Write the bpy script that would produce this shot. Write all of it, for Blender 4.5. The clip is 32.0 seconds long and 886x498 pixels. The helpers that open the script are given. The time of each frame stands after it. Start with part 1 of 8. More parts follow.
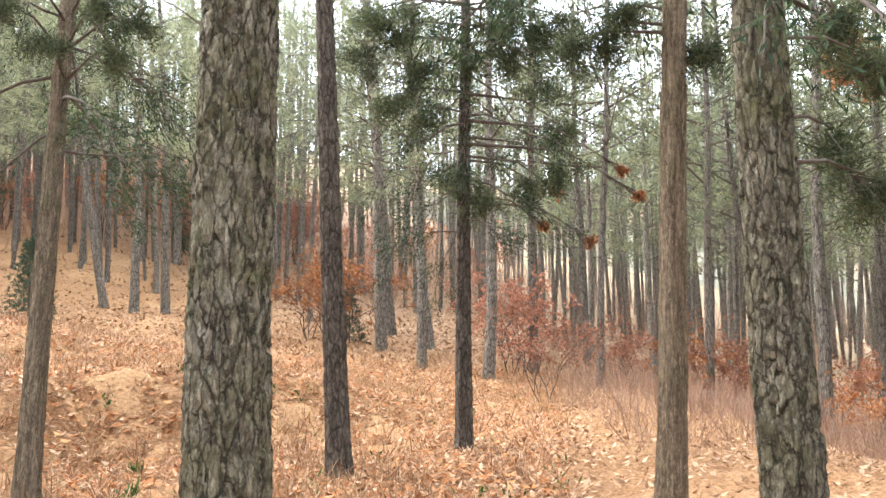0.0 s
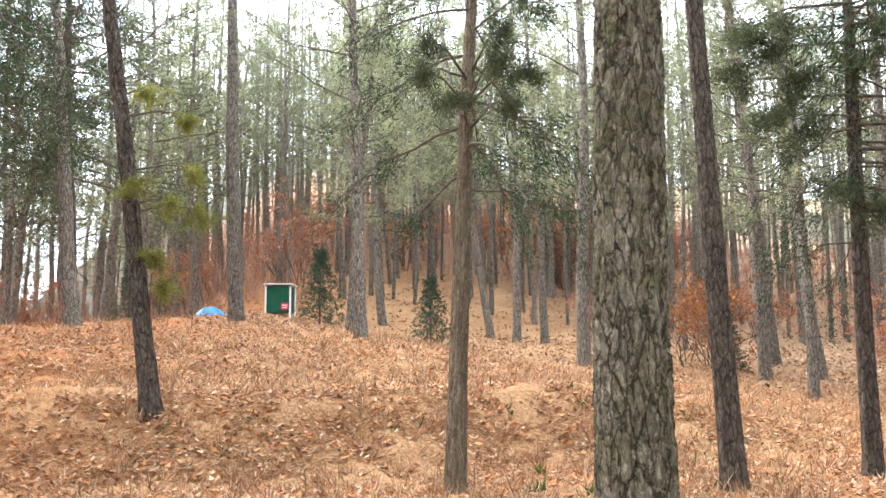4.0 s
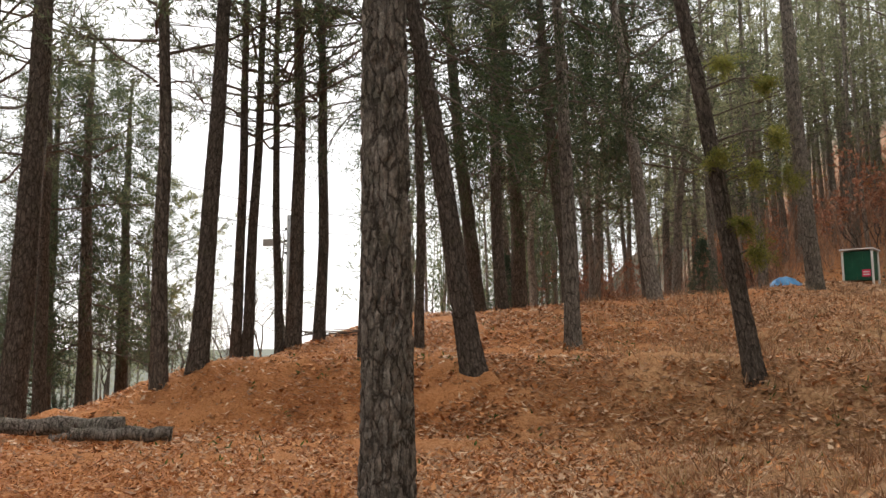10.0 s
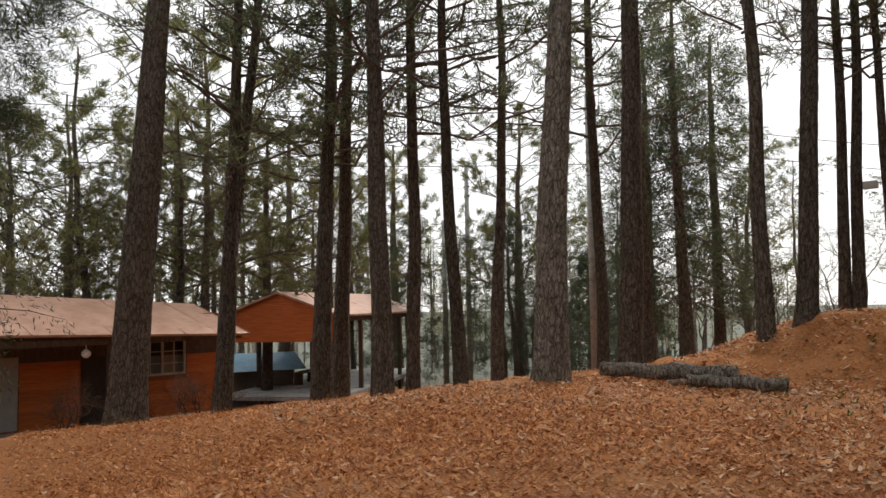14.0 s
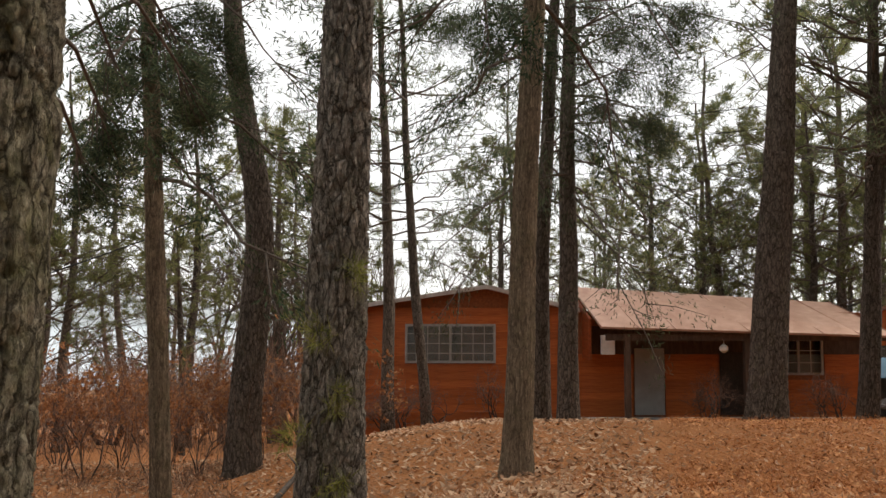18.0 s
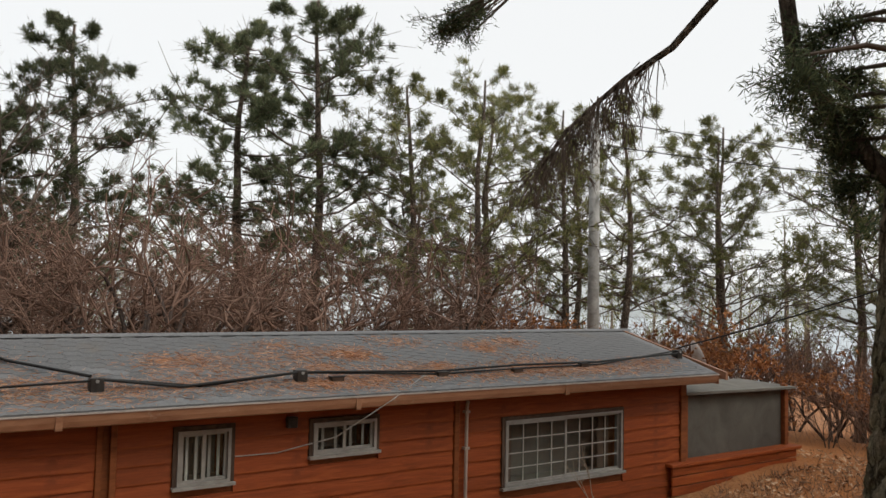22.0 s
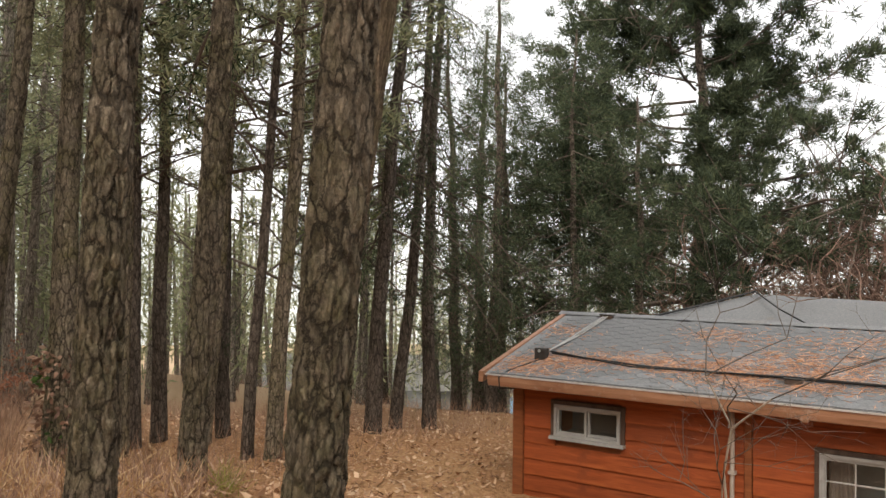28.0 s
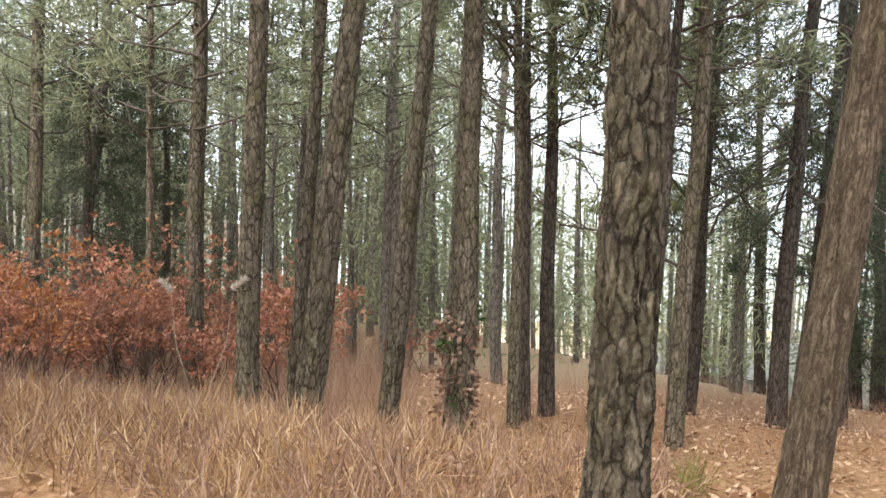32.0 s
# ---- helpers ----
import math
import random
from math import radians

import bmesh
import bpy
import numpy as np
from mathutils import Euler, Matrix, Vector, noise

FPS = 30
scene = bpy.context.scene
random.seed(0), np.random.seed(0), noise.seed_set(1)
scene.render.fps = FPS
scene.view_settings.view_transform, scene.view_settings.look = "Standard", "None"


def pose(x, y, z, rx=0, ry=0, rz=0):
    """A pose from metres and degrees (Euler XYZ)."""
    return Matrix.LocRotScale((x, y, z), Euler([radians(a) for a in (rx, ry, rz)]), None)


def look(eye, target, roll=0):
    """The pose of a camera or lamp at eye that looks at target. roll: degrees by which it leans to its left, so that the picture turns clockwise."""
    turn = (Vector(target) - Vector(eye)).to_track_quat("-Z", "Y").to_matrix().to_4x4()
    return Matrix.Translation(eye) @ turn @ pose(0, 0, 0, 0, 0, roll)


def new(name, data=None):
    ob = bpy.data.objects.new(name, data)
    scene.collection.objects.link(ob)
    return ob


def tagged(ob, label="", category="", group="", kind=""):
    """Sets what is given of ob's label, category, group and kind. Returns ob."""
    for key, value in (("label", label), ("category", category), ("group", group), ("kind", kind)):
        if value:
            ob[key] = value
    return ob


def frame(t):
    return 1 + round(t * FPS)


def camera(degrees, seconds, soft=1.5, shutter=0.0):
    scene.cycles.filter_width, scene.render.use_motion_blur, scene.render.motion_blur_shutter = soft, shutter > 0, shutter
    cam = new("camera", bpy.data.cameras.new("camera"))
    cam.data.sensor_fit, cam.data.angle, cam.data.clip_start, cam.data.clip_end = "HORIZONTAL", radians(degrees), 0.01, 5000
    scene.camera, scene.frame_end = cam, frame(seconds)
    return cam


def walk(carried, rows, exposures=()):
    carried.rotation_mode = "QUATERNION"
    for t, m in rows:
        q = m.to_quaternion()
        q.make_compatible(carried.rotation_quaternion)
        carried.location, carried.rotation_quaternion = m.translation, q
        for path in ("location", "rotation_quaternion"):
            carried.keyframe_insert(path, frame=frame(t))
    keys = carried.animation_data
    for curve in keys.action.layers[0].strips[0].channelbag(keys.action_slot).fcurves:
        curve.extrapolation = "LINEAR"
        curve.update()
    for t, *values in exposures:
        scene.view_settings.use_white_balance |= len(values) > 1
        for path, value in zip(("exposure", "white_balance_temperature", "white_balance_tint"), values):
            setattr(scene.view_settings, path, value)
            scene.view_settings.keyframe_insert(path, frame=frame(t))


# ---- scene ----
cam = camera(57.6, 32.0)
PATH = [
    (0, (0.0, 0.0, 1.6), (-1.671, -1.085, 1.776), -0.7),
    (0.5, (0.038, -0.027, 1.606), (-1.536, -1.245, 1.802), -1.2),
    (1, (0.05, -0.056, 1.593), (-1.417, -1.399, 1.8), -1.5),
    (1.5, (0.078, -0.072, 1.591), (-1.281, -1.523, 1.807), -1.7),
    (2, (0.112, -0.076, 1.593), (-1.16, -1.603, 1.817), -1.9),
    (2.5, (0.136, -0.078, 1.588), (-1.046, -1.674, 1.822), -2.1),
    (4.5, (0.53, 0.24, 1.349), (-0.483, -1.463, 1.624), 0.0),
    (5, (0.568, 0.227, 1.338), (-0.406, -1.497, 1.616), -0.0),
    (5.5, (0.628, 0.232, 1.336), (-0.212, -1.563, 1.612), 0.2),
    (6, (0.671, 0.229, 1.326), (-0.075, -1.609, 1.582), 0.3),
    (6.5, (0.712, 0.221, 1.315), (0.102, -1.667, 1.565), 0.3),
    (7, (0.727, 0.227, 1.301), (0.255, -1.7, 1.552), 0.4),
    (7.5, (0.743, 0.229, 1.295), (0.364, -1.719, 1.545), 0.4),
    (8, (0.768, 0.224, 1.286), (0.521, -1.746, 1.533), 0.3),
    (8.5, (0.797, 0.202, 1.303), (0.712, -1.783, 1.54), 0.4),
    (9, (0.824, 0.189, 1.299), (0.832, -1.799, 1.519), -0.1),
    (9.5, (0.852, 0.172, 1.301), (0.967, -1.813, 1.52), -0.5),
    (10, (0.877, 0.178, 1.291), (1.111, -1.795, 1.513), -0.6),
    (10.5, (0.887, 0.197, 1.281), (1.277, -1.752, 1.505), -0.7),
    (11, (0.997, 0.159, 1.285), (1.539, -1.754, 1.501), -0.7),
    (11.5, (1.128, 0.157, 1.243), (1.831, -1.706, 1.424), -0.8),
    (12, (1.147, 0.191, 1.224), (2.055, -1.582, 1.394), -0.7),
    (12.5, (1.133, 0.193, 1.22), (2.188, -1.5, 1.37), -0.7),
    (13, (1.143, 0.188, 1.22), (2.35, -1.4, 1.356), -0.7),
    (13.5, (1.146, 0.188, 1.222), (2.494, -1.283, 1.358), -0.6),
    (14, (1.11, 0.208, 1.222), (2.563, -1.159, 1.358), -1.1),
    (14.5, (1.078, 0.228, 1.222), (2.667, -0.979, 1.36), -1.3),
    (16.5, (0.909, 0.224, 1.231), (2.798, -0.416, 1.373), -0.8),
    (17, (0.935, 0.297, 1.241), (2.875, -0.167, 1.383), -0.6),
    (17.5, (0.975, 0.389, 1.244), (2.951, 0.115, 1.386), -0.3),
    (18, (0.933, 0.473, 1.238), (2.927, 0.445, 1.38), 0.1),
    (18.5, (0.855, 0.497, 1.242), (2.818, 0.855, 1.376), 0.8),
    (19, (0.857, 0.494, 1.231), (2.771, 1.057, 1.364), 0.9),
    (19.5, (0.86, 0.497, 1.233), (2.699, 1.274, 1.358), 1.0),
    (20, (0.861, 0.521, 1.233), (2.588, 1.522, 1.358), 1.0),
    (20.5, (0.837, 0.529, 1.234), (2.442, 1.715, 1.371), 0.7),
    (21, (0.792, 0.553, 1.222), (2.25, 1.915, 1.357), 0.9),
    (21.5, (0.759, 0.628, 1.234), (2.058, 2.144, 1.359), 1.0),
    (22, (0.695, 0.738, 1.223), (1.825, 2.384, 1.336), 1.2),
    (22.5, (0.61, 0.802, 1.218), (1.577, 2.55, 1.328), 1.5),
    (23, (0.518, 0.872, 1.23), (1.357, 2.685, 1.325), 1.9),
    (23.5, (0.467, 0.913, 1.273), (1.148, 2.793, 1.338), 2.3),
    (24, (0.413, 0.936, 1.333), (0.886, 2.879, 1.371), 2.8),
    (24.5, (0.417, 0.919, 1.334), (0.69, 2.9, 1.359), 2.6),
    (25, (0.424, 0.886, 1.335), (0.503, 2.884, 1.353), 2.3),
    (25.5, (0.437, 0.834, 1.336), (0.268, 2.827, 1.349), 1.8),
    (27.5, (0.436, 0.841, 1.337), (-0.496, 2.61, 1.366), 0.5),
    (28, (0.441, 0.818, 1.337), (-0.677, 2.475, 1.368), 0.7),
    (28.5, (0.453, 0.771, 1.339), (-0.8, 2.33, 1.386), 0.7),
    (29, (0.391, 0.738, 1.331), (-0.988, 2.186, 1.382), 0.9),
    (29.5, (0.304, 0.703, 1.311), (-1.193, 2.029, 1.349), 1.2),
    (30, (0.177, 0.709, 1.286), (-1.404, 1.933, 1.309), 1.7),
    (30.5, (-0.03, 0.777, 1.258), (-1.686, 1.899, 1.266), 1.9),
    (31, (-0.269, 0.824, 1.23), (-1.955, 1.899, 1.223), 1.7),
    (31.5, (-0.524, 0.856, 1.204), (-2.21, 1.931, 1.186), 1.3),
    (32, (-0.776, 0.97, 1.152), (-2.465, 2.04, 1.123), 1.0),
]
EXPOSURES = [(0, 2.5, 5950, 7), (5, 2.4, 5950, 7), (6, 2.3, 6000, 7), (7, 1.3, 6800, 11), (8, 0.92, 6900, 12), (10, 0.85, 6850, 11), (12, 0.5, 6700, 11), (14, 0.46, 6800, 11), (16, 0.55, 6900, 11), (20, 0.47, 6900, 10), (22, 0.1, 6800, 10), (24, 0.1, 6800, 10), (27.5, 0.75, 7000, 11), (28.5, 1.15, 6700, 11), (30, 1.45, 6400, 10), (32, 1.75, 6000, 7)]
walk(cam, [(t, look(eye, target, roll)) for t, eye, target, roll in PATH], EXPOSURES)

# ---------------------------------------------------------------- light
world = bpy.data.worlds.new("overcast_sky")
scene.world = world
world.use_nodes = True
wn, wl = world.node_tree.nodes, world.node_tree.links
wn.clear()
sky = wn.new("ShaderNodeTexSky")
sky.sky_type = "NISHITA"
sky.sun_disc = False
sky.sun_elevation = radians(38)
sky.sun_rotation = radians(160)
sky_dim = wn.new("ShaderNodeVectorMath")
sky_dim.operation = "SCALE"
sky_dim.inputs["Scale"].default_value = 0.10
cloud = wn.new("ShaderNodeMix")
cloud.data_type = "RGBA"
cloud.inputs["Factor"].default_value = 0.9
cloud.inputs["B"].default_value = (0.93, 0.965, 1.0, 1)
bg = wn.new("ShaderNodeBackground")
bg.inputs["Strength"].default_value = 0.97
wo = wn.new("ShaderNodeOutputWorld")
wl.new(sky.outputs["Color"], sky_dim.inputs[0])
wl.new(sky_dim.outputs["Vector"], cloud.inputs["A"])
wl.new(cloud.outputs["Result"], bg.inputs["Color"])
wl.new(bg.outputs["Background"], wo.inputs["Surface"])
sun = new("sun", bpy.data.lights.new("sun", "SUN"))
sun.data.energy = 2.75
sun.data.angle = radians(45)
sun.data.color = (1.0, 0.95, 0.88)
sun.matrix_world = pose(0, 0, 60, 52, 0, 20)


# ---------------------------------------------------------------- materials
def nodes_of(name):
    m = bpy.data.materials.new(name)
    m.use_nodes = True
    nt = m.node_tree
    return m, nt.nodes, nt.links, nt.nodes["Principled BSDF"]


def ramp_of(n, stops):
    r = n.new("ShaderNodeValToRGB")
    while len(r.color_ramp.elements) < len(stops):
        r.color_ramp.elements.new(0.5)
    for e, (p, c) in zip(r.color_ramp.elements, stops):
        e.position, e.color = p, (*c, 1)
    return r


def surface(name, stops, scale=4.0, stretch=(1, 1, 1), rough=0.8, bump=0.3, bump_scale=30.0, dist=0.01, detail=6.0, vary=0.0, metallic=0.0, spec=0.3,
            patch=None, patch_scale=1.5, patch_at=(0.5, 0.62), distort=0.6):
    """Two scales of colour from noise, a fine relief, patches of a second colour, and a shade of its own for each object."""
    m, n, l, b = nodes_of(name)
    tc = n.new("ShaderNodeTexCoord")
    mp = n.new("ShaderNodeMapping")
    mp.inputs["Scale"].default_value = stretch
    l.new(tc.outputs["Object"], mp.inputs["Vector"])
    a = n.new("ShaderNodeTexNoise")
    a.inputs["Scale"].default_value = scale
    a.inputs["Detail"].default_value = detail
    a.inputs["Roughness"].default_value = 0.65
    a.inputs["Distortion"].default_value = distort
    l.new(mp.outputs["Vector"], a.inputs["Vector"])
    r = ramp_of(n, stops)
    l.new(a.outputs["Fac"], r.inputs["Fac"])
    col = r.outputs["Color"]
    if patch:
        p = n.new("ShaderNodeTexNoise")
        p.inputs["Scale"].default_value = patch_scale
        p.inputs["Detail"].default_value = 7.0
        p.inputs["Roughness"].default_value = 0.7
        l.new(tc.outputs["Object"], p.inputs["Vector"])
        pr = ramp_of(n, [(patch_at[0], (0, 0, 0)), (patch_at[1], (1, 1, 1))])
        l.new(p.outputs["Fac"], pr.inputs["Fac"])
        mix = n.new("ShaderNodeMix")
        mix.data_type = "RGBA"
        l.new(pr.outputs["Color"], mix.inputs["Factor"])
        l.new(col, mix.inputs["A"])
        mix.inputs["B"].default_value = (*patch, 1)
        col = mix.outputs["Result"]
    if vary:
        oi = n.new("ShaderNodeObjectInfo")
        mr = n.new("ShaderNodeMapRange")
        mr.inputs["To Min"].default_value = 1 - vary
        mr.inputs["To Max"].default_value = 1 + vary
        l.new(oi.outputs["Random"], mr.inputs["Value"])
        hs = n.new("ShaderNodeHueSaturation")
        l.new(mr.outputs["Result"], hs.inputs["Value"])
        l.new(col, hs.inputs["Color"])
        col = hs.outputs["Color"]
    l.new(col, b.inputs["Base Color"])
    b.inputs["Roughness"].default_value = rough
    b.inputs["Metallic"].default_value = metallic
    b.inputs["Specular IOR Level"].default_value = spec
    if bump:
        f = n.new("ShaderNodeTexNoise")
        f.inputs["Scale"].default_value = bump_scale
        f.inputs["Detail"].default_value = 5.0
        l.new(mp.outputs["Vector"], f.inputs["Vector"])
        bp = n.new("ShaderNodeBump")
        bp.inputs["Strength"].default_value = bump
        bp.inputs["Distance"].default_value = dist
        l.new(f.outputs["Fac"], bp.inputs["Height"])
        l.new(bp.outputs["Normal"], b.inputs["Normal"])
    return m


def bark(name, plate, crack, moss, moss_amount=0.5, cell=9.0, depth=0.02, stretch=0.3, cut=0.75):
    """Bark of long ragged plates with darker fissures between them and lichen on the plates."""
    m, n, l, b = nodes_of(name)
    tc = n.new("ShaderNodeTexCoord")
    wob = n.new("ShaderNodeTexNoise")
    wob.inputs["Scale"].default_value = 7.0
    wob.inputs["Detail"].default_value = 7.0
    wob.inputs["Roughness"].default_value = 0.8
    l.new(tc.outputs["Object"], wob.inputs["Vector"])
    add = n.new("ShaderNodeVectorMath")
    add.operation = "MULTIPLY_ADD"
    add.inputs[1].default_value = (0.075, 0.075, 0.16)
    l.new(wob.outputs["Color"], add.inputs[0])
    l.new(tc.outputs["Object"], add.inputs[2])
    mp = n.new("ShaderNodeMapping")
    mp.inputs["Scale"].default_value = (1, 1, stretch)
    l.new(add.outputs["Vector"], mp.inputs["Vector"])
    br = n.new("ShaderNodeTexNoise")
    br.inputs["Scale"].default_value = 6.0
    br.inputs["Detail"].default_value = 5.0
    l.new(tc.outputs["Object"], br.inputs["Vector"])
    brk = n.new("ShaderNodeMapRange")
    brk.inputs["From Min"].default_value = 0.52
    brk.inputs["From Max"].default_value = 0.68
    brk.inputs["To Max"].default_value = 0.75
    l.new(br.outputs["Fac"], brk.inputs["Value"])
    pl = n.new("ShaderNodeTexVoronoi")
    pl.inputs["Scale"].default_value = cell * 2.0
    l.new(mp.outputs["Vector"], pl.inputs["Vector"])
    pls = n.new("ShaderNodeSeparateColor")
    l.new(pl.outputs["Color"], pls.inputs["Color"])
    heights = []
    for k, (mul, wide) in enumerate(((1.0, 0.1), (2.6, 0.14))):
        v = n.new("ShaderNodeTexVoronoi")
        v.feature = "DISTANCE_TO_EDGE"
        v.inputs["Scale"].default_value = cell * mul
        l.new(mp.outputs["Vector"], v.inputs["Vector"])
        e = n.new("ShaderNodeMapRange")
        e.inputs["From Max"].default_value = wide
        l.new(v.outputs["Distance"], e.inputs["Value"])
        heights.append(e.outputs["Result"])
    mn = n.new("ShaderNodeMath")
    mn.operation = "MULTIPLY"
    soft = n.new("ShaderNodeMapRange")
    soft.inputs["To Min"].default_value = 0.55
    l.new(heights[1], soft.inputs["Value"])
    mxx = n.new("ShaderNodeMath")
    mxx.operation = "MAXIMUM"
    l.new(heights[0], mxx.inputs[0])
    l.new(brk.outputs["Result"], mxx.inputs[1])
    l.new(mxx.outputs["Value"], mn.inputs[0])
    l.new(soft.outputs["Result"], mn.inputs[1])
    g = n.new("ShaderNodeTexNoise")
    g.inputs["Scale"].default_value = 38.0
    g.inputs["Detail"].default_value = 10.0
    g.inputs["Roughness"].default_value = 0.82
    gm = n.new("ShaderNodeMapping")
    gm.inputs["Scale"].default_value = (1, 1, 0.45)
    l.new(tc.outputs["Object"], gm.inputs["Vector"])
    l.new(gm.outputs["Vector"], g.inputs["Vector"])
    pr = ramp_of(n, [(0.32, tuple(c * 0.45 for c in plate)), (0.5, plate), (0.68, tuple(min(1, c * 1.8) for c in plate))])
    l.new(g.outputs["Fac"], pr.inputs["Fac"])
    ms = n.new("ShaderNodeTexNoise")
    ms.inputs["Scale"].default_value = 3.2
    ms.inputs["Detail"].default_value = 10.0
    ms.inputs["Roughness"].default_value = 0.75
    l.new(tc.outputs["Object"], ms.inputs["Vector"])
    mr = ramp_of(n, [(0.62 - 0.25 * moss_amount, (0, 0, 0)), (0.86 - 0.2 * moss_amount, (0.9, 0.9, 0.9))])
    l.new(ms.outputs["Fac"], mr.inputs["Fac"])
    pv = n.new("ShaderNodeMapRange")
    pv.inputs["To Min"].default_value = 0.68
    pv.inputs["To Max"].default_value = 1.3
    l.new(pls.outputs["Red"], pv.inputs["Value"])
    ph_ = n.new("ShaderNodeHueSaturation")
    l.new(pv.outputs["Result"], ph_.inputs["Value"])
    l.new(pr.outputs["Color"], ph_.inputs["Color"])
    mg = ramp_of(n, [(0.3, tuple(c * 0.6 for c in moss)), (0.7, tuple(c * 1.35 for c in moss))])
    l.new(g.outputs["Fac"], mg.inputs["Fac"])
    mx = n.new("ShaderNodeMix")
    mx.data_type = "RGBA"
    l.new(mr.outputs["Color"], mx.inputs["Factor"])
    l.new(ph_.outputs["Color"], mx.inputs["A"])
    l.new(mg.outputs["Color"], mx.inputs["B"])
    fc = n.new("ShaderNodeMapRange")
    fc.inputs["To Min"].default_value = 1 - cut
    l.new(mn.outputs["Value"], fc.inputs["Value"])
    my = n.new("ShaderNodeMix")
    my.data_type = "RGBA"
    l.new(fc.outputs["Result"], my.inputs["Factor"])
    my.inputs["A"].default_value = (*crack, 1)
    l.new(mx.outputs["Result"], my.inputs["B"])
    oi = n.new("ShaderNodeObjectInfo")
    vr = n.new("ShaderNodeMapRange")
    vr.inputs["To Min"].default_value = 0.82
    vr.inputs["To Max"].default_value = 1.18
    l.new(oi.outputs["Random"], vr.inputs["Value"])
    hs = n.new("ShaderNodeHueSaturation")
    l.new(vr.outputs["Result"], hs.inputs["Value"])
    l.new(my.outputs["Result"], hs.inputs["Color"])
    l.new(hs.outputs["Color"], b.inputs["Base Color"])
    b.inputs["Roughness"].default_value = 0.92
    b.inputs["Specular IOR Level"].default_value = 0.12
    ad = n.new("ShaderNodeMath")
    ad.operation = "MULTIPLY_ADD"
    ad.inputs[1].default_value = 0.9
    l.new(g.outputs["Fac"], ad.inputs[0])
    l.new(mn.outputs["Value"], ad.inputs[2])
    bp = n.new("ShaderNodeBump")
    bp.inputs["Strength"].default_value = 0.85
    bp.inputs["Distance"].default_value = depth
    l.new(ad.outputs["Value"], bp.inputs["Height"])
    l.new(bp.outputs["Normal"], b.inputs["Normal"])
    return m


def foliage(name, dark, mid, light, through_light=0.35):
    """Needles and leaves: a shade of its own for each piece, and some light shining through."""
    m, n, l, b = nodes_of(name)
    ge = n.new("ShaderNodeNewGeometry")
    r = ramp_of(n, [(0.0, dark), (0.55, mid), (1.0, light)])
    l.new(ge.outputs["Random Per Island"], r.inputs["Fac"])
    oi = n.new("ShaderNodeObjectInfo")
    vr = n.new("ShaderNodeMapRange")
    vr.inputs["To Min"].default_value = 0.75
    vr.inputs["To Max"].default_value = 1.25
    l.new(oi.outputs["Random"], vr.inputs["Value"])
    hs = n.new("ShaderNodeHueSaturation")
    l.new(vr.outputs["Result"], hs.inputs["Value"])
    l.new(r.outputs["Color"], hs.inputs["Color"])
    l.new(hs.outputs["Color"], b.inputs["Base Color"])
    b.inputs["Roughness"].default_value = 0.7
    b.inputs["Specular IOR Level"].default_value = 0.2
    tr = n.new("ShaderNodeBsdfTranslucent")
    l.new(hs.outputs["Color"], tr.inputs["Color"])
    mx = n.new("ShaderNodeMixShader")
    mx.inputs["Fac"].default_value = through_light
    l.new(b.outputs["BSDF"], mx.inputs[1])
    l.new(tr.outputs["BSDF"], mx.inputs[2])
    l.new(mx.outputs["Shader"], n["Material Output"].inputs["Surface"])
    return m


def glass(name, tint=(0.7, 0.74, 0.74)):
    m, n, l, b = nodes_of(name)
    b.inputs["Base Color"].default_value = (*tint, 1)
    b.inputs["Roughness"].default_value = 0.04
    b.inputs["Transmission Weight"].default_value = 1.0
    b.inputs["IOR"].default_value = 1.45
    return m


BARK_OLIVE = bark("bark_olive_pine", (0.25, 0.2, 0.145), (0.022, 0.017, 0.013), (0.15, 0.135, 0.05), 0.7, 17.0, 0.035, 0.3, 0.88)
BARK_MOSSY = bark("bark_mossy_pine", (0.34, 0.29, 0.215), (0.026, 0.02, 0.014), (0.17, 0.165, 0.055), 0.74, 15.0, 0.04, 0.28, 0.88)
BARK_GREY = bark("bark_grey_pine", (0.31, 0.265, 0.22), (0.035, 0.026, 0.02), (0.15, 0.14, 0.08), 0.48, 17.0, 0.035, 0.28, 0.88)
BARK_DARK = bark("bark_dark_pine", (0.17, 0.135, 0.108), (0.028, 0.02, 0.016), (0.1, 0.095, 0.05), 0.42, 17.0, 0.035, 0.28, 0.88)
BARK_CYPRESS = bark("bark_stringy_cypress", (0.25, 0.185, 0.125), (0.07, 0.048, 0.033), (0.18, 0.16, 0.075), 0.5, 34.0, 0.014, 0.05, 0.8)
BARK_TWIG = surface("bark_twig", [(0.3, (0.06, 0.045, 0.035)), (0.7, (0.16, 0.125, 0.1))], 12, rough=0.9, bump=0.2)
BARK_PALE = surface("bark_pale_twig", [(0.3, (0.25, 0.2, 0.15)), (0.7, (0.42, 0.36, 0.29))], 20, rough=0.85, bump=0.2)
BARK_RED_TWIG = surface("bark_reddish_twig", [(0.3, (0.1, 0.06, 0.045)), (0.7, (0.22, 0.135, 0.1))], 10, rough=0.9, bump=0.2, vary=0.25)
BARK_RED_STEM = surface("bark_dark_stem", [(0.3, (0.035, 0.026, 0.022)), (0.7, (0.09, 0.064, 0.053))], 12, rough=0.9, bump=0.3, vary=0.2)
NEEDLE_PINE = foliage("needles_pine", (0.07, 0.092, 0.055), (0.13, 0.152, 0.086), (0.225, 0.23, 0.125), 0.45)
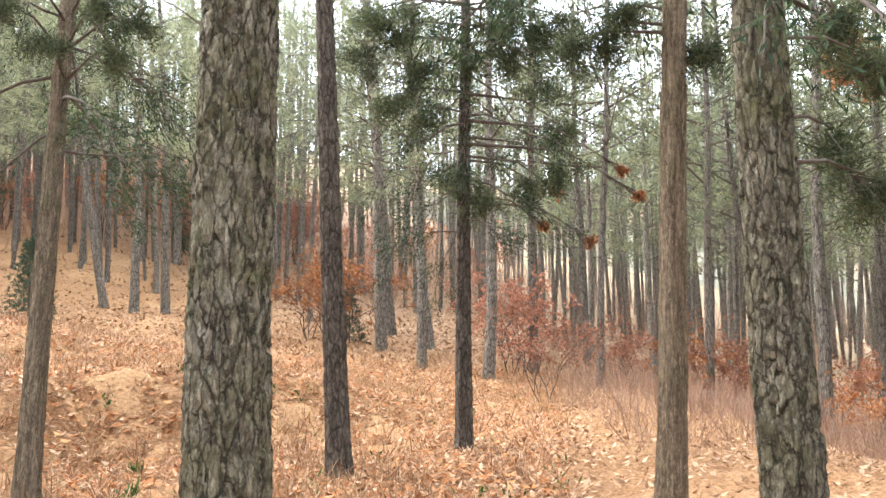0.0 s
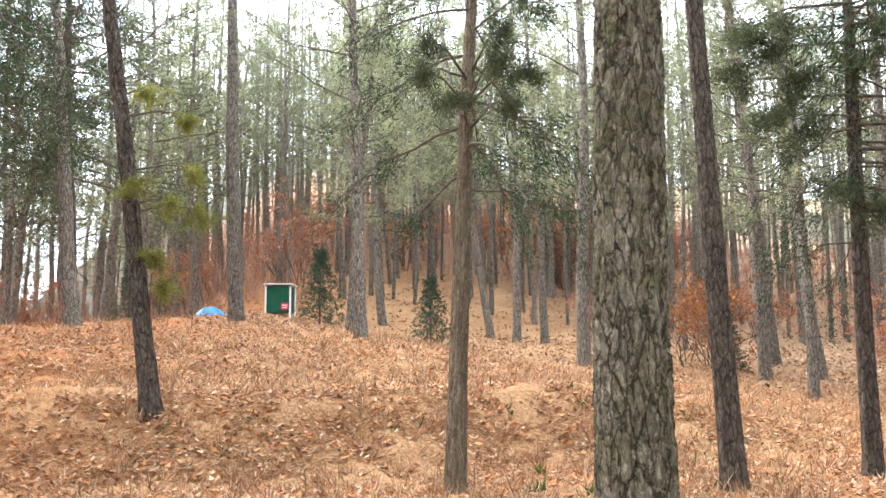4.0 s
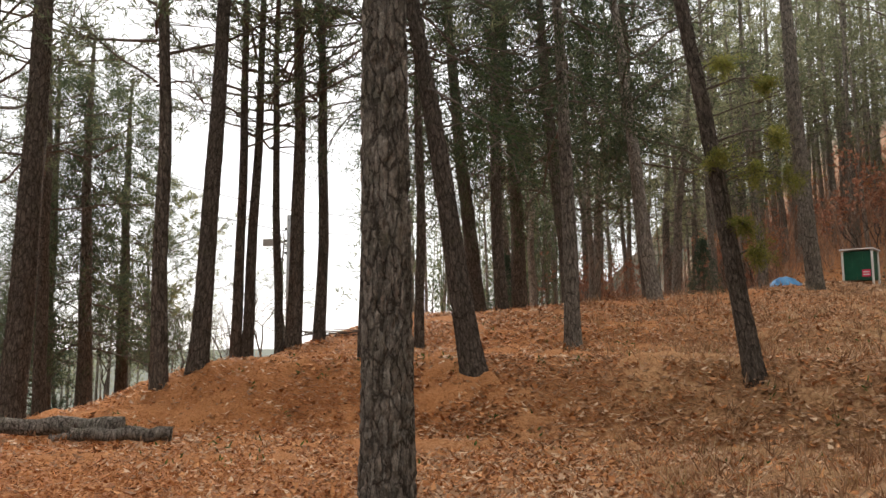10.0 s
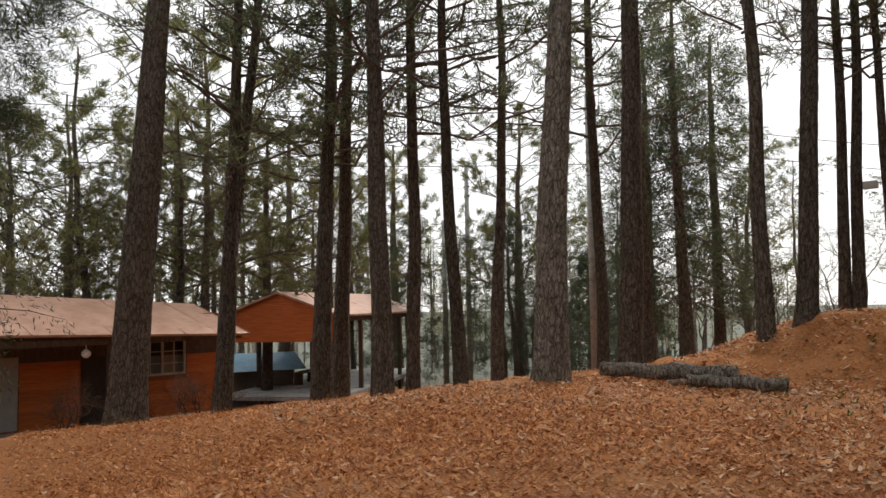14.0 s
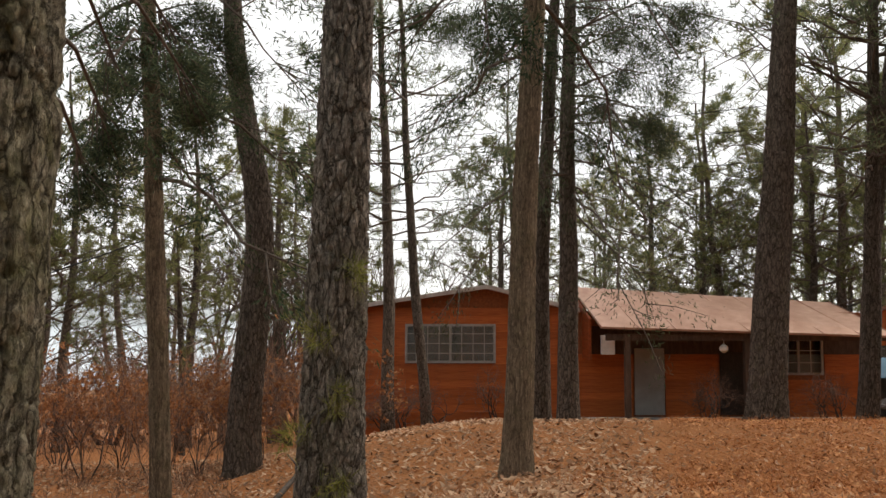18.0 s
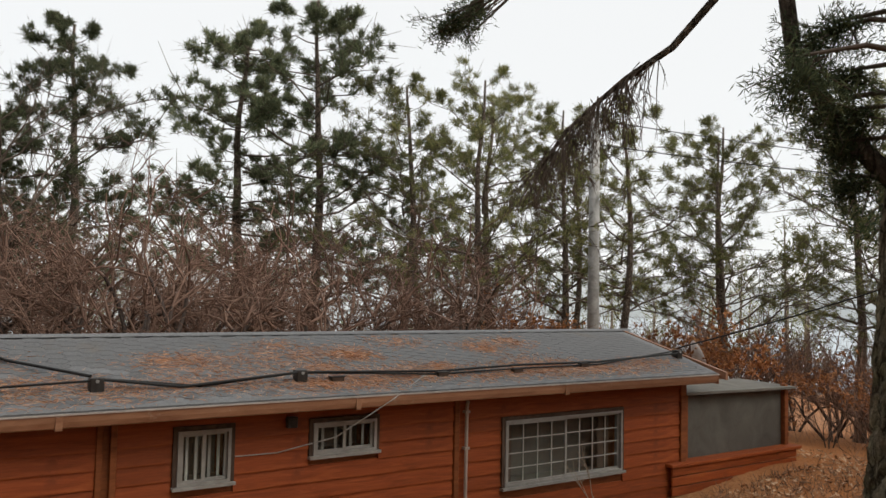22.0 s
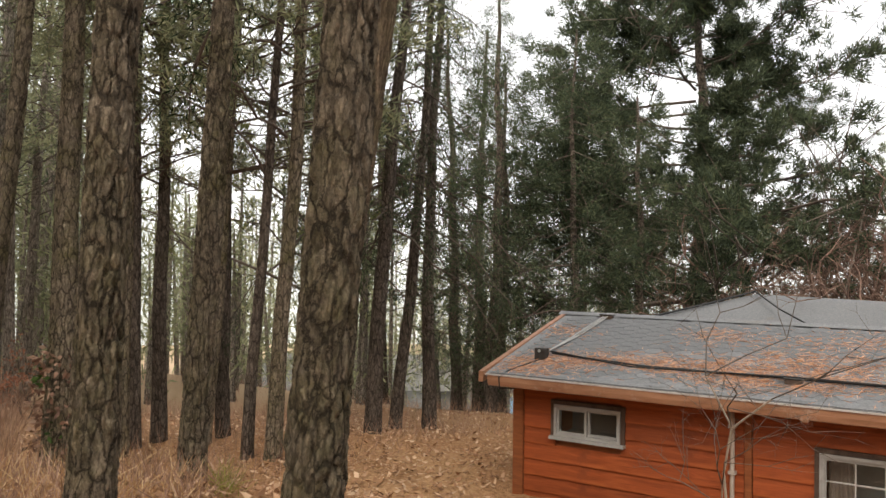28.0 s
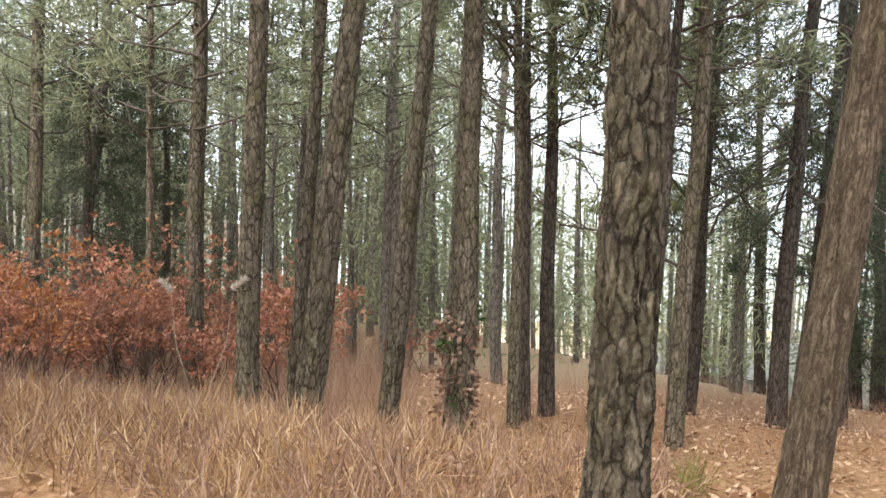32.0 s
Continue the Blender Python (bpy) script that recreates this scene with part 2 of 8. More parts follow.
# needles lightened for the distant woods, with the mist in their colour
NEEDLE_HAZED = foliage("needles_hazed_pine", (0.13, 0.145, 0.085), (0.24, 0.25, 0.145), (0.35, 0.345, 0.2), 0.5)
NEEDLE_DARK = foliage("needles_dark_cypress", (0.02, 0.036, 0.018), (0.045, 0.07, 0.032), (0.085, 0.11, 0.042), 0.3)
NEEDLE_OLIVE = foliage("needles_olive_pine", (0.09, 0.105, 0.042), (0.18, 0.185, 0.075), (0.29, 0.27, 0.12), 0.45)
NEEDLE_SPRAY = foliage("needles_green_sprays", (0.045, 0.057, 0.03), (0.085, 0.1, 0.05), (0.15, 0.155, 0.075), 0.4)
NEEDLE_DULL = foliage("needles_dull_green", (0.04, 0.056, 0.033), (0.08, 0.102, 0.057), (0.145, 0.165, 0.085), 0.4)
NEEDLE_YELLOW = foliage("needles_yellow_green", (0.13, 0.15, 0.03), (0.25, 0.26, 0.06), (0.38, 0.34, 0.1), 0.5)
NEEDLE_SPRUCE = foliage("needles_blue_spruce", (0.03, 0.055, 0.035), (0.07, 0.105, 0.065), (0.13, 0.17, 0.1), 0.2)
LEAF_RED = foliage("dry_leaves_red", (0.22, 0.09, 0.055), (0.38, 0.17, 0.105), (0.52, 0.28, 0.185))
LEAF_ORANGE = foliage("dry_leaves_orange", (0.2, 0.075, 0.03), (0.36, 0.15, 0.06), (0.5, 0.26, 0.12))
LITTER = foliage("fallen_leaves", (0.185, 0.09, 0.045), (0.385, 0.208, 0.11), (0.62, 0.43, 0.28), 0.1)
STRAW = foliage("dry_grass", (0.24, 0.13, 0.06), (0.42, 0.25, 0.12), (0.62, 0.45, 0.26), 0.2)
SEED_PALE = foliage("pale_seed_heads", (0.5, 0.42, 0.34), (0.62, 0.54, 0.45), (0.75, 0.68, 0.6), 0.3)
BRUSH = foliage("dry_brush", (0.17, 0.095, 0.065), (0.29, 0.17, 0.115), (0.42, 0.28, 0.2), 0.15)
THICKET = foliage("bare_thicket", (0.12, 0.085, 0.066), (0.2, 0.145, 0.11), (0.29, 0.215, 0.17), 0.15)
GREEN_WEED = foliage("green_weed", (0.03, 0.06, 0.015), (0.06, 0.1, 0.025), (0.1, 0.16, 0.04))
ORANGE_NEEDLES = foliage("fallen_orange_needles", (0.24, 0.085, 0.03), (0.44, 0.17, 0.055), (0.6, 0.3, 0.13), 0.1)
SOIL = surface("leaf_litter_ground", [(0.3, (0.13, 0.06, 0.03)), (0.42, (0.31, 0.16, 0.078)), (0.58, (0.42, 0.24, 0.122)), (0.75, (0.56, 0.36, 0.21))], 17.0, rough=0.95,
               bump=1.0, bump_scale=22.0, dist=0.06, detail=12.0, patch=(0.5, 0.3, 0.155), patch_scale=0.35, patch_at=(0.48, 0.7), spec=0.1)
WOOD = surface("orange_stained_planks", [(0.25, (0.15, 0.031, 0.009)), (0.5, (0.275, 0.06, 0.0155)), (0.75, (0.39, 0.105, 0.028))], 5, (0.35, 4, 4), 0.55, 0.25, 40, 0.004, vary=0.16,
               patch=(0.2, 0.045, 0.014), patch_scale=2.2, patch_at=(0.6, 0.72))
WOOD_X = surface("orange_stained_planks_end", [(0.25, (0.25, 0.055, 0.013)), (0.5, (0.4, 0.1, 0.022)), (0.75, (0.5, 0.15, 0.035))], 5, (4, 0.35, 4), 0.55, 0.25, 40, 0.004, vary=0.16)
WOOD_TRIM = surface("brown_stained_trim", [(0.3, (0.16, 0.045, 0.015)), (0.7, (0.3, 0.1, 0.035))], 6, (0.5, 3, 3), 0.6, 0.3, 30, 0.004, vary=0.1)
WOOD_DARK = surface("dark_weathered_timber", [(0.3, (0.05, 0.032, 0.024)), (0.7, (0.12, 0.08, 0.06))], 6, (2, 2, 0.5), 0.8, 0.3, 30, 0.005, vary=0.15)
ROOF_NEEDLES = foliage("pale_fallen_needles", (0.36, 0.15, 0.07), (0.54, 0.27, 0.15), (0.68, 0.42, 0.27), 0.1)
SHINGLE = surface("grey_shingles", [(0.3, (0.12, 0.122, 0.125)), (0.55, (0.175, 0.177, 0.18)), (0.8, (0.245, 0.245, 0.246))], 40, rough=0.9, bump=0.5, bump_scale=200, dist=0.003, vary=0.2, spec=0.15,
                  patch=(0.18, 0.155, 0.13), patch_scale=1.3, patch_at=(0.58, 0.8))
COPPER_ROOF = surface("rusty_copper_sheet", [(0.3, (0.3, 0.145, 0.09)), (0.6, (0.42, 0.24, 0.165)), (0.85, (0.55, 0.36, 0.27))], 2.5, (1, 1, 1), 0.42, 0.1, 30, 0.003, metallic=0.35, spec=0.5,
                      patch=(0.2, 0.075, 0.03), patch_scale=0.7, patch_at=(0.6, 0.75))
GUTTER = surface("brown_gutter", [(0.3, (0.22, 0.1, 0.055)), (0.7, (0.38, 0.2, 0.12))], 5, (0.4, 2, 2), 0.45, 0.1, 30, 0.002, vary=0.1, patch=(0.48, 0.4, 0.34), patch_scale=4, patch_at=(0.6, 0.8))
DRIP = surface("pale_drip_edge", [(0.3, (0.36, 0.31, 0.28)), (0.7, (0.55, 0.5, 0.46))], 8, rough=0.4, bump=0.05)
ALU = surface("grey_aluminium", [(0.3, (0.25, 0.245, 0.23)), (0.7, (0.37, 0.36, 0.345))], 9, rough=0.45, bump=0.08, vary=0.06)
WHITE_BAR = surface("white_lattice", [(0.3, (0.36, 0.35, 0.33)), (0.7, (0.47, 0.46, 0.44))], 9, rough=0.5, bump=0.05)
# the dimness inside the cabin is put into this dark grey
ROOM_SHADE = surface("room_shade", [(0.3, (0.12, 0.117, 0.105)), (0.7, (0.2, 0.195, 0.175))], 1.5, rough=0.9, bump=0)
CURTAIN = surface("brown_curtain", [(0.3, (0.16, 0.12, 0.1)), (0.7, (0.28, 0.21, 0.17))], 3, (14, 1, 0.3), 0.9, 0.2, 10, 0.01)
GLASS = glass("window_glass")
RUBBER = surface("black_cable", [(0.3, (0.012, 0.012, 0.012)), (0.7, (0.03, 0.03, 0.03))], 20, rough=0.6, bump=0.1)
BOX_BLACK = surface("black_plastic", [(0.3, (0.02, 0.017, 0.015)), (0.7, (0.05, 0.042, 0.038))], 20, rough=0.5, bump=0.1)
PVC = surface("grey_pipe", [(0.3, (0.3, 0.24, 0.2)), (0.7, (0.48, 0.42, 0.37))], 6, (2, 2, 0.4), 0.55, 0.1)
CONCRETE = surface("grey_concrete", [(0.3, (0.26, 0.26, 0.25)), (0.7, (0.42, 0.42, 0.41))], 6, rough=0.85, bump=0.2, bump_scale=60, patch=(0.2, 0.2, 0.19), patch_scale=1.2)
PALE_YARD = surface("pale_yard_concrete", [(0.3, (0.56, 0.55, 0.53)), (0.7, (0.7, 0.69, 0.67))], 0.8, rough=0.85, bump=0.1, patch=(0.45, 0.44, 0.42), patch_scale=0.4)
GREEN_PAINT = surface("dark_green_sheet", [(0.3, (0.004, 0.06, 0.032)), (0.7, (0.01, 0.1, 0.055))], 3, rough=0.5, bump=0.05)
WHITE_PAINT = surface("white_paint", [(0.3, (0.68, 0.69, 0.68)), (0.7, (0.82, 0.82, 0.81))], 6, rough=0.5, bump=0.05)
PINK = surface("pink_red_plate", [(0.3, (0.62, 0.03, 0.1)), (0.7, (0.75, 0.06, 0.14))], 6, rough=0.5, bump=0)
TARP = surface("blue_tarpaulin", [(0.3, (0.04, 0.2, 0.45)), (0.7, (0.12, 0.36, 0.62))], 3, rough=0.45, bump=0.6, bump_scale=9, dist=0.05)
BLUE_ROOF = surface("blue_roof_sheet", [(0.3, (0.12, 0.3, 0.48)), (0.7, (0.25, 0.45, 0.6))], 2, rough=0.5, bump=0.1)
GREY_DOOR = surface("grey_door_paint", [(0.3, (0.24, 0.24, 0.23)), (0.7, (0.33, 0.33, 0.32))], 2, rough=0.6, bump=0.05)
SCREEN_GREY = surface("dark_grey_porch_screen", [(0.3, (0.075, 0.07, 0.062)), (0.7, (0.13, 0.125, 0.11))], 2, rough=0.8, bump=0.1)
BLIND_PALE = surface("pale_window_blind", [(0.3, (0.24, 0.24, 0.23)), (0.7, (0.32, 0.32, 0.31))], 3, rough=0.85, bump=0.05)
PANEL_GREY = surface("grey_screen_panel", [(0.3, (0.12, 0.115, 0.1)), (0.7, (0.2, 0.19, 0.17))], 2, rough=0.8, bump=0.1)
WATER = surface("lake_water", [(0.3, (0.36, 0.41, 0.44)), (0.7, (0.46, 0.5, 0.53))], 0.02, rough=0.5, bump=0.1, bump_scale=0.5, dist=0.2, spec=0.2)
FIELD = surface("far_field", [(0.3, (0.33, 0.28, 0.22)), (0.7, (0.52, 0.47, 0.4))], 0.05, rough=0.95, bump=0)
# the mist over the far hills is put into this pale blue-grey
HAZED_HILL = surface("far_hazed_hill", [(0.3, (0.42, 0.45, 0.46)), (0.7, (0.52, 0.55, 0.56))], 0.03, rough=1, bump=0)
WOODED = surface("wooded_hillside", [(0.25, (0.13, 0.13, 0.1)), (0.5, (0.21, 0.2, 0.15)), (0.75, (0.3, 0.27, 0.21))], 0.5, (1, 1, 0.5), rough=1, bump=1.0, bump_scale=1.2, dist=1.0, patch=(0.28, 0.17, 0.12), patch_scale=0.12)


# ---------------------------------------------------------------- mesh helpers
class Mesh:
    """Collects vertices and faces, and makes one object of them."""

    def __init__(self):
        self.v, self.f = [], []

    def add(self, v, f):
        o = len(self.v)
        self.v.extend(v)
        self.f.extend([tuple(i + o for i in q) for q in f])

    def box(self, x0, y0, z0, x1, y1, z1):
        self.add([(x0, y0, z0), (x1, y0, z0), (x1, y1, z0), (x0, y1, z0), (x0, y0, z1), (x1, y0, z1), (x1, y1, z1), (x0, y1, z1)],
                 [(0, 3, 2, 1), (4, 5, 6, 7), (0, 1, 5, 4), (1, 2, 6, 5), (2, 3, 7, 6), (3, 0, 4, 7)])

    def tube(self, pts, radii, sides=6, cap=True):
        pts = [Vector(p) for p in pts]
        ring, prev = [], None
        for i, p in enumerate(pts):
            d = (pts[min(i + 1, len(pts) - 1)] - pts[max(i - 1, 0)]).normalized()
            if prev is None:
                prev = d.orthogonal().normalized()
            u = (prev - d * prev.dot(d))
            u = u.normalized() if u.length > 1e-6 else d.orthogonal().normalized()
            w = d.cross(u)
            prev = u
            r = radii[i] if hasattr(radii, "__len__") else radii
            ring.append([p + (u * math.cos(a) + w * math.sin(a)) * r for a in (math.tau * k / sides for k in range(sides))])
        o = len(self.v)
        for q in ring:
            self.v.extend(tuple(c) for c in q)
        for i in range(len(pts) - 1):
            for k in range(sides):
                a, b = o + i * sides + k, o + i * sides + (k + 1) % sides
                self.f.append((a, b, b + sides, a + sides))
        if cap:
            self.f.append(tuple(o + k for k in reversed(range(sides))))
            self.f.append(tuple(o + (len(pts) - 1) * sides + k for k in range(sides)))

    def data(self, name, material, smooth=False):
        me = bpy.data.meshes.new(name)
        me.from_pydata(self.v, [], self.f)
        me.materials.append(material)
        if smooth:
            me.polygons.foreach_set("use_smooth", [True] * len(me.polygons))
        me.update()
        return me


LOOSE = ("twig_crown", "branchwork", "foliage", "dry_foliage", "spray", "needle_tuft", "dead_ivy", "blades", "seed_head")


def part(name, mesh, material, parent=None, label="", smooth=False, bevel=0.0):
    """Links a mesh as one object, under a thing or a part if one is given."""
    me = mesh.data(name, material, smooth) if isinstance(mesh, Mesh) else mesh
    if bevel:
        bm = bmesh.new()
        bm.from_mesh(me)
        bmesh.ops.bevel(bm, geom=[e for e in bm.edges if len(e.link_faces) == 2 and e.calc_face_angle(0) > 0.6], offset=bevel, segments=1, affect="EDGES")
        bm.to_mesh(me)
        bm.free()
    ob = new(name, me)
    if parent is not None:
        ob.parent = parent
    if label:
        ob["label"] = label
    if name in LOOSE:
        ob["kind"] = "stuff"
    return ob


def thing(name, label, category, at=(0, 0, 0), turn=0.0, group="", kind=""):
    ob = new(name)
    ob.empty_display_size = 0.2
    ob.matrix_basis = pose(*at, 0, 0, turn)
    return tagged(ob, label, category, group, kind)


def blade_cloud(rng, centres, dirs, count, length, width, spread, droop=0.0, jitter=0.0):
    """Slim pointed blades springing from centres; returns vertices and triangles as arrays."""
    c = np.repeat(np.asarray(centres, float), count, 0)
    d = np.repeat(np.asarray(dirs, float), count, 0)
    n = len(c)
    if jitter:
        c = c + rng.normal(0, jitter, (n, 3))
    way = d + rng.normal(0, spread, (n, 3))
    way[:, 2] -= droop
    way /= np.linalg.norm(way, axis=1)[:, None] + 1e-9
    side = np.cross(way, rng.normal(0, 1, (n, 3)))
    side /= np.linalg.norm(side, axis=1)[:, None] + 1e-9
    ln = length * rng.uniform(0.6, 1.25, (n, 1))
    tip = c + way * ln
    mid = c + way * ln * 0.45
    v = np.stack([c, mid + side * width * 0.5, tip, mid - side * width * 0.5], 1).reshape(-1, 3)
    f = np.arange(n * 4).reshape(n, 4)
    return v, f


def cloud_data(name, v, f, material):
    me = bpy.data.meshes.new(name)
    v, f = np.asarray(v, np.float32), np.asarray(f, np.int32)
    k = f.shape[1]
    me.vertices.add(len(v))
    me.vertices.foreach_set("co", v.ravel())
    me.loops.add(f.size)
    me.loops.foreach_set("vertex_index", f.ravel())
    me.polygons.add(len(f))
    me.polygons.foreach_set("loop_start", np.arange(len(f), dtype=np.int32) * k)
    me.update(calc_edges=True)
    me.materials.append(material)
    return me


# ---------------------------------------------------------------- ground
def ease(t):
    t = np.clip(t, 0, 1)
    return t * t * (3 - 2 * t)


def ground(x, y):
    """Height of the wooded slope: a level track, a leaf-covered bank rising to the hill, and the fall towards the cabins."""
    q = -0.97 * y - 0.2 * x
    east = 1 - ease((x - 5.3 - 0.25 * (y + 13)) / 3.6)
    west = ease((x + 13) / 6)
    side = x / np.maximum(1.0, np.maximum(q, -y))
    hill = ease((-0.15 - side) / 0.22)
    foot = 8.05 + 0.5 * ease((x + 3) / 4)
    crest = 19.3 - 18.0 * np.clip(side, -0.6, 0.12)
    climb = 0.12 * np.maximum(0, q - 10) * ease((q - 10) / 4) - (0.12 + 0.05) * np.maximum(0, q - crest) * (1 - hill)
    terrace = 0.08 * (ease((q - 12.5) / 0.8) - ease((q - 10.2) / 2.6))
    z = (0.9 * ease((q - foot) / 1.9) + climb + terrace) * east * west
    z = z + 0.12 * np.maximum(0, q - 10) * (1 - west) + 0.17 * np.maximum(0, q - 28) * east * hill - 0.05 * np.maximum(0, q - 16) * (1 - east)
    near_fall = ease((y + 6) / 4)
    z = z + 0.1 - (0.13 * np.maximum(0, x - 8.4) * (1 - near_fall) + (0.62 * ease((x - 4.5) / 5.5) + 0.13 * np.maximum(0, x - 13.2)) * near_fall) * (1 - 0.5 * ease((x - 24) / 30))
    fall = np.maximum(ease((0.8 * y - 0.6 * x - 4.3) / 5.2), ease((y - 1.0 + 2.0 * ease((x - 3) / 6)) / 6.5) * ease((x + 6) / 5) * (1 - 0.4 * ease((x - 8) / 8)))
    z = z - 1.4 * fall - 0.09 * np.maximum(0, y - 16)
    z = z - 0.12 * np.exp(-(((x - 4.8) / 2.0) ** 2 + ((y + 15.0) / 2.0) ** 2))
    z = z - 0.09 * np.clip(-0.78 * x + 0.62 * y - 12.5, 0, 9) * ease((y + 1) / 6)
    z = z - 0.35 * ease((y - 9) / 5) * (1 - ease((x + 6) / 3)) - 0.17 * np.maximum(0, y - 19) * (1 - ease((x + 12) / 8))
    return np.clip(z, -16, 60)


def gz(x, y):
    return float(ground(np.float64(x), np.float64(y)))


CX, CY = 0.5, 0.3
rings = np.concatenate([np.linspace(0.05, 15, 165), 15 * (1.036 ** np.arange(1, 136))])
AZ = 520
ang = np.linspace(0, math.tau, AZ, endpoint=False)
gx = CX + rings[:, None] * np.cos(ang)
gy = CY + rings[:, None] * np.sin(ang)
gh = ground(gx, gy)
lump = np.array([[noise.noise(Vector((gx[i, j] * 1.1, gy[i, j] * 1.1, 0))) * 0.06 + noise.noise(Vector((gx[i, j] * 3.3, gy[i, j] * 3.3, 5))) * 0.05 + (noise.noise(Vector((gx[i, j] * 8.0, gy[i, j] * 8.0, 9))) * 0.035 if i < 190 else 0.0) for j in range(AZ)] for i in range(len(rings))])
# the bank and the mound are lumpier than the trodden track
rough_ = 0.6 + 1.3 * ease((-0.97 * gy - 0.2 * gx - 5.5) / 2.0) * ease((gx + 14) / 3)
gh = gh + lump * rough_ * np.clip(60 / (rings[:, None] + 20), 0.2, 1)
gv = np.stack([gx, gy, gh], -1).reshape(-1, 3)
i0 = (np.arange(len(rings) - 1)[:, None] * AZ + np.arange(AZ)).ravel()
i1 = (np.arange(len(rings) - 1)[:, None] * AZ + (np.arange(AZ) + 1) % AZ).ravel()
gf = np.stack([i0, i1, i1 + AZ, i0 + AZ], -1)
gn, gl = SOIL.node_tree.nodes, SOIL.node_tree.links
pb = gn["Principled BSDF"]
near_col = pb.inputs["Base Color"].links[0].from_socket
tcg = gn.new("ShaderNodeTexCoord")
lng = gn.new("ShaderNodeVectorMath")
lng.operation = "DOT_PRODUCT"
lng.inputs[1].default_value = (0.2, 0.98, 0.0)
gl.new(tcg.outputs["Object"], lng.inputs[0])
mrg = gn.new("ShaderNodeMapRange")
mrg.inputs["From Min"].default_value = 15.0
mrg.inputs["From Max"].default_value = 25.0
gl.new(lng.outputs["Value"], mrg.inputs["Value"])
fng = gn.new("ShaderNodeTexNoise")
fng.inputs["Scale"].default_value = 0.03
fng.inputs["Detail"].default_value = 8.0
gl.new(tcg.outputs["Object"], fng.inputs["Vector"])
# the floor turns grey with distance, aerial haze mixed into its colour
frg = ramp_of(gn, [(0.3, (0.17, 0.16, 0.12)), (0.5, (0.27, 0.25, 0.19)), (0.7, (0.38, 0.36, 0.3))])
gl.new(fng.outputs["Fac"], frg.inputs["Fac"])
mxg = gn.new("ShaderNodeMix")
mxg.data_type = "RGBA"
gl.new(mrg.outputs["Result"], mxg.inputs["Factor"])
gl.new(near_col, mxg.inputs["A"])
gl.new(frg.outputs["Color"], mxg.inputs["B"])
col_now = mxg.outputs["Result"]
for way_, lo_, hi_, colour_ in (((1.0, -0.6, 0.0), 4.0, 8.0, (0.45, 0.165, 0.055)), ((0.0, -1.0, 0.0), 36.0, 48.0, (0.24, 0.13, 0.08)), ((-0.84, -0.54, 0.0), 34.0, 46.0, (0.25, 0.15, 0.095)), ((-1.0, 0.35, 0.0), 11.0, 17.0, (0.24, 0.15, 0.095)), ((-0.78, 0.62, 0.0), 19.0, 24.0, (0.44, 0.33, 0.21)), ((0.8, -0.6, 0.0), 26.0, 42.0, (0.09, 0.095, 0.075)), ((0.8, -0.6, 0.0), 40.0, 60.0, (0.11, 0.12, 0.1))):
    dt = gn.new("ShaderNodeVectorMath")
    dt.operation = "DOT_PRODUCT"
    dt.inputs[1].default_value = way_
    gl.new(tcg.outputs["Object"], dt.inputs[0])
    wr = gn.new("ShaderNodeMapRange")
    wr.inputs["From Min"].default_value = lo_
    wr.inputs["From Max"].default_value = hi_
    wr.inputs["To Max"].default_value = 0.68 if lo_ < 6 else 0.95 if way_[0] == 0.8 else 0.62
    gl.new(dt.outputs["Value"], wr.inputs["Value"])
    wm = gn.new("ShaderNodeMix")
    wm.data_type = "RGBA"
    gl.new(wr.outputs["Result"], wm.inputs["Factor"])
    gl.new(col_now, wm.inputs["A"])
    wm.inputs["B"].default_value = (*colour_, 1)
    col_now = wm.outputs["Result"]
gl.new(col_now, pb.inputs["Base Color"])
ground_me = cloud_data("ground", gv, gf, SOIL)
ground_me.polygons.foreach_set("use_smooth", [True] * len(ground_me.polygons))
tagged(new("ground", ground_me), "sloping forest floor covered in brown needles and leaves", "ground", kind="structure")


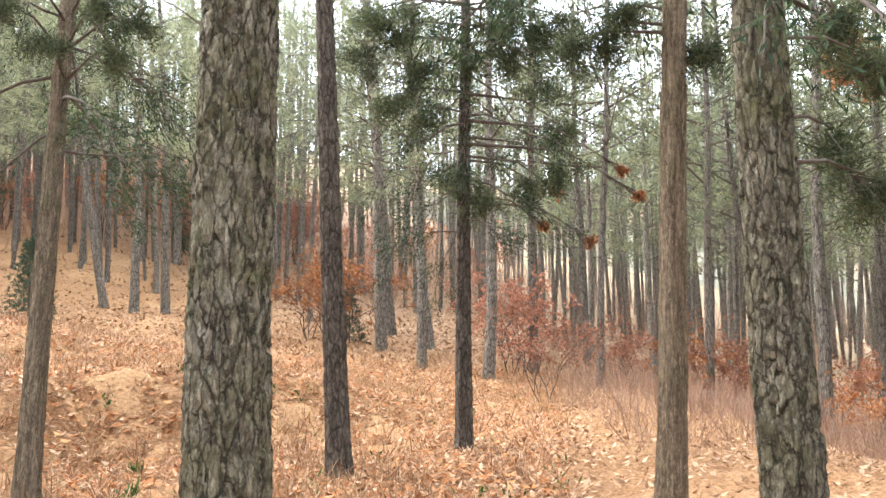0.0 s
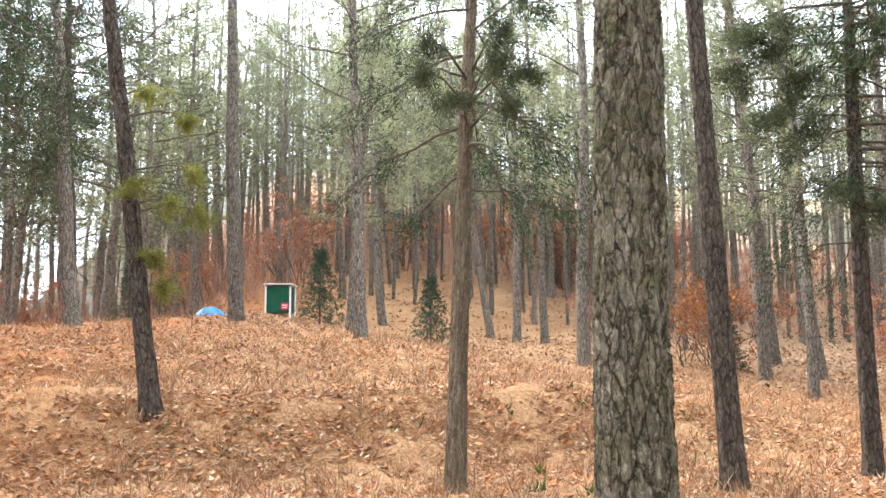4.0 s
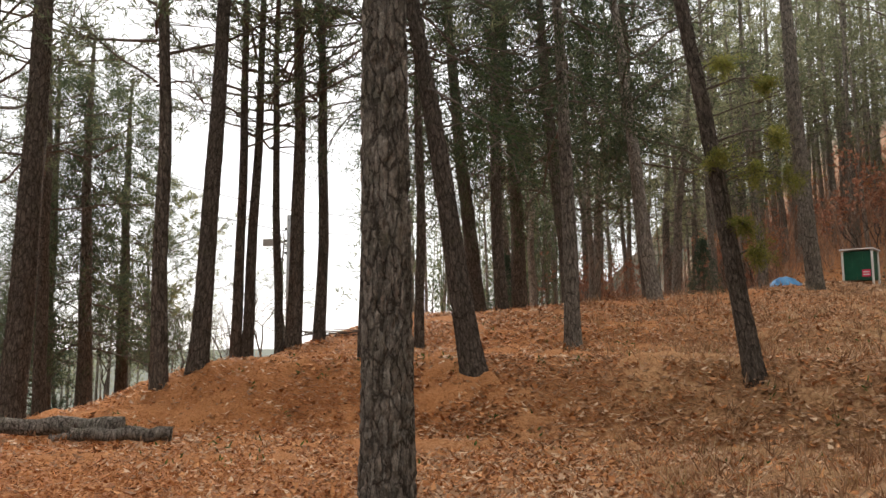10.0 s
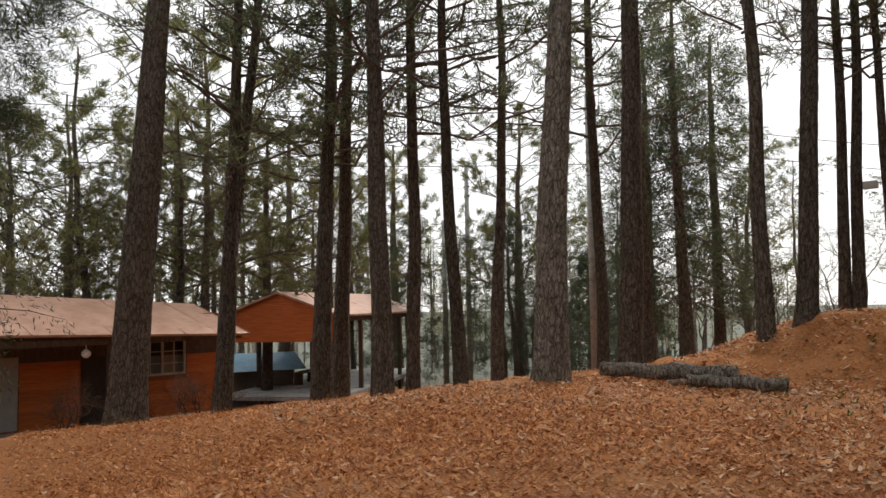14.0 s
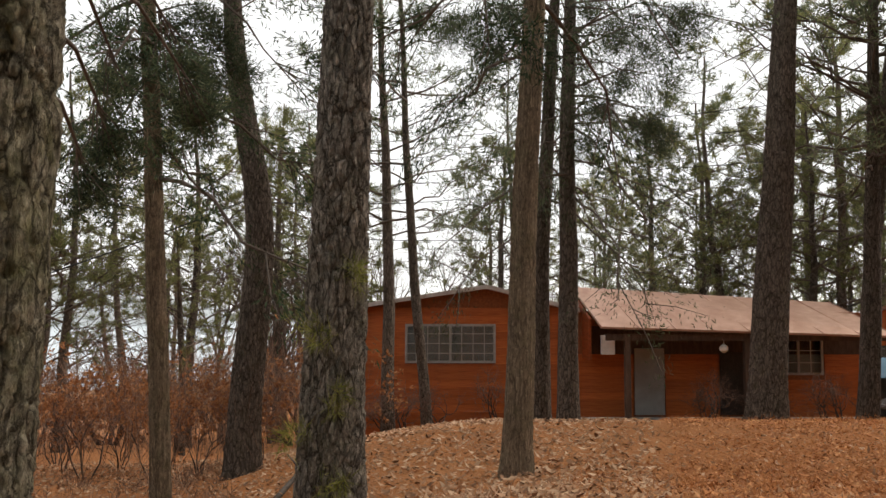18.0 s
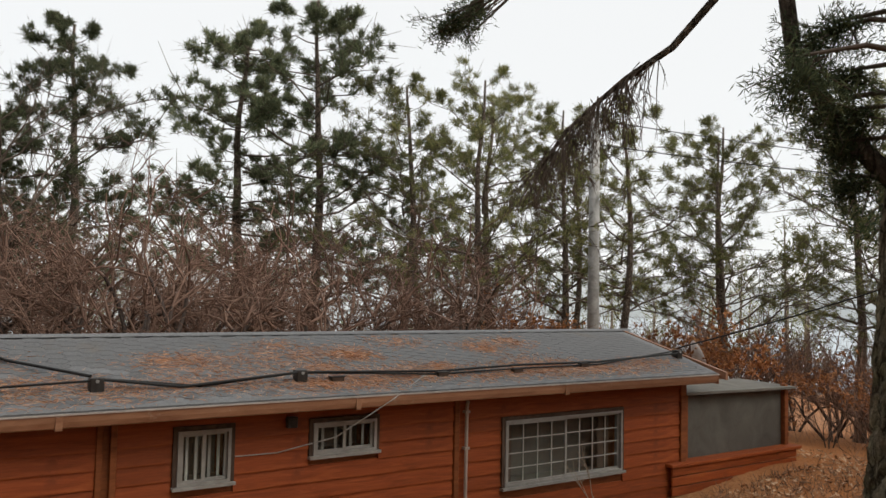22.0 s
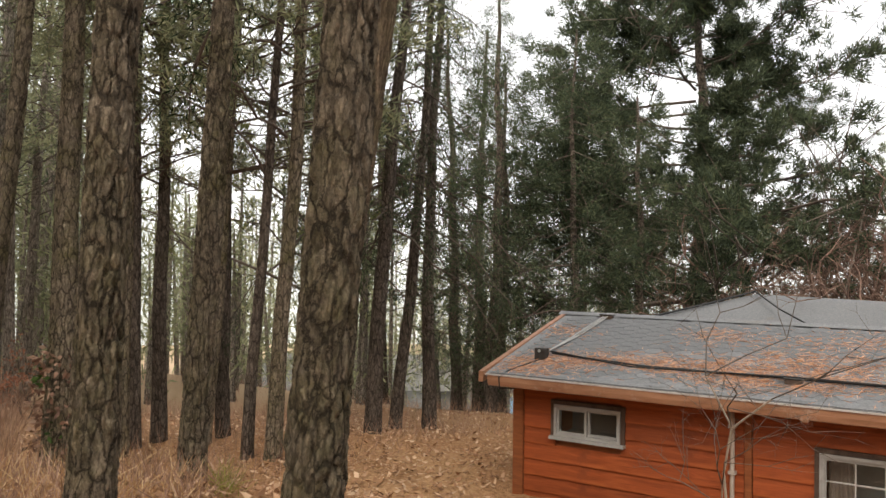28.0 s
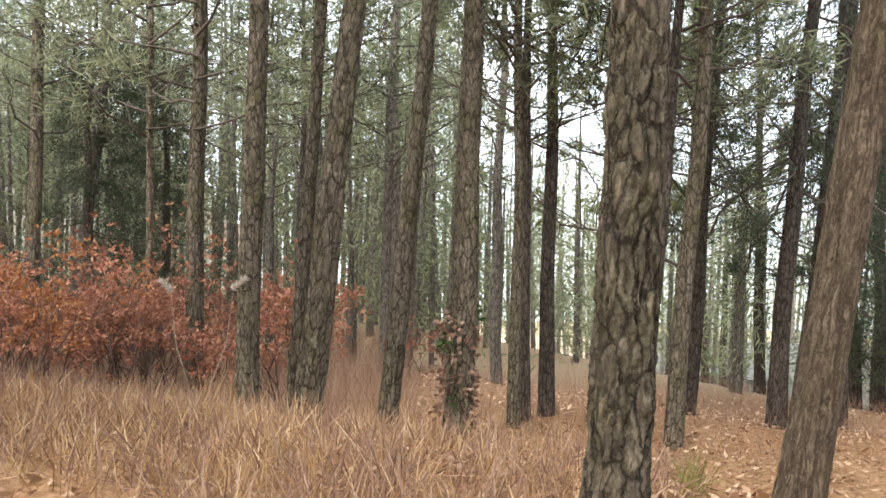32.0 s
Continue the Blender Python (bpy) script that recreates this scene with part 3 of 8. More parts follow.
# ---------------------------------------------------------------- cabin by the bank
def plank_strip(parent, axis, fixed, lo, hi, z0, z1, holes, material, exposure=0.18, thick=0.022, out=-1):
    """Rows of lapped planks along one wall, cut round the openings; each plank is an object of its own."""
    shared = {}
    rows = int(math.ceil((z1 - z0) / exposure))
    for k in range(rows):
        a = z1 - (k + 1) * exposure
        b = z1 - k * exposure
        cuts = [(lo, hi)]
        for h0, h1, b0, b1 in holes:
            if b1 > a + 0.02 and b0 < b - 0.02:
                cuts = [s for c in cuts for s in ((c[0], min(c[1], h0)), (max(c[0], h1), c[1])) if s[1] - s[0] > 0.03]
        for c0, c1 in cuts:
            key = round(c1 - c0, 3)
            if key not in shared:
                m = Mesh()
                ln = c1 - c0
                t0, t1 = thick * 1.7, thick * 0.7
                h = exposure * 1.03
                if axis == "x":
                    m.add([(0, 0, 0), (ln, 0, 0), (ln, out * t0, 0), (0, out * t0, 0), (0, 0, h), (ln, 0, h), (ln, out * t1, h), (0, out * t1, h), (0, out * t0, 0.012), (ln, out * t0, 0.012)],
                          [(0, 1, 2, 3), (4, 7, 6, 5), (3, 2, 9, 8), (8, 9, 6, 7), (0, 3, 8, 7, 4), (1, 5, 6, 9, 2), (0, 4, 5, 1)])
                else:
                    m.add([(0, 0, 0), (0, ln, 0), (out * t0, ln, 0), (out * t0, 0, 0), (0, 0, h), (0, ln, h), (out * t1, ln, h), (out * t1, 0, h), (out * t0, 0, 0.012), (out * t0, ln, 0.012)],
                          [(0, 1, 2, 3), (4, 7, 6, 5), (3, 2, 9, 8), (8, 9, 6, 7), (0, 3, 8, 7, 4), (1, 5, 6, 9, 2), (0, 4, 5, 1)])
                shared[key] = m.data("plank", material)
            ob = new("plank", shared[key])
            ob.parent = parent
            ob.location = (c0, fixed, a) if axis == "x" else (fixed, c0, a)


def window(parent, name, x0, x1, z0, z1, y, cols, rows, bars=False, sashes=2, curtain=False, casing=True):
    """An aluminium sliding window in a wall that faces -y: casing, frame, sashes, lattice, panes and a dark lining for
    the room's shade.
    """
    w = new(name)
    w.parent = parent
    w.location = (0, 0, 0)
    if casing:
        m = Mesh()
        c = 0.045
        for b in ((x0 - c, z1, x1 + c, z1 + c), (x0 - c, z0 - c, x1 + c, z0), (x0 - c, z0, x0, z1), (x1, z0, x1 + c, z1)):
            m.box(b[0], y - 0.055, b[1], b[2], y - 0.02, b[3])
        part("casing", m, WOOD_DARK, w)
    m = Mesh()
    f = 0.032
    for b in ((x0, z1 - f, x1, z1), (x0, z0, x1, z0 + f), (x0, z0 + f, x0 + f, z1 - f), (x1 - f, z0 + f, x1, z1 - f)):
        m.box(b[0], y - 0.075, b[1], b[2], y + 0.06, b[3])
    part("frame", m, ALU, w, "grey aluminium window frame")
    m = Mesh()
    m.box(x0 - 0.05, y - 0.1, z0 - 0.035, x1 + 0.05, y + 0.02, z0 - 0.002)
    part("sill", m, ALU, w)
    step = (x1 - x0 - 2 * f) / sashes
    for k in range(sashes):
        a, b = x0 + f + k * step, x0 + f + (k + 1) * step
        yy = y - 0.045 + 0.035 * (k % 2)
        m = Mesh()
        s = 0.026
        for q in ((a, z1 - f - s, b, z1 - f), (a, z0 + f, b, z0 + f + s), (a, z0 + f + s, a + s, z1 - f - s), (b - s, z0 + f + s, b, z1 - f - s)):
            m.box(q[0], yy - 0.014, q[1], q[2], yy + 0.014, q[3])
        sash = part("sash", m, ALU, w)
        g = Mesh()
        g.box(a + s, yy - 0.003, z0 + f + s, b - s, yy + 0.003, z1 - f - s)
        pane = part("pane", g, GLASS, w, "window glass")
        pane.visible_shadow = False
        if cols:
            m = Mesh()
            for i in range(1, cols):
                xx = a + s + (b - a - 2 * s) * i / cols
                m.box(xx - 0.006, yy - 0.016, z0 + f + s, xx + 0.006, yy - 0.006, z1 - f - s)
            for i in range(1, rows):
                zz = z0 + f + s + (z1 - z0 - 2 * f - 2 * s) * i / rows
                m.box(a + s, yy - 0.0155, zz - 0.006, b - s, yy - 0.0065, zz + 0.006)
            part("lattice", m, WHITE_BAR, w, "thin white lattice bars")
        if bars:
            for i in range(2):
                m = Mesh()
                xx = a + s + (b - a - 2 * s) * (i + 0.5) / 2
                m.box(xx - 0.015, yy + 0.03, z0 + f, xx + 0.015, yy + 0.04, z1 - f)
                part("bar", m, WHITE_BAR, w)
    # a dark sheet and floor strip stand for the unlit room
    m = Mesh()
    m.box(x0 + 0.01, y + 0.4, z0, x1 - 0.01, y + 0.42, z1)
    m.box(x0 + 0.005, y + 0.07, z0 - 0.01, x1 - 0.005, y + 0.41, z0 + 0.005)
    part("room_lining", m, ROOM_SHADE, w, "dark lining behind the glass with the room's shade in its colour")
    if curtain:
        for c0, c1 in ((x0 + 0.05, x0 + 0.28), (x1 - 0.28, x1 - 0.05)):
            m = Mesh()
            n = 24
            pts = [(c0 + (c1 - c0) * i / n, y + 0.16 + 0.02 * math.sin(i * 1.7)) for i in range(n + 1)]
            m.add([(p[0], p[1], z) for z in (z0 + 0.02, z1 - 0.02) for p in pts] + [(p[0], p[1] + 0.006, z) for z in (z0 + 0.02, z1 - 0.02) for p in pts],
                  [(i, i + 1, i + n + 2, i + n + 1) for i in range(n)] + [(i + 2 * n + 2, i + 3 * n + 3, i + 3 * n + 4, i + 2 * n + 3) for i in range(n)])
            part("curtain", m, CURTAIN, w, "brown curtain", smooth=True)
    return w


WY = 9.03
cabin = thing("cabin", "long low cabin with orange plank walls and grey shingle roof", "cabin")
HOLES = [(-3.54, -2.77, -0.58, -0.23), (-0.835, 1.263, -1.262, -0.39), (3.17, 3.72, -0.76, -0.21), (4.66, 5.46, -0.59, -0.23), (7.39, 9.56, -1.256, -0.40)]
X0, X1 = -4.05, 10.98
m = Mesh()
edges = sorted({X0, X1, *[h[0] for h in HOLES], *[h[1] for h in HOLES]})
for a, b in zip(edges, edges[1:]):
    hole = [h for h in HOLES if abs(h[0] - a) < 1e-6]
    if hole:
        m.box(a, WY, -2.3, b, WY + 0.12, hole[0][2])
        m.box(a, WY, hole[0][3], b, WY + 0.12, 0.06)
    else:
        m.box(a, WY, -2.3, b, WY + 0.12, 0.06)
m.box(X0, WY + 0.12, -2.3, X0 + 0.12, 12.5, 0.06)
m.box(X1 - 0.12, WY + 0.12, -2.3, X1, 12.5, 0.06)
m.box(X0 + 0.12, 12.38, -2.3, X1 - 0.12, 12.5, 0.06)
m.box(X0 + 0.12, WY + 0.62, -2.3, X1 - 0.12, WY + 0.7, 0.06)
part("wall", m, WOOD_TRIM, cabin, "timber wall")
for gx_, s in ((X0, 1), (X1, -1)):
    m = Mesh()
    m.add([(gx_, WY, 0.06), (gx_, 12.5, 0.06), (gx_, 10.75, 0.55), (gx_ + 0.1 * s, WY, 0.06), (gx_ + 0.1 * s, 12.5, 0.06), (gx_ + 0.1 * s, 10.75, 0.55)], [(0, 1, 2), (3, 5, 4), (0, 2, 5, 3), (1, 4, 5, 2), (0, 3, 4, 1)])
    part("gable", m, WOOD_X, cabin)
window(cabin, "window", *HOLES[0], WY, 0, 0)
window(cabin, "window", *HOLES[1], WY, 4, 4, curtain=True)
window(cabin, "window", *HOLES[2], WY, 0, 0, bars=True)
window(cabin, "window", *HOLES[3], WY, 0, 0, bars=True)
window(cabin, "window", *HOLES[4], WY, 4, 4, curtain=True)
for px, wd in ((-4.0, 0.13), (-1.47, 0.07), (2.43, 0.06), (2.56, 0.06), (6.62, 0.07), (10.93, 0.13)):
    m = Mesh()
    m.box(px - wd / 2, WY - 0.06, -2.3, px + wd / 2, WY - 0.001, 0.02)
    part("trim_board", m, WOOD_TRIM, cabin, "upright trim board", bevel=0.006)
m = Mesh()
m.box(X0 - 0.1, 8.66, -0.03, X1 + 0.25, 8.69, 0.07)
part("fascia", m, WOOD_TRIM, cabin, bevel=0.005)
m = Mesh()
m.box(X0 - 0.1, 8.69, 0.03, X1 + 0.25, WY + 0.05, 0.06)
part("soffit", m, WOOD_TRIM, cabin)
# gutter, an open trough in lengths with joints, and its pale drip edge
for k, (a, b) in enumerate(((-4.18, -0.9), (-0.9, 2.0), (2.0, 5.0), (5.0, 8.1), (8.1, 11.24))):
    m = Mesh()
    prof = [(8.66, 0.075), (8.66, -0.03), (8.635, -0.045), (8.59, -0.03), (8.575, 0.02), (8.572, 0.078), (8.585, 0.078), (8.59, 0.0), (8.65, -0.02), (8.648, 0.075)]
    n = len(prof)
    m.add([(a + 0.004, p[0], p[1]) for p in prof] + [(b - 0.004, p[0], p[1]) for p in prof], [(i, (i + 1) % n, n + (i + 1) % n, n + i) for i in range(n)] + [tuple(range(n))[::-1], tuple(range(n, 2 * n))])
    part("gutter", m, GUTTER, cabin, "brown metal gutter")
    m = Mesh()
    m.box(b - 0.03, 8.565, -0.052, b + 0.03, 8.668, 0.07) if k < 4 else m.box(b - 0.01, 8.565, -0.052, b + 0.002, 8.668, 0.07)
    part("gutter_joint", m, GUTTER, cabin)
m = Mesh()
m.box(-4.2, 8.56, 0.08, 11.26, 8.62, 0.095)
part("drip_edge", m, DRIP, cabin, "pale metal drip edge")
SL = math.atan2(0.66 - 0.1, 10.75 - 8.58)
m = Mesh()
m.add([(-4.2, 8.58, 0.06), (11.26, 8.58, 0.06), (11.6, 10.75, 0.62), (-4.3, 10.75, 0.62), (-4.2, 12.9, 0.06), (11.26, 12.9, 0.06),
       (-4.2, 8.58, 0.1), (11.26, 8.58, 0.1), (11.6, 10.75, 0.66), (-4.3, 10.75, 0.66), (-4.2, 12.9, 0.1), (11.26, 12.9, 0.1)],
      [(0, 3, 2, 1), (3, 4, 5, 2), (6, 7, 8, 9), (9, 8, 11, 10), (0, 1, 7, 6), (4, 10, 11, 5), (0, 6, 9, 3), (3, 9, 10, 4), (1, 2, 8, 7), (2, 5, 11, 8)])
roof = part("roof", m, SHINGLE, cabin, "grey shingle roof strewn with pine needles")
m = Mesh()
m.add([(-4.32, 10.65, 0.655), (11.62, 10.65, 0.655), (11.62, 10.75, 0.69), (-4.32, 10.75, 0.69), (-4.32, 10.85, 0.655), (11.62, 10.85, 0.655)], [(0, 1, 2, 3), (3, 2, 5, 4), (0, 3, 4), (1, 5, 2)])
part("ridge_cap", m, SHINGLE, roof)
for xa, nm in ((-4.25, "verge"), (11.43, "verge")):
    m = Mesh()
    e = 0.03
    m.add([(xa - e, 8.56, 0.0), (xa + e, 8.56, 0.0), (xa + e, 10.75, 0.56), (xa - e, 10.75, 0.56), (xa - e, 8.56, 0.115), (xa + e, 8.56, 0.115), (xa + e, 10.75, 0.675), (xa - e, 10.75, 0.675)],
          [(0, 3, 2, 1), (4, 5, 6, 7), (0, 1, 5, 4), (1, 2, 6, 5), (2, 3, 7, 6), (3, 0, 4, 7)])
    part(nm, m, GUTTER, roof)


def on_roof(x, s):
    """A place on the front slope, s from the eave (0) to the ridge (1)."""
    return Vector((x, 8.58 + 2.17 * s, 0.102 + 0.56 * s))


# cable clamps, vents, ridge clamp and cables lying on the roof
for bx, bs, big in ((-3.77, 0.24, 1), (2.39, 0.22, 1), (4.52, 0.22, 1), (11.16, 0.33, 1), (-1.07, 0.2, 0), (0.51, 0.2, 0), (4.95, 0.2, 0), (6.4, 0.2, 0), (7.6, 0.2, 0), (8.9, 0.24, 0), (-0.2, 0.2, 0), (-3.6, 0.93, 0), (1.1, 0.97, 0)):
    p = on_roof(bx, bs)
    if big:
        box = thing("cable_box", "black plastic cable box fixed to the shingles", "cable box", p, group="cable boxes on the roof")
        m = Mesh()
        m.box(-0.065, -0.06, -0.02, 0.065, 0.06, 0.13)
        part("body", m, BOX_BLACK, box, bevel=0.008)
        m = Mesh()
        m.tube([(0, -0.061, 0.1), (0, -0.072, 0.1)], 0.018, 8)
        part("knob", m, ALU, box, "pale round knob")
    else:
        box = thing("roof_clamp", "small dark brown clamp block on the shingles", "clamp", p, group="clamps on the roof")
        m = Mesh()
        m.box(-0.075, -0.045, -0.015, 0.075, 0.045, 0.05)
        part("body", m, WOOD_DARK, box, bevel=0.006)
        m = Mesh()
        m.box(-0.085, -0.05, 0.048, 0.085, 0.05, 0.06)
        part("cap", m, BOX_BLACK, box)


def cable(name, pts, radius, label, material=RUBBER, sag=0.0, kind=""):
    """A cable through points, with a little sag between them."""
    cu = bpy.data.curves.new(name, "CURVE")
    cu.dimensions = "3D"
    full = []
    for a, b in zip(pts, pts[1:]):
        a, b = Vector(a), Vector(b)
        for i in range(8):
            t = i / 8
            p = a.lerp(b, t)
            p.z -= sag * 4 * t * (1 - t) * (b - a).length
            full.append(p)
    full.append(Vector(pts[-1]))
    sp = cu.splines.new("POLY")
    sp.points.add(len(full) - 1)
    for q, p in zip(sp.points, full):
        q.co = (*p, 1)
    cu.bevel_depth = radius
    cu.bevel_resolution = 1
    cu.materials.append(material)
    return tagged(new(name, cu), label, "cable", kind=kind)


def over(x, s, up=0.03):
    p = on_roof(x, s)
    return (p.x, p.y, p.z + up)


cable("roof_cable", [over(-3.7, 0.3), over(-2.6, 0.24, 0.02), over(-1.07, 0.23), over(0.5, 0.23), over(2.35, 0.22, 0.1)], 0.011, "black cable lying along the shingle roof")
cable("roof_cable", [over(-3.72, 0.3, 0.05), over(-2.7, 0.22, 0.02), over(-1.07, 0.21, 0.06), over(0.5, 0.2, 0.06), over(2.35, 0.2, 0.12)], 0.009, "thin black cable lying along the shingle roof")
cable("roof_cable", [over(2.4, 0.2, 0.13), over(3.2, 0.19, 0.03), over(4.5, 0.2, 0.12), over(6.4, 0.22, 0.05), over(7.7, 0.24, 0.07), over(9.2, 0.26, 0.05), over(11.1, 0.3, 0.1)], 0.016, "thick black cable bundle along the shingle roof")
cable("roof_cable", [over(2.4, 0.22, 0.12), over(3.4, 0.2, 0.02), over(4.5, 0.22, 0.1), over(6.4, 0.2, 0.03), over(7.7, 0.21, 0.05), over(9.2, 0.24, 0.03), over(11.15, 0.33, 0.12)], 0.012, "black cable along the shingle roof")
cable("roof_cable", [over(2.35, 0.24, 0.13), over(1.7, 0.6, 0.04), over(1.12, 0.97, 0.07), (0.8, 11.0, 0.62), (0.3, 11.6, 0.45)], 0.016, "thick black cable running over the ridge")
cable("roof_cable", [over(-3.75, 0.22, 0.02), over(-3.95, 0.03, 0.02), (-4.02, 8.56, 0.07), (-4.03, 8.6, -0.06), (-4.03, 8.95, -0.1)], 0.008, "thin dark wire hanging over the eave")
for k in range(3):
    cable("roof_cable", [over(-3.75, 0.3, 0.05), over(-3.72 + 0.03 * k, 0.6, 0.02), over(-3.62 + 0.03 * k, 0.97, 0.05), (-3.5 + 0.05 * k, 11.1, 0.6)], 0.007, "grey wire climbing to the ridge", ALU)
cable("hanging_wire", [over(6.1, 0.17, 0.05), (5.4, 8.5, 0.05), (4.8, 8.7, -0.35), (4.2, 8.9, -0.5), (3.75, 8.92, -0.5)], 0.006, "pale loose wire hanging from the roof to the window", ALU)
# drain pipes and lamp on the front wall
for px in (-1.61, 6.74):
    pipe = thing("drain_pipe", "thin grey drain pipe fixed to the plank wall", "pipe", (px, WY - 0.09, -2.2), group="drain pipes")
    m = Mesh()
    m.tube([(0, 0, 0), (0, 0, 1.2), (0.0, 0, 2.02), (0.0, -0.02, 2.1)], 0.022, 10)
    part("pipe", m, PVC, pipe, smooth=True)
    for z in (0.8, 1.5, 1.95):
        m = Mesh()
        m.box(-0.035, -0.028, z, 0.035, 0.045, z + 0.03)
        part("bracket", m, PVC, pipe)
lamp = thing("wall_lamp", "small black floodlight on the plank wall", "lamp", (4.37, WY - 0.05, -0.2))
m = Mesh()
m.box(-0.06, -0.1, -0.05, 0.06, -0.03, 0.07)
part("housing", m, BOX_BLACK, lamp, bevel=0.01)
m = Mesh()
m.box(-0.015, -0.03, -0.02, 0.015, 0.05, 0.02)
part("arm", m, BOX_BLACK, lamp)
# porch with a grey screen at the end of the cabin
porch = thing("screened_porch", "low porch with grey screen panel and plank rail", "porch", (0, 0, 0))
m = Mesh()
m.box(11.1, WY + 0.1, -1.35, 13.75, WY + 0.13, -0.3)
part("screen", m, SCREEN_GREY, porch, "grey screen panel")
for x in (11.08, 13.78):
    m = Mesh()
    m.box(x - 0.05, WY + 0.02, -1.9, x + 0.05, WY + 0.12, -0.22)
    part("post", m, WOOD_TRIM, porch, bevel=0.006)
for k in range(3):
    m = Mesh()
    m.box(10.6, WY - 0.12, -1.75 + 0.15 * k, 13.85, WY - 0.08, -1.62 + 0.15 * k)
    part("rail_board", m, WOOD, porch, bevel=0.004)
m = Mesh()
m.box(10.55, WY - 0.16, -1.32, 13.95, WY + 0.1, -1.27)
part("rail_cap", m, WOOD, porch, bevel=0.005)
m = Mesh()
m.add([(11.0, WY - 0.06, -0.26), (13.95, WY - 0.06, -0.3), (13.95, WY + 1.1, -0.27), (11.0, WY + 1.1, -0.23), (11.0, WY - 0.06, -0.22), (13.95, WY - 0.06, -0.26), (13.95, WY + 1.1, -0.23), (11.0, WY + 1.1, -0.19)],
      [(0, 3, 2, 1), (4, 5, 6, 7), (0, 1, 5, 4), (1, 2, 6, 5), (2, 3, 7, 6), (3, 0, 4, 7)])
part("roof_sheet", m, PANEL_GREY, porch, "thin weathered grey roof sheet")
dish = thing("satellite_dish", "pale satellite dish on a short pole", "satellite dish", (15.2, 12.0, -1.5))
m = Mesh()
rim = [(0.35 * math.cos(a), 0.0, 0.42 * math.sin(a)) for a in (math.tau * k / 20 for k in range(20))]
m.add([(0, 0.1, 0)] + [(x * 0.5, 0.07, z * 0.5) for x, y, z in rim] + rim + [(0, 0.12, 0)] + [(x * 0.5, 0.085, z * 0.5) for x, y, z in rim],
      [(0, 1 + k, 1 + (k + 1) % 20) for k in range(20)] + [(1 + k, 21 + k, 21 + (k + 1) % 20, 1 + (k + 1) % 20) for k in range(20)] + [(41, 42 + (k + 1) % 20, 42 + k) for k in range(20)] + [(42 + k, 42 + (k + 1) % 20, 21 + (k + 1) % 20, 21 + k) for k in range(20)])
plate = part("reflector", m, DRIP, dish, smooth=True)
plate.matrix_basis = pose(0, 0, 1.45, -20, 0, 60)
m = Mesh()
m.tube([(0, 0, -0.5), (0, 0.03, 1.45)], 0.025, 8)
part("pole", m, ALU, dish)
plank_strip(cabin, "x", WY, -3.93, -1.51, -2.2, 0.02, HOLES, WOOD)
plank_strip(cabin, "x", WY, -1.43, 2.4, -2.2, 0.02, [(h[0] - 0.045, h[1] + 0.045, h[2] - 0.045, h[3] + 0.045) for h in HOLES], WOOD)
plank_strip(cabin, "x", WY, 2.59, 6.58, -2.2, 0.02, [(h[0] - 0.045, h[1] + 0.045, h[2] - 0.045, h[3] + 0.045) for h in HOLES], WOOD)
plank_strip(cabin, "x", WY, 6.66, 10.86, -2.2, 0.02, [(h[0] - 0.045, h[1] + 0.045, h[2] - 0.045, h[3] + 0.045) for h in HOLES], WOOD)
plank_strip(cabin, "y", X0, WY, 12.5, -2.2, 0.02, [], WOOD_X)

# ---------------------------------------------------------------- cabin behind, with a hipped shingle roof
far_cabin = thing("cabin", "grey shingle hip roof of a cabin standing behind", "cabin", (0, 0, 0))
m = Mesh()
ap, bp_ = (-3.0, 16.0, 0.82), (-0.3, 16.6, 0.72)
m.add([ap, bp_, (-5.4, 13.2, 0.1), (1.6, 13.4, -0.1), (1.9, 19.5, -0.1), (-6.0, 19.3, 0.0), (-5.4, 13.2, 0.0), (1.6, 13.4, -0.2), (1.9, 19.5, -0.2), (-6.0, 19.3, -0.1)],
      [(2, 3, 1, 0), (3, 4, 1), (4, 5, 0, 1), (5, 2, 0), (2, 6, 7, 3), (3, 7, 8, 4), (4, 8, 9, 5), (5, 9, 6, 2), (6, 9, 8, 7)])
part("roof", m, SHINGLE, far_cabin)
m = Mesh()
m.box(-5.0, 13.6, -2.6, 1.2, 19.0, -0.15)
part("wall", m, WOOD, far_cabin)
cable("roof_cable", [(-3.0, 15.95, 0.87), (-2.4, 15.0, 0.62), (-1.6, 14.0, 0.35), (-1.2, 13.5, 0.2)], 0.014, "black cable on the hip roof")
cable("roof_cable", [(-3.0, 15.95, 0.87), (-3.6, 15.2, 0.66), (-4.6, 14.0, 0.35), (-5.2, 13.4, 0.16)], 0.02, "black cable along the hip of the roof")
orange = thing("cabin", "small orange cabin with a blue metal roof far behind", "cabin", (2.5, 33, -2.6), 8)
m = Mesh()
m.box(-1.6, -1.2, -1.5, 1.6, 1.2, 1.25)
part("wall", m, WOOD, orange)
m = Mesh()
m.add([(-2.0, -1.6, 1.2), (2.0, -1.6, 1.2), (2.0, 0, 1.9), (-2.0, 0, 1.9), (-2.0, 1.6, 1.2), (2.0, 1.6, 1.2), (-2.0, 0, 1.1), (2.0, 0, 1.1)], [(0, 1, 2, 3), (3, 2, 5, 4), (0, 3, 4, 6), (1, 7, 5, 2), (0, 6, 7, 1), (6, 4, 5, 7)])
part("roof", m, BLUE_ROOF, orange, "blue metal roof")
m = Mesh()
m.box(-0.6, -1.25, 0.5, 0.3, -1.2, 1.0)
part("window", m, WHITE_PAINT, orange)

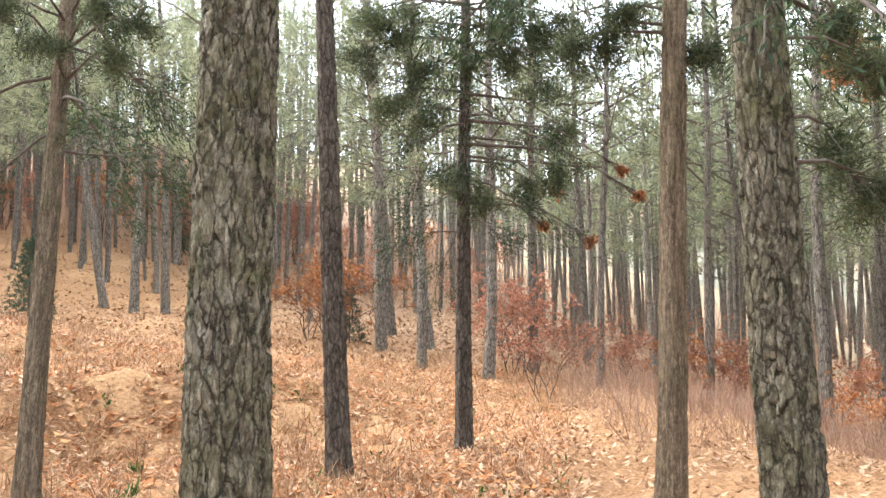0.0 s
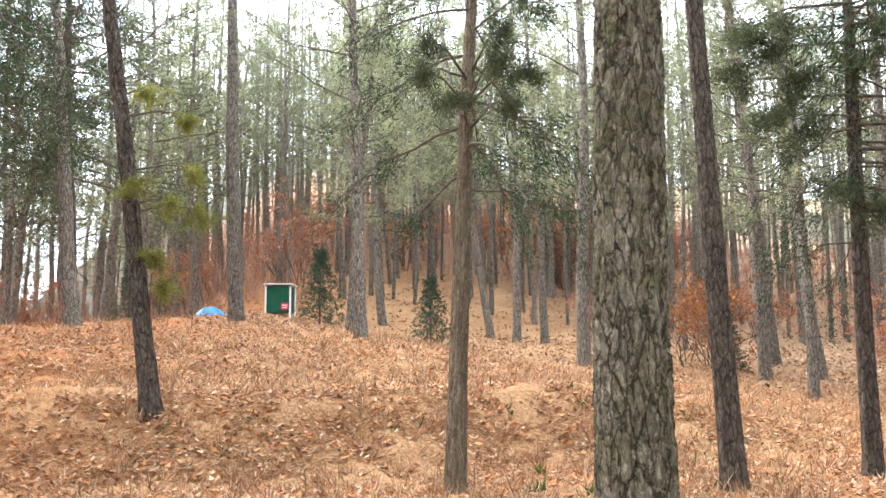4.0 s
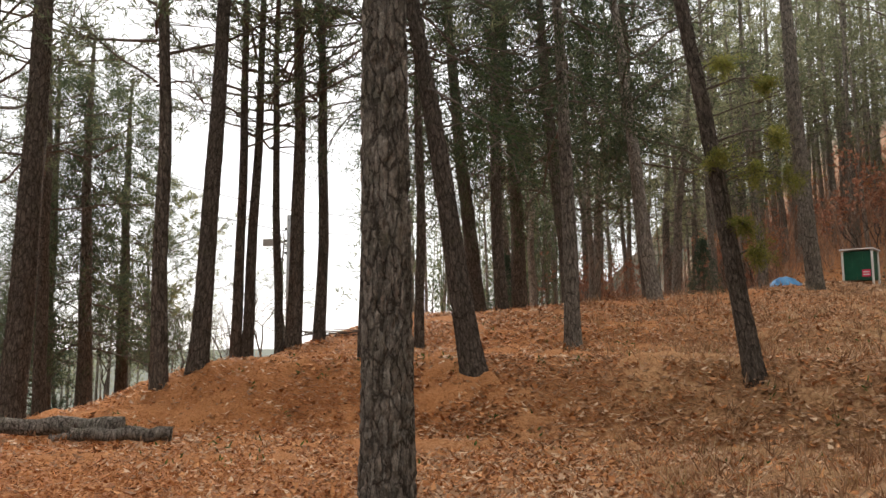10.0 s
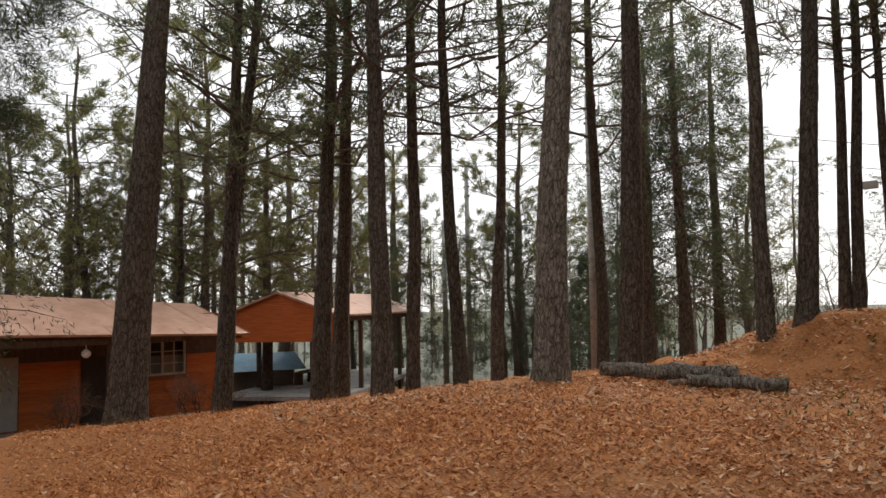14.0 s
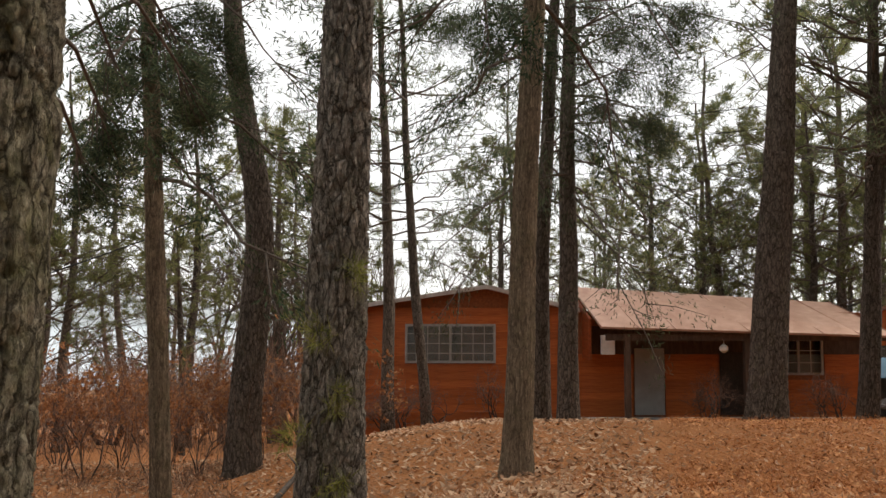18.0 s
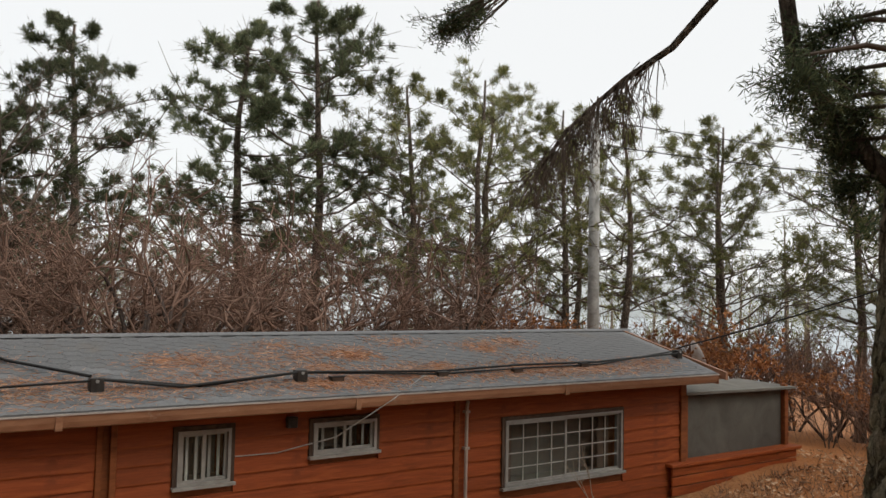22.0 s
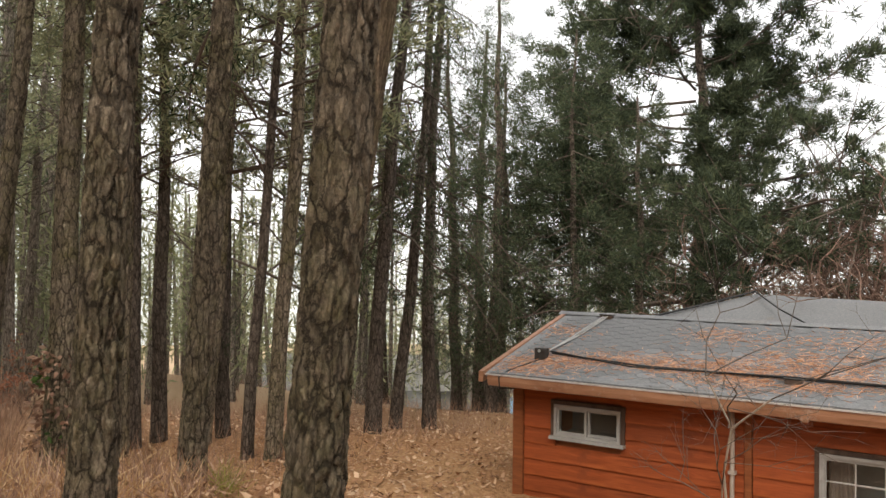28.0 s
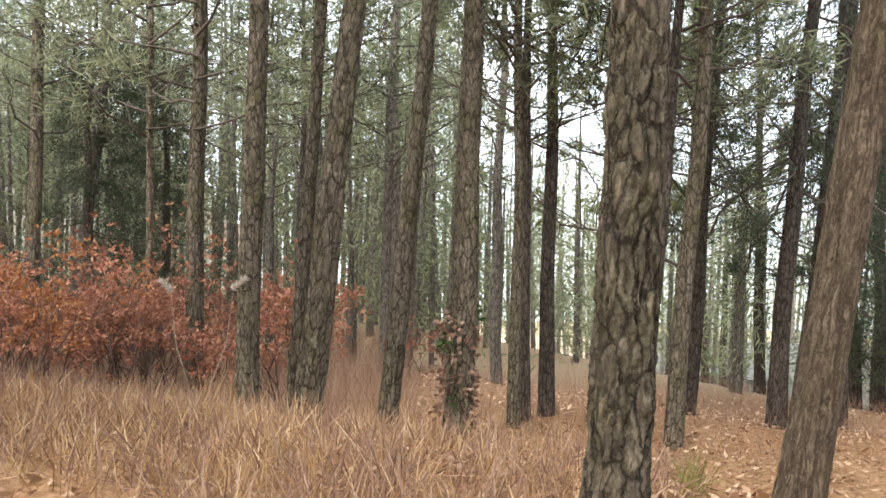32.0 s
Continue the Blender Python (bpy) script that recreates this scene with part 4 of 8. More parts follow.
# ---------------------------------------------------------------- row of cabins down the slope
gable_cabin = thing("cabin", "orange plank cabin with a low gable and a latticed window", "cabin", (21.2, 0, 0))
m = Mesh()
m.box(0, -2.9, -2.2, 0.15, 2.55, 1.2)
m.add([(0, -2.9, 1.2), (0, 2.55, 1.2), (0, -0.9, 1.68), (0.15, -2.9, 1.2), (0.15, 2.55, 1.2), (0.15, -0.9, 1.68)], [(0, 2, 1), (3, 4, 5), (0, 3, 5, 2), (1, 2, 5, 4), (0, 1, 4, 3)])
m.box(0.15, 2.4, -2.2, 5.0, 2.55, 1.2)
m.box(0.15, -2.9, -2.2, 5.0, -2.75, 1.2)
m.box(4.85, -2.75, -2.2, 5.0, 2.4, 1.2)
part("wall", m, WOOD_TRIM, gable_cabin)
m = Mesh()
m.add([(-0.35, 2.85, 1.2), (-0.35, -0.9, 1.78), (-0.35, -3.2, 1.2), (5.3, 2.85, 1.2), (5.3, -0.9, 1.78), (5.3, -3.2, 1.2), (-0.35, 2.85, 1.1), (-0.35, -0.9, 1.68), (-0.35, -3.2, 1.1), (5.3, 2.85, 1.1), (5.3, -0.9, 1.68), (5.3, -3.2, 1.1)],
      [(0, 1, 4, 3), (1, 2, 5, 4), (6, 9, 10, 7), (7, 10, 11, 8), (0, 6, 7, 1), (1, 7, 8, 2), (3, 4, 10, 9), (4, 5, 11, 10), (0, 3, 9, 6), (2, 8, 11, 5)])
part("roof", m, DRIP, gable_cabin, "pale edged low roof")
win = new("window")
win.parent = gable_cabin


def side_window(parent, y0, y1, z0, z1, x, cols, rows):
    """A latticed sliding window in a wall that faces -x."""
    m = Mesh()
    f = 0.06
    for b in ((y0, z1 - f, y1, z1), (y0, z0, y1, z0 + f), (y0, z0 + f, y0 + f, z1 - f), (y1 - f, z0 + f, y1, z1 - f), ((y0 + y1) / 2 - 0.03, z0 + f, (y0 + y1) / 2 + 0.03, z1 - f)):
        m.box(x - 0.07, b[0], b[1], x - 0.02, b[2], b[3])
    part("frame", m, ALU, parent)
    m = Mesh()
    for i in range(1, cols):
        yy = y0 + (y1 - y0) * i / cols
        m.box(x - 0.06, yy - 0.01, z0 + f, x - 0.045, yy + 0.01, z1 - f)
    for i in range(1, rows):
        zz = z0 + (z1 - z0) * i / rows
        m.box(x - 0.06, y0 + f, zz - 0.01, x - 0.046, y1 - f, zz + 0.01)
    part("lattice", m, WHITE_BAR, parent)
    m = Mesh()
    m.box(x - 0.04, y0 + f, z0 + f, x - 0.03, y1 - f, z1 - f)
    g = part("pane", m, GLASS, parent)
    g.visible_shadow = False
    m = Mesh()
    m.box(x - 0.025, y0 + 0.02, z0 + 0.02, x - 0.022, y1 - 0.02, z1 - 0.02)
    part("blind", m, BLIND_PALE, parent, "pale grey blind behind the glass")


side_window(win, -1.13, 1.13, -0.17, 0.8, 0, 8, 4)
plank_strip(gable_cabin, "y", 0, -2.9, 2.55, -2.0, 1.2, [(-1.13, 1.13, -0.17, 0.8)], WOOD_X, 0.2)

porch_cabin = thing("cabin", "orange plank cabin with a rusty sheet-metal porch roof", "cabin", (21.2, 0, 0))
m = Mesh()
m.box(0, -10.7, -2.2, 0.15, -2.95, 1.1)
m.box(0.15, -10.7, -2.2, 4.5, -10.55, 1.1)
m.box(0.15, -3.1, -2.2, 4.5, -2.95, 1.1)
m.box(4.35, -10.55, -2.2, 4.5, -3.1, 1.1)
part("wall", m, WOOD_TRIM, porch_cabin)
m = Mesh()
a, b, c, d = (0.9, -3.2, 1.76), (0.9, -10.0, 1.36), (-1.6, -10.35, 0.57), (-1.6, -3.45, 0.78)
m.add([a, b, c, d, (4.6, -10.3, 0.9), (4.6, -3.3, 1.2)] + [(x, y, z - 0.05) for x, y, z in (a, b, c, d)], [(0, 3, 2, 1), (0, 1, 4, 5), (6, 7, 8, 9), (3, 9, 8, 2), (0, 6, 9, 3), (1, 2, 8, 7), (4, 1, 7), (0, 5, 6), (5, 4, 7, 6)])
part("roof_sheet", m, COPPER_ROOF, porch_cabin, "rusty copper-brown sheet roof")
for k in range(9):
    m = Mesh()
    t = k / 8
    p, q = Vector(a).lerp(Vector(b), t), Vector(d).lerp(Vector(c), t)
    m.tube([p + Vector((0, 0, 0.012)), q + Vector((0, 0, 0.012))], 0.014, 5)
    part("seam", m, COPPER_ROOF, porch_cabin)
m = Mesh()
m.add([(-0.9, -3.3, 0.95), (-0.9, -3.3, -0.05), (0, -3.3, -0.05), (0.7, -3.3, 1.5), (-0.9, -3.36, 0.95), (-0.9, -3.36, -0.05), (0, -3.36, -0.05), (0.7, -3.36, 1.5)], [(0, 1, 2, 3), (4, 7, 6, 5), (0, 4, 5, 1), (1, 5, 6, 2), (2, 6, 7, 3), (3, 7, 4, 0)])
part("gable_board", m, WOOD, porch_cabin)
# dark upright band along the top of the wall, above the planks
m = Mesh()
m.box(-0.03, -10.5, 0.05, 0.0, -3.4, 0.75)
part("porch_ceiling_panel", m, WOOD_DARK, porch_cabin, "dark band under the porch roof")
m = Mesh()
m.box(-1.45, -10.2, 0.45, -1.35, -3.6, 0.6)
part("beam", m, WOOD_DARK, porch_cabin)
for y in (-4.1, -6.9, -9.85):
    m = Mesh()
    m.box(-1.46, y - 0.07, -2.0, -1.32, y + 0.07, 0.6)
    part("post", m, WOOD_DARK, porch_cabin, bevel=0.01)
m = Mesh()
m.box(-0.06, -5.35, -1.45, -0.02, -4.6, 0.2)
dr = part("door", m, GREY_DOOR, porch_cabin, "plain grey door", bevel=0.006)
m = Mesh()
m.tube([(-0.07, -5.25, -0.6), (-0.12, -5.25, -0.6)], 0.03, 8)
part("handle", m, ALU, dr)
m = Mesh()
m.box(-0.06, -7.35, -1.45, -0.02, -6.75, 0.1)
part("door", m, BOX_BLACK, porch_cabin, "dark door", bevel=0.006)
pw = new("window")
pw.parent = porch_cabin
side_window(pw, -9.35, -8.1, -0.46, 0.45, 0, 4, 3)
m = Mesh()
m.box(-1.75, -10.6, -1.75, 0.0, -3.0, -1.5)
part("porch_slab", m, CONCRETE, porch_cabin, "concrete porch slab")
for y0, z0 in ((-3.75, 0.35), (-4.0, 0.3)):
    m = Mesh()
    m.box(-1.0, y0 - 0.15, z0 - 0.25, -0.8, y0 + 0.15, z0 + 0.2)
    part("vent_box", m, WHITE_PAINT, porch_cabin)
    break
m = Mesh()
m.tube([(-1.3, -6.4, 0.55), (-1.3, -6.4, 0.35)], 0.008, 5)
m.tube([(-1.3, -6.4, 0.36), (-1.3, -6.4, 0.3), (-1.3, -6.4, 0.22), (-1.3, -6.4, 0.16)], [0.03, 0.1, 0.1, 0.03], 10)
part("bulb_lamp", m, WHITE_PAINT, porch_cabin, "round white lamp under the porch roof")
plank_strip(porch_cabin, "y", 0, -10.7, -2.95, -1.5, 0.05, [(-5.38, -4.57, -1.5, 0.25), (-7.38, -6.72, -1.5, 0.15), (-9.4, -8.05, -0.5, 0.5)], WOOD_X, 0.16)

shelter = thing("open_shelter", "open picnic shelter with orange gable and needle-strewn rusty roof", "shelter", (23.6, -13.6, 0), -55)
m = Mesh()
hw, ln = 2.1, 11.0
m.add([(0, -hw, 0.95), (0, 0, 1.72), (0, hw, 0.95), (ln, -hw, 0.95), (ln, 0, 1.72), (ln, hw, 0.95), (0, -hw, 0.88), (0, 0, 1.65), (0, hw, 0.88), (ln, -hw, 0.88), (ln, 0, 1.65), (ln, hw, 0.88)],
      [(0, 3, 4, 1), (1, 4, 5, 2), (6, 7, 10, 9), (7, 8, 11, 10), (0, 1, 7, 6), (1, 2, 8, 7), (3, 9, 10, 4), (4, 10, 11, 5), (0, 6, 9, 3), (2, 5, 11, 8)])
part("roof", m, COPPER_ROOF, shelter)
m = Mesh()
m.add([(0.15, -hw + 0.1, 0.1), (0.15, hw - 0.1, 0.1), (0.15, hw - 0.1, 0.9), (0.15, 0, 1.64), (0.15, -hw + 0.1, 0.9), (0.22, -hw + 0.1, 0.1), (0.22, hw - 0.1, 0.1), (0.22, hw - 0.1, 0.9), (0.22, 0, 1.64), (0.22, -hw + 0.1, 0.9)],
      [(0, 4, 3, 2, 1), (5, 6, 7, 8, 9), (0, 1, 6, 5), (1, 2, 7, 6), (2, 3, 8, 7), (3, 4, 9, 8), (4, 0, 5, 9)])
part("gable_board", m, WOOD_X, shelter, "orange boarded gable")
for x in (0.2, 2.8, 5.4, 8.0, 10.6):
    for y in (-hw + 0.2, hw - 0.2):
        m = Mesh()
        m.box(x - 0.07, y - 0.07, -2.6, x + 0.07, y + 0.07, 0.95)
        part("post", m, WOOD_DARK, shelter, bevel=0.01)
for y in (-hw + 0.2, hw - 0.2):
    m = Mesh()
    m.box(0.1, y - 0.06, 0.72, 10.8, y + 0.06, 0.9)
    part("beam", m, WOOD_DARK, shelter)
m = Mesh()
m.box(0, -hw, -1.75, ln, hw, -1.62)
part("deck", m, CONCRETE, shelter, "pale concrete deck")
for yy in (-0.8, 0.6):
    bench = thing("bench", "plain timber bench under the shelter", "bench", (26.2 + yy * 0.8, -17.0 + yy * 0.5, -1.62), -55, group="shelter benches")
    m = Mesh()
    m.box(-0.8, -0.2, 0.4, 0.8, 0.2, 0.46)
    part("seat", m, WOOD_DARK, bench, bevel=0.008)
    for x in (-0.65, 0.65):
        m = Mesh()
        m.box(x - 0.05, -0.16, -0.02, x + 0.05, 0.16, 0.4)
        part("leg", m, WOOD_DARK, bench)
blue = thing("shed", "low shed with a blue sheet roof behind the shelter", "shed", (29, -14.5, -2.6), -110)
m = Mesh()
m.box(-2.4, -1.5, -1.0, 2.4, 1.5, 1.6)
part("wall", m, PANEL_GREY, blue)
m = Mesh()
m.add([(-2.8, -1.9, 1.55), (2.8, -1.9, 1.55), (2.8, 0, 2.1), (-2.8, 0, 2.1), (-2.8, 1.9, 1.55), (2.8, 1.9, 1.55), (-2.8, 0, 1.5), (2.8, 0, 1.5)], [(0, 1, 2, 3), (3, 2, 5, 4), (0, 3, 4, 6), (1, 7, 5, 2), (0, 6, 7, 1), (6, 4, 5, 7)])
part("roof", m, BLUE_ROOF, blue, "blue corrugated roof")

# ---------------------------------------------------------------- green box on the hill, tarpaulin, logs, poles
HX, HY = -9.73, -27.9
hz = gz(HX, HY)
box = thing("equipment_shed", "small dark green sheet-metal shed with white corner posts", "shed", (HX, HY, hz), -36)
m = Mesh()
m.box(-0.42, -0.3, 0.04, 0.42, 0.3, 0.94)
part("body", m, GREEN_PAINT, box)
for x in (-0.43, 0.43):
    for y in (-0.31, 0.31):
        m = Mesh()
        m.box(x - 0.028, y - 0.028, -0.25, x + 0.028, y + 0.028, 0.96)
        part("corner_post", m, WHITE_PAINT, box, "white corner post")
m = Mesh()
m.add([(x, y, z + (0.04 if y > 0 else 0)) for z in (0.955, 0.99) for x, y in ((-0.5, -0.38), (0.5, -0.38), (0.5, 0.4), (-0.5, 0.4))], [(0, 3, 2, 1), (4, 5, 6, 7), (0, 1, 5, 4), (1, 2, 6, 5), (2, 3, 7, 6), (3, 0, 4, 7)])
part("roof", m, WHITE_PAINT, box, "white flat roof edge")
m = Mesh()
m.tube([(0.22, 0, 0.95), (0.22, 0, 1.08)], 0.05, 8)
part("vent", m, WOOD_DARK, box)
m = Mesh()
m.box(-0.36, 0.302, 0.14, -0.12, 0.316, 0.36)
sign = part("sign", m, PINK, box, "pink-red warning plate with illegible white bars")
for z in (0.19, 0.27):
    m = Mesh()
    m.box(-0.33, 0.3165, z, -0.15, 0.321, z + 0.035)
    part("text_bar", m, WHITE_PAINT, sign)
for x in (-0.15, 0.15):
    m = Mesh()
    m.box(x - 0.008, 0.301, 0.08, x + 0.008, 0.309, 0.92)
    part("sheet_seam", m, GREEN_PAINT, box)
box.scale = (1.05, 1.05, 1.05)
tarp = thing("tarpaulin", "crumpled bright blue tarpaulin over a low heap", "tarpaulin", (-6.0, -23.5, gz(-6.0, -23.5)))
n = 14
tv = []
for i in range(n + 1):
    for j in range(n + 1):
        u, v = i / n * 2 - 1, j / n * 2 - 1
        h = 0.4 * (1 - max(abs(u), abs(v)) ** 2.2) + 0.06 * noise.noise(Vector((u * 3, v * 3, 1)))
        tv.append((u * 0.75 + 0.06 * noise.noise(Vector((u * 4, v * 4, 7))), v * 0.6, h - 0.03))
m = Mesh()
m.add(tv + [(x, y, z - 0.012) for x, y, z in tv], [(i * (n + 1) + j, (i + 1) * (n + 1) + j, (i + 1) * (n + 1) + j + 1, i * (n + 1) + j + 1) for i in range(n) for j in range(n)])
part("sheet", m, TARP, tarp)
tarp.scale = (0.55, 0.6, 0.75)



def log(x, y, ln, r, turn, label, tilt=0.0, lift=0.6, stubs=(2, 5)):
    ob = thing("log", label, "log", (x, y, gz(x, y) + r * lift), turn, group="felled logs")
    m = Mesh()
    k = 9
    m.tube([(ln * (i / k - 0.5), 0.05 * math.sin(i * 1.3), 0.02 * math.sin(i * 2.1) + tilt * (i / k - 0.5)) for i in range(k + 1)], [r * (1.08 - 0.2 * i / k + 0.05 * math.sin(i * 5)) for i in range(k + 1)], 12)
    part("stem", m, BARK_GREY, ob, smooth=True)
    for i in stubs:
        m = Mesh()
        m.tube([(ln * (i / k - 0.5), 0, r * 0.7), (ln * (i / k - 0.5) + 0.06, 0.08, r + 0.12)], [0.035, 0.02], 6)
        part("stub", m, BARK_TWIG, ob)
    return ob


# ---------------------------------------------------------------- poles and wires
def power_pole(x, y, h, r, base_z, lamp_arm=False, bars=True):
    ob = thing("utility_pole", "tall round grey concrete utility pole", "utility pole", (x, y, base_z), group="utility poles")
    m = Mesh()
    m.tube([(0, 0, -0.5), (0, 0, h * 0.5), (0, 0, h)], [r, r * 0.85, r * 0.7], 14)
    part("shaft", m, CONCRETE, ob, smooth=True)
    if bars:
        for k in range(3):
            m = Mesh()
            z = h - 0.5 - 0.45 * k
            m.tube([(-0.16, 0, z), (0.16, 0, z)], 0.05, 8)
            part("insulator", m, BOX_BLACK, ob)
    if lamp_arm:
        m = Mesh()
        m.tube([(0, 0, h * 0.82), (0.3, -0.1, h * 0.85), (0.7, -0.2, h * 0.86)], 0.03, 6)
        part("arm", m, ALU, ob)
        m = Mesh()
        m.box(0.6, -0.3, h * 0.83, 1.05, -0.12, h * 0.87)
        part("lamp_head", m, ALU, ob)
    return ob


# ---------------------------------------------------------------- trees
def plated(p, cell, depth):
    """Relief of the bark at a place on the trunk: long flaky plates at uneven heights with narrow fissures between them."""
    w = noise.noise(p * 5.0) * 0.7 + noise.noise(p * 17.0) * 0.35
    d, at = noise.voronoi(Vector(((p.x + w * 0.06) * cell, (p.y + w * 0.06) * cell, p.z * cell * 0.26 + w * 0.5)))
    e = min(1.0, (d[1] - d[0]) / 0.2)
    flake = noise.noise(at[0] * 7.3)
    worn = 0.45 + 0.55 * min(1.0, max(0.0, noise.noise(p * 4.5) * 2.2 + 0.7))
    return depth * worn * (e ** 0.6 - 1.0) + depth * (0.34 * flake + 0.22 * noise.noise(p * 30.0) + 0.18 * noise.noise(Vector((p.x * 70, p.y * 70, p.z * 26))))


def trunk_mesh(r, height, seed, sides=10, fine=0.0, bend=0.05, plates=0.0, cell=11.0, flare=1.35, fine_to=6.0, curve=None):
    """A tapered, slightly crooked trunk with a flared foot; with plates, its bark is cut into real plates and fissures."""
    rng = random.Random(seed)
    ph = [rng.uniform(0, 6.3) for _ in range(4)]
    zs, z = [], -0.5
    while z < height:
        zs.append(z)
        z += fine if fine and z < fine_to else max(0.5, height / 16)
    zs.append(height)
    v, f = [], []
    for z in zs:
        t = max(0.0, z) / height
        rr = r * (1 - 0.82 * t ** 1.15) * (1 + (flare - 1) * math.exp(-max(0, z + 0.1) * 3.2))
        cx = bend * (math.sin(z * 0.55 + ph[0]) - math.sin(ph[0])) + 0.25 * bend * math.sin(z * 1.9 + ph[1])
        cy = bend * (math.sin(z * 0.5 + ph[2]) - math.sin(ph[2])) + 0.25 * bend * math.sin(z * 1.7 + ph[3])
        if curve:
            g = math.exp(-((z - curve[2]) / curve[3]) ** 2)
            cx, cy = cx + curve[0] * g, cy + curve[1] * g
        for k in range(sides):
            a = math.tau * k / sides
            q = rr * (1 + 0.05 * math.sin(2 * a + ph[0] + z * 0.3) + 0.03 * math.sin(5 * a + ph[1] + z))
            if plates:
                p = Vector((q * math.cos(a) + seed * 3.1, q * math.sin(a), z))
                q += plated(p, cell, plates)
            v.append((cx + q * math.cos(a), cy + q * math.sin(a), z))
    n = len(zs)
    for i in range(n - 1):
        for k in range(sides):
            a, b = i * sides + k, i * sides + (k + 1) % sides
            f.append((a, b, b + sides, a + sides))
    f.append(tuple(range((n - 1) * sides, n * sides)))
    m = Mesh()
    m.v, m.f = v, f
    return m


def crown_meshes(style, seed, H, far=False):
    """Limbs and foliage of one tree of height H; returns two mesh data blocks."""
    rng = np.random.default_rng(seed)
    limbs = Mesh()
    tc, td = [], []
    n, z0, reach, subs, along = {"pine": (34, 0.34 * H, 0.2 * H, 6, 3), "high": (26, 0.6 * H, 0.2 * H, 6, 3), "pale": (38, 0.3 * H, 0.14 * H, 4, 3), "cypress": (44, 0.28 * H, 0.15 * H, 6, 4), "dense": (60, 0.16 * H, 0.22 * H, 8, 3),
                                 "broad": (30, 0.28 * H, 0.36 * H, 13, 1), "full": (44, 0.28 * H, 0.32 * H, 18, 1), "layered": (56, 0.2 * H, 0.5 * H, 24, 2), "spruce": (70, 0.06 * H, 0.3 * H, 5, 5), "spray": (40, 0.28 * H, 0.14 * H, 6, 5)}[style]
    for k in range(n):
        u = (k + rng.uniform(0, 0.9)) / n
        z = z0 + (H * 0.98 - z0) * u
        az = k * 2.4 + rng.uniform(-0.5, 0.5)
        if style == "spruce":
            ln = reach * (1 - u) + 0.12
        elif style in ("cypress", "spray"):
            ln = reach * (1 - u) ** 0.8 * rng.uniform(0.6, 1.15) + 0.2
        else:
            ln = reach * (1 - 0.75 * u ** 1.6) * rng.uniform(0.45, 1.2) + 0.3
        rise = {"pine": 0.2, "high": 0.2, "pale": 0.3, "cypress": -0.15, "dense": -0.1, "broad": 0.4, "full": 0.12, "layered": 0.05, "spruce": -0.08, "spray": -0.12}[style] + rng.uniform(-0.25, 0.2)
        d = np.array([math.cos(az), math.sin(az), 0])
        base = np.array([0, 0, z])
        pts = []
        wig = rng.normal(0, 0.07, (6, 3)) * ln
        droop = {"cypress": -0.5, "dense": -0.3, "spray": -0.45, "spruce": -0.1}.get(style, 0.12)
        for i in range(6):
            t = i / 5
            pts.append(base + d * ln * t + np.array([0, 0, ln * (rise * t + droop * t * t)]) + wig[i] * t)
        r0 = 0.007 + 0.008 * ln
        if far:
            limbs.tube([tuple(p) for p in pts[::2] + pts[-1:]], [r0, r0 * 0.7, r0 * 0.4, r0 * 0.25], 3, False)
        else:
            limbs.tube([tuple(p) for p in pts], [r0 * (1 - 0.15 * i) for i in range(6)], 5, False)
        bare = style in ("pale", "pine") and rng.random() > 0.55 + 1.5 * u
        for s in range(subs):
            t = rng.uniform(0.3, 1.0) if style != "spruce" else rng.uniform(0.1, 1.0)
            i = min(4, int(t * 5))
            p = pts[i] + (pts[i + 1] - pts[i]) * (t * 5 - i)
            sd = d + rng.normal(0, 0.65, 3)
            sd[2] += {"cypress": -0.9, "spray": -0.8, "spruce": -0.1}.get(style, 0.35)
            sd /= np.linalg.norm(sd)
            sl = ln * rng.uniform(0.18, 0.42) + 0.12
            q = p + sd * sl
            bent = tuple((p + q) / 2 + rng.normal(0, 0.03, 3))
            if far:
                limbs.tube([tuple(p), tuple(q)], [r0 * 0.45, r0 * 0.15], 3, False)
            else:
                limbs.tube([tuple(p), bent, tuple(q)], [r0 * 0.45, r0 * 0.3, r0 * 0.14], 3, False)
            if not bare:
                for w in np.linspace(0.35, 1.0, along):
                    tc.append(p + (q - p) * w + rng.normal(0, 0.05, 3))
                    td.append(sd)
        if not bare:
            tc.append(pts[-1])
            td.append(d)
    limb_me = limbs.data("branchwork", BARK_TWIG, True)
    count, ln, wd, spread, up, jit, mat_ = {"pine": (12, 0.17, 0.022, 0.9, 0.35, 0.03, NEEDLE_PINE), "high": (13, 0.17, 0.02, 0.9, 0.35, 0.03, NEEDLE_PINE), "pale": (20, 0.17, 0.022, 0.8, 0.3, 0.07, NEEDLE_HAZED),
                                            "cypress": (15, 0.09, 0.014, 0.45, -0.3, 0.09, NEEDLE_DULL), "dense": (17, 0.18, 0.025, 0.6, -0.1, 0.11, NEEDLE_DULL), "broad": (54, 0.21, 0.02, 0.75, 0.5, 0.05, NEEDLE_OLIVE), "layered": (75, 0.24, 0.024, 0.8, 0.4, 0.07, NEEDLE_DULL),
                                            "full": (70, 0.2, 0.02, 0.75, 0.55, 0.035, NEEDLE_PINE), "spray": (20, 0.085, 0.013, 0.5, -0.25, 0.07, NEEDLE_DARK), "spruce": (8, 0.12, 0.022, 0.5, 0.0, 0.02, NEEDLE_SPRUCE)}[style]
    if far:
        count, wd = max(4, int(count * 0.5)), wd * 1.5
    v, f = blade_cloud(rng, tc, np.array(td) * 0.6 + [0, 0, up], count, ln, wd, spread, 0.0, jit)
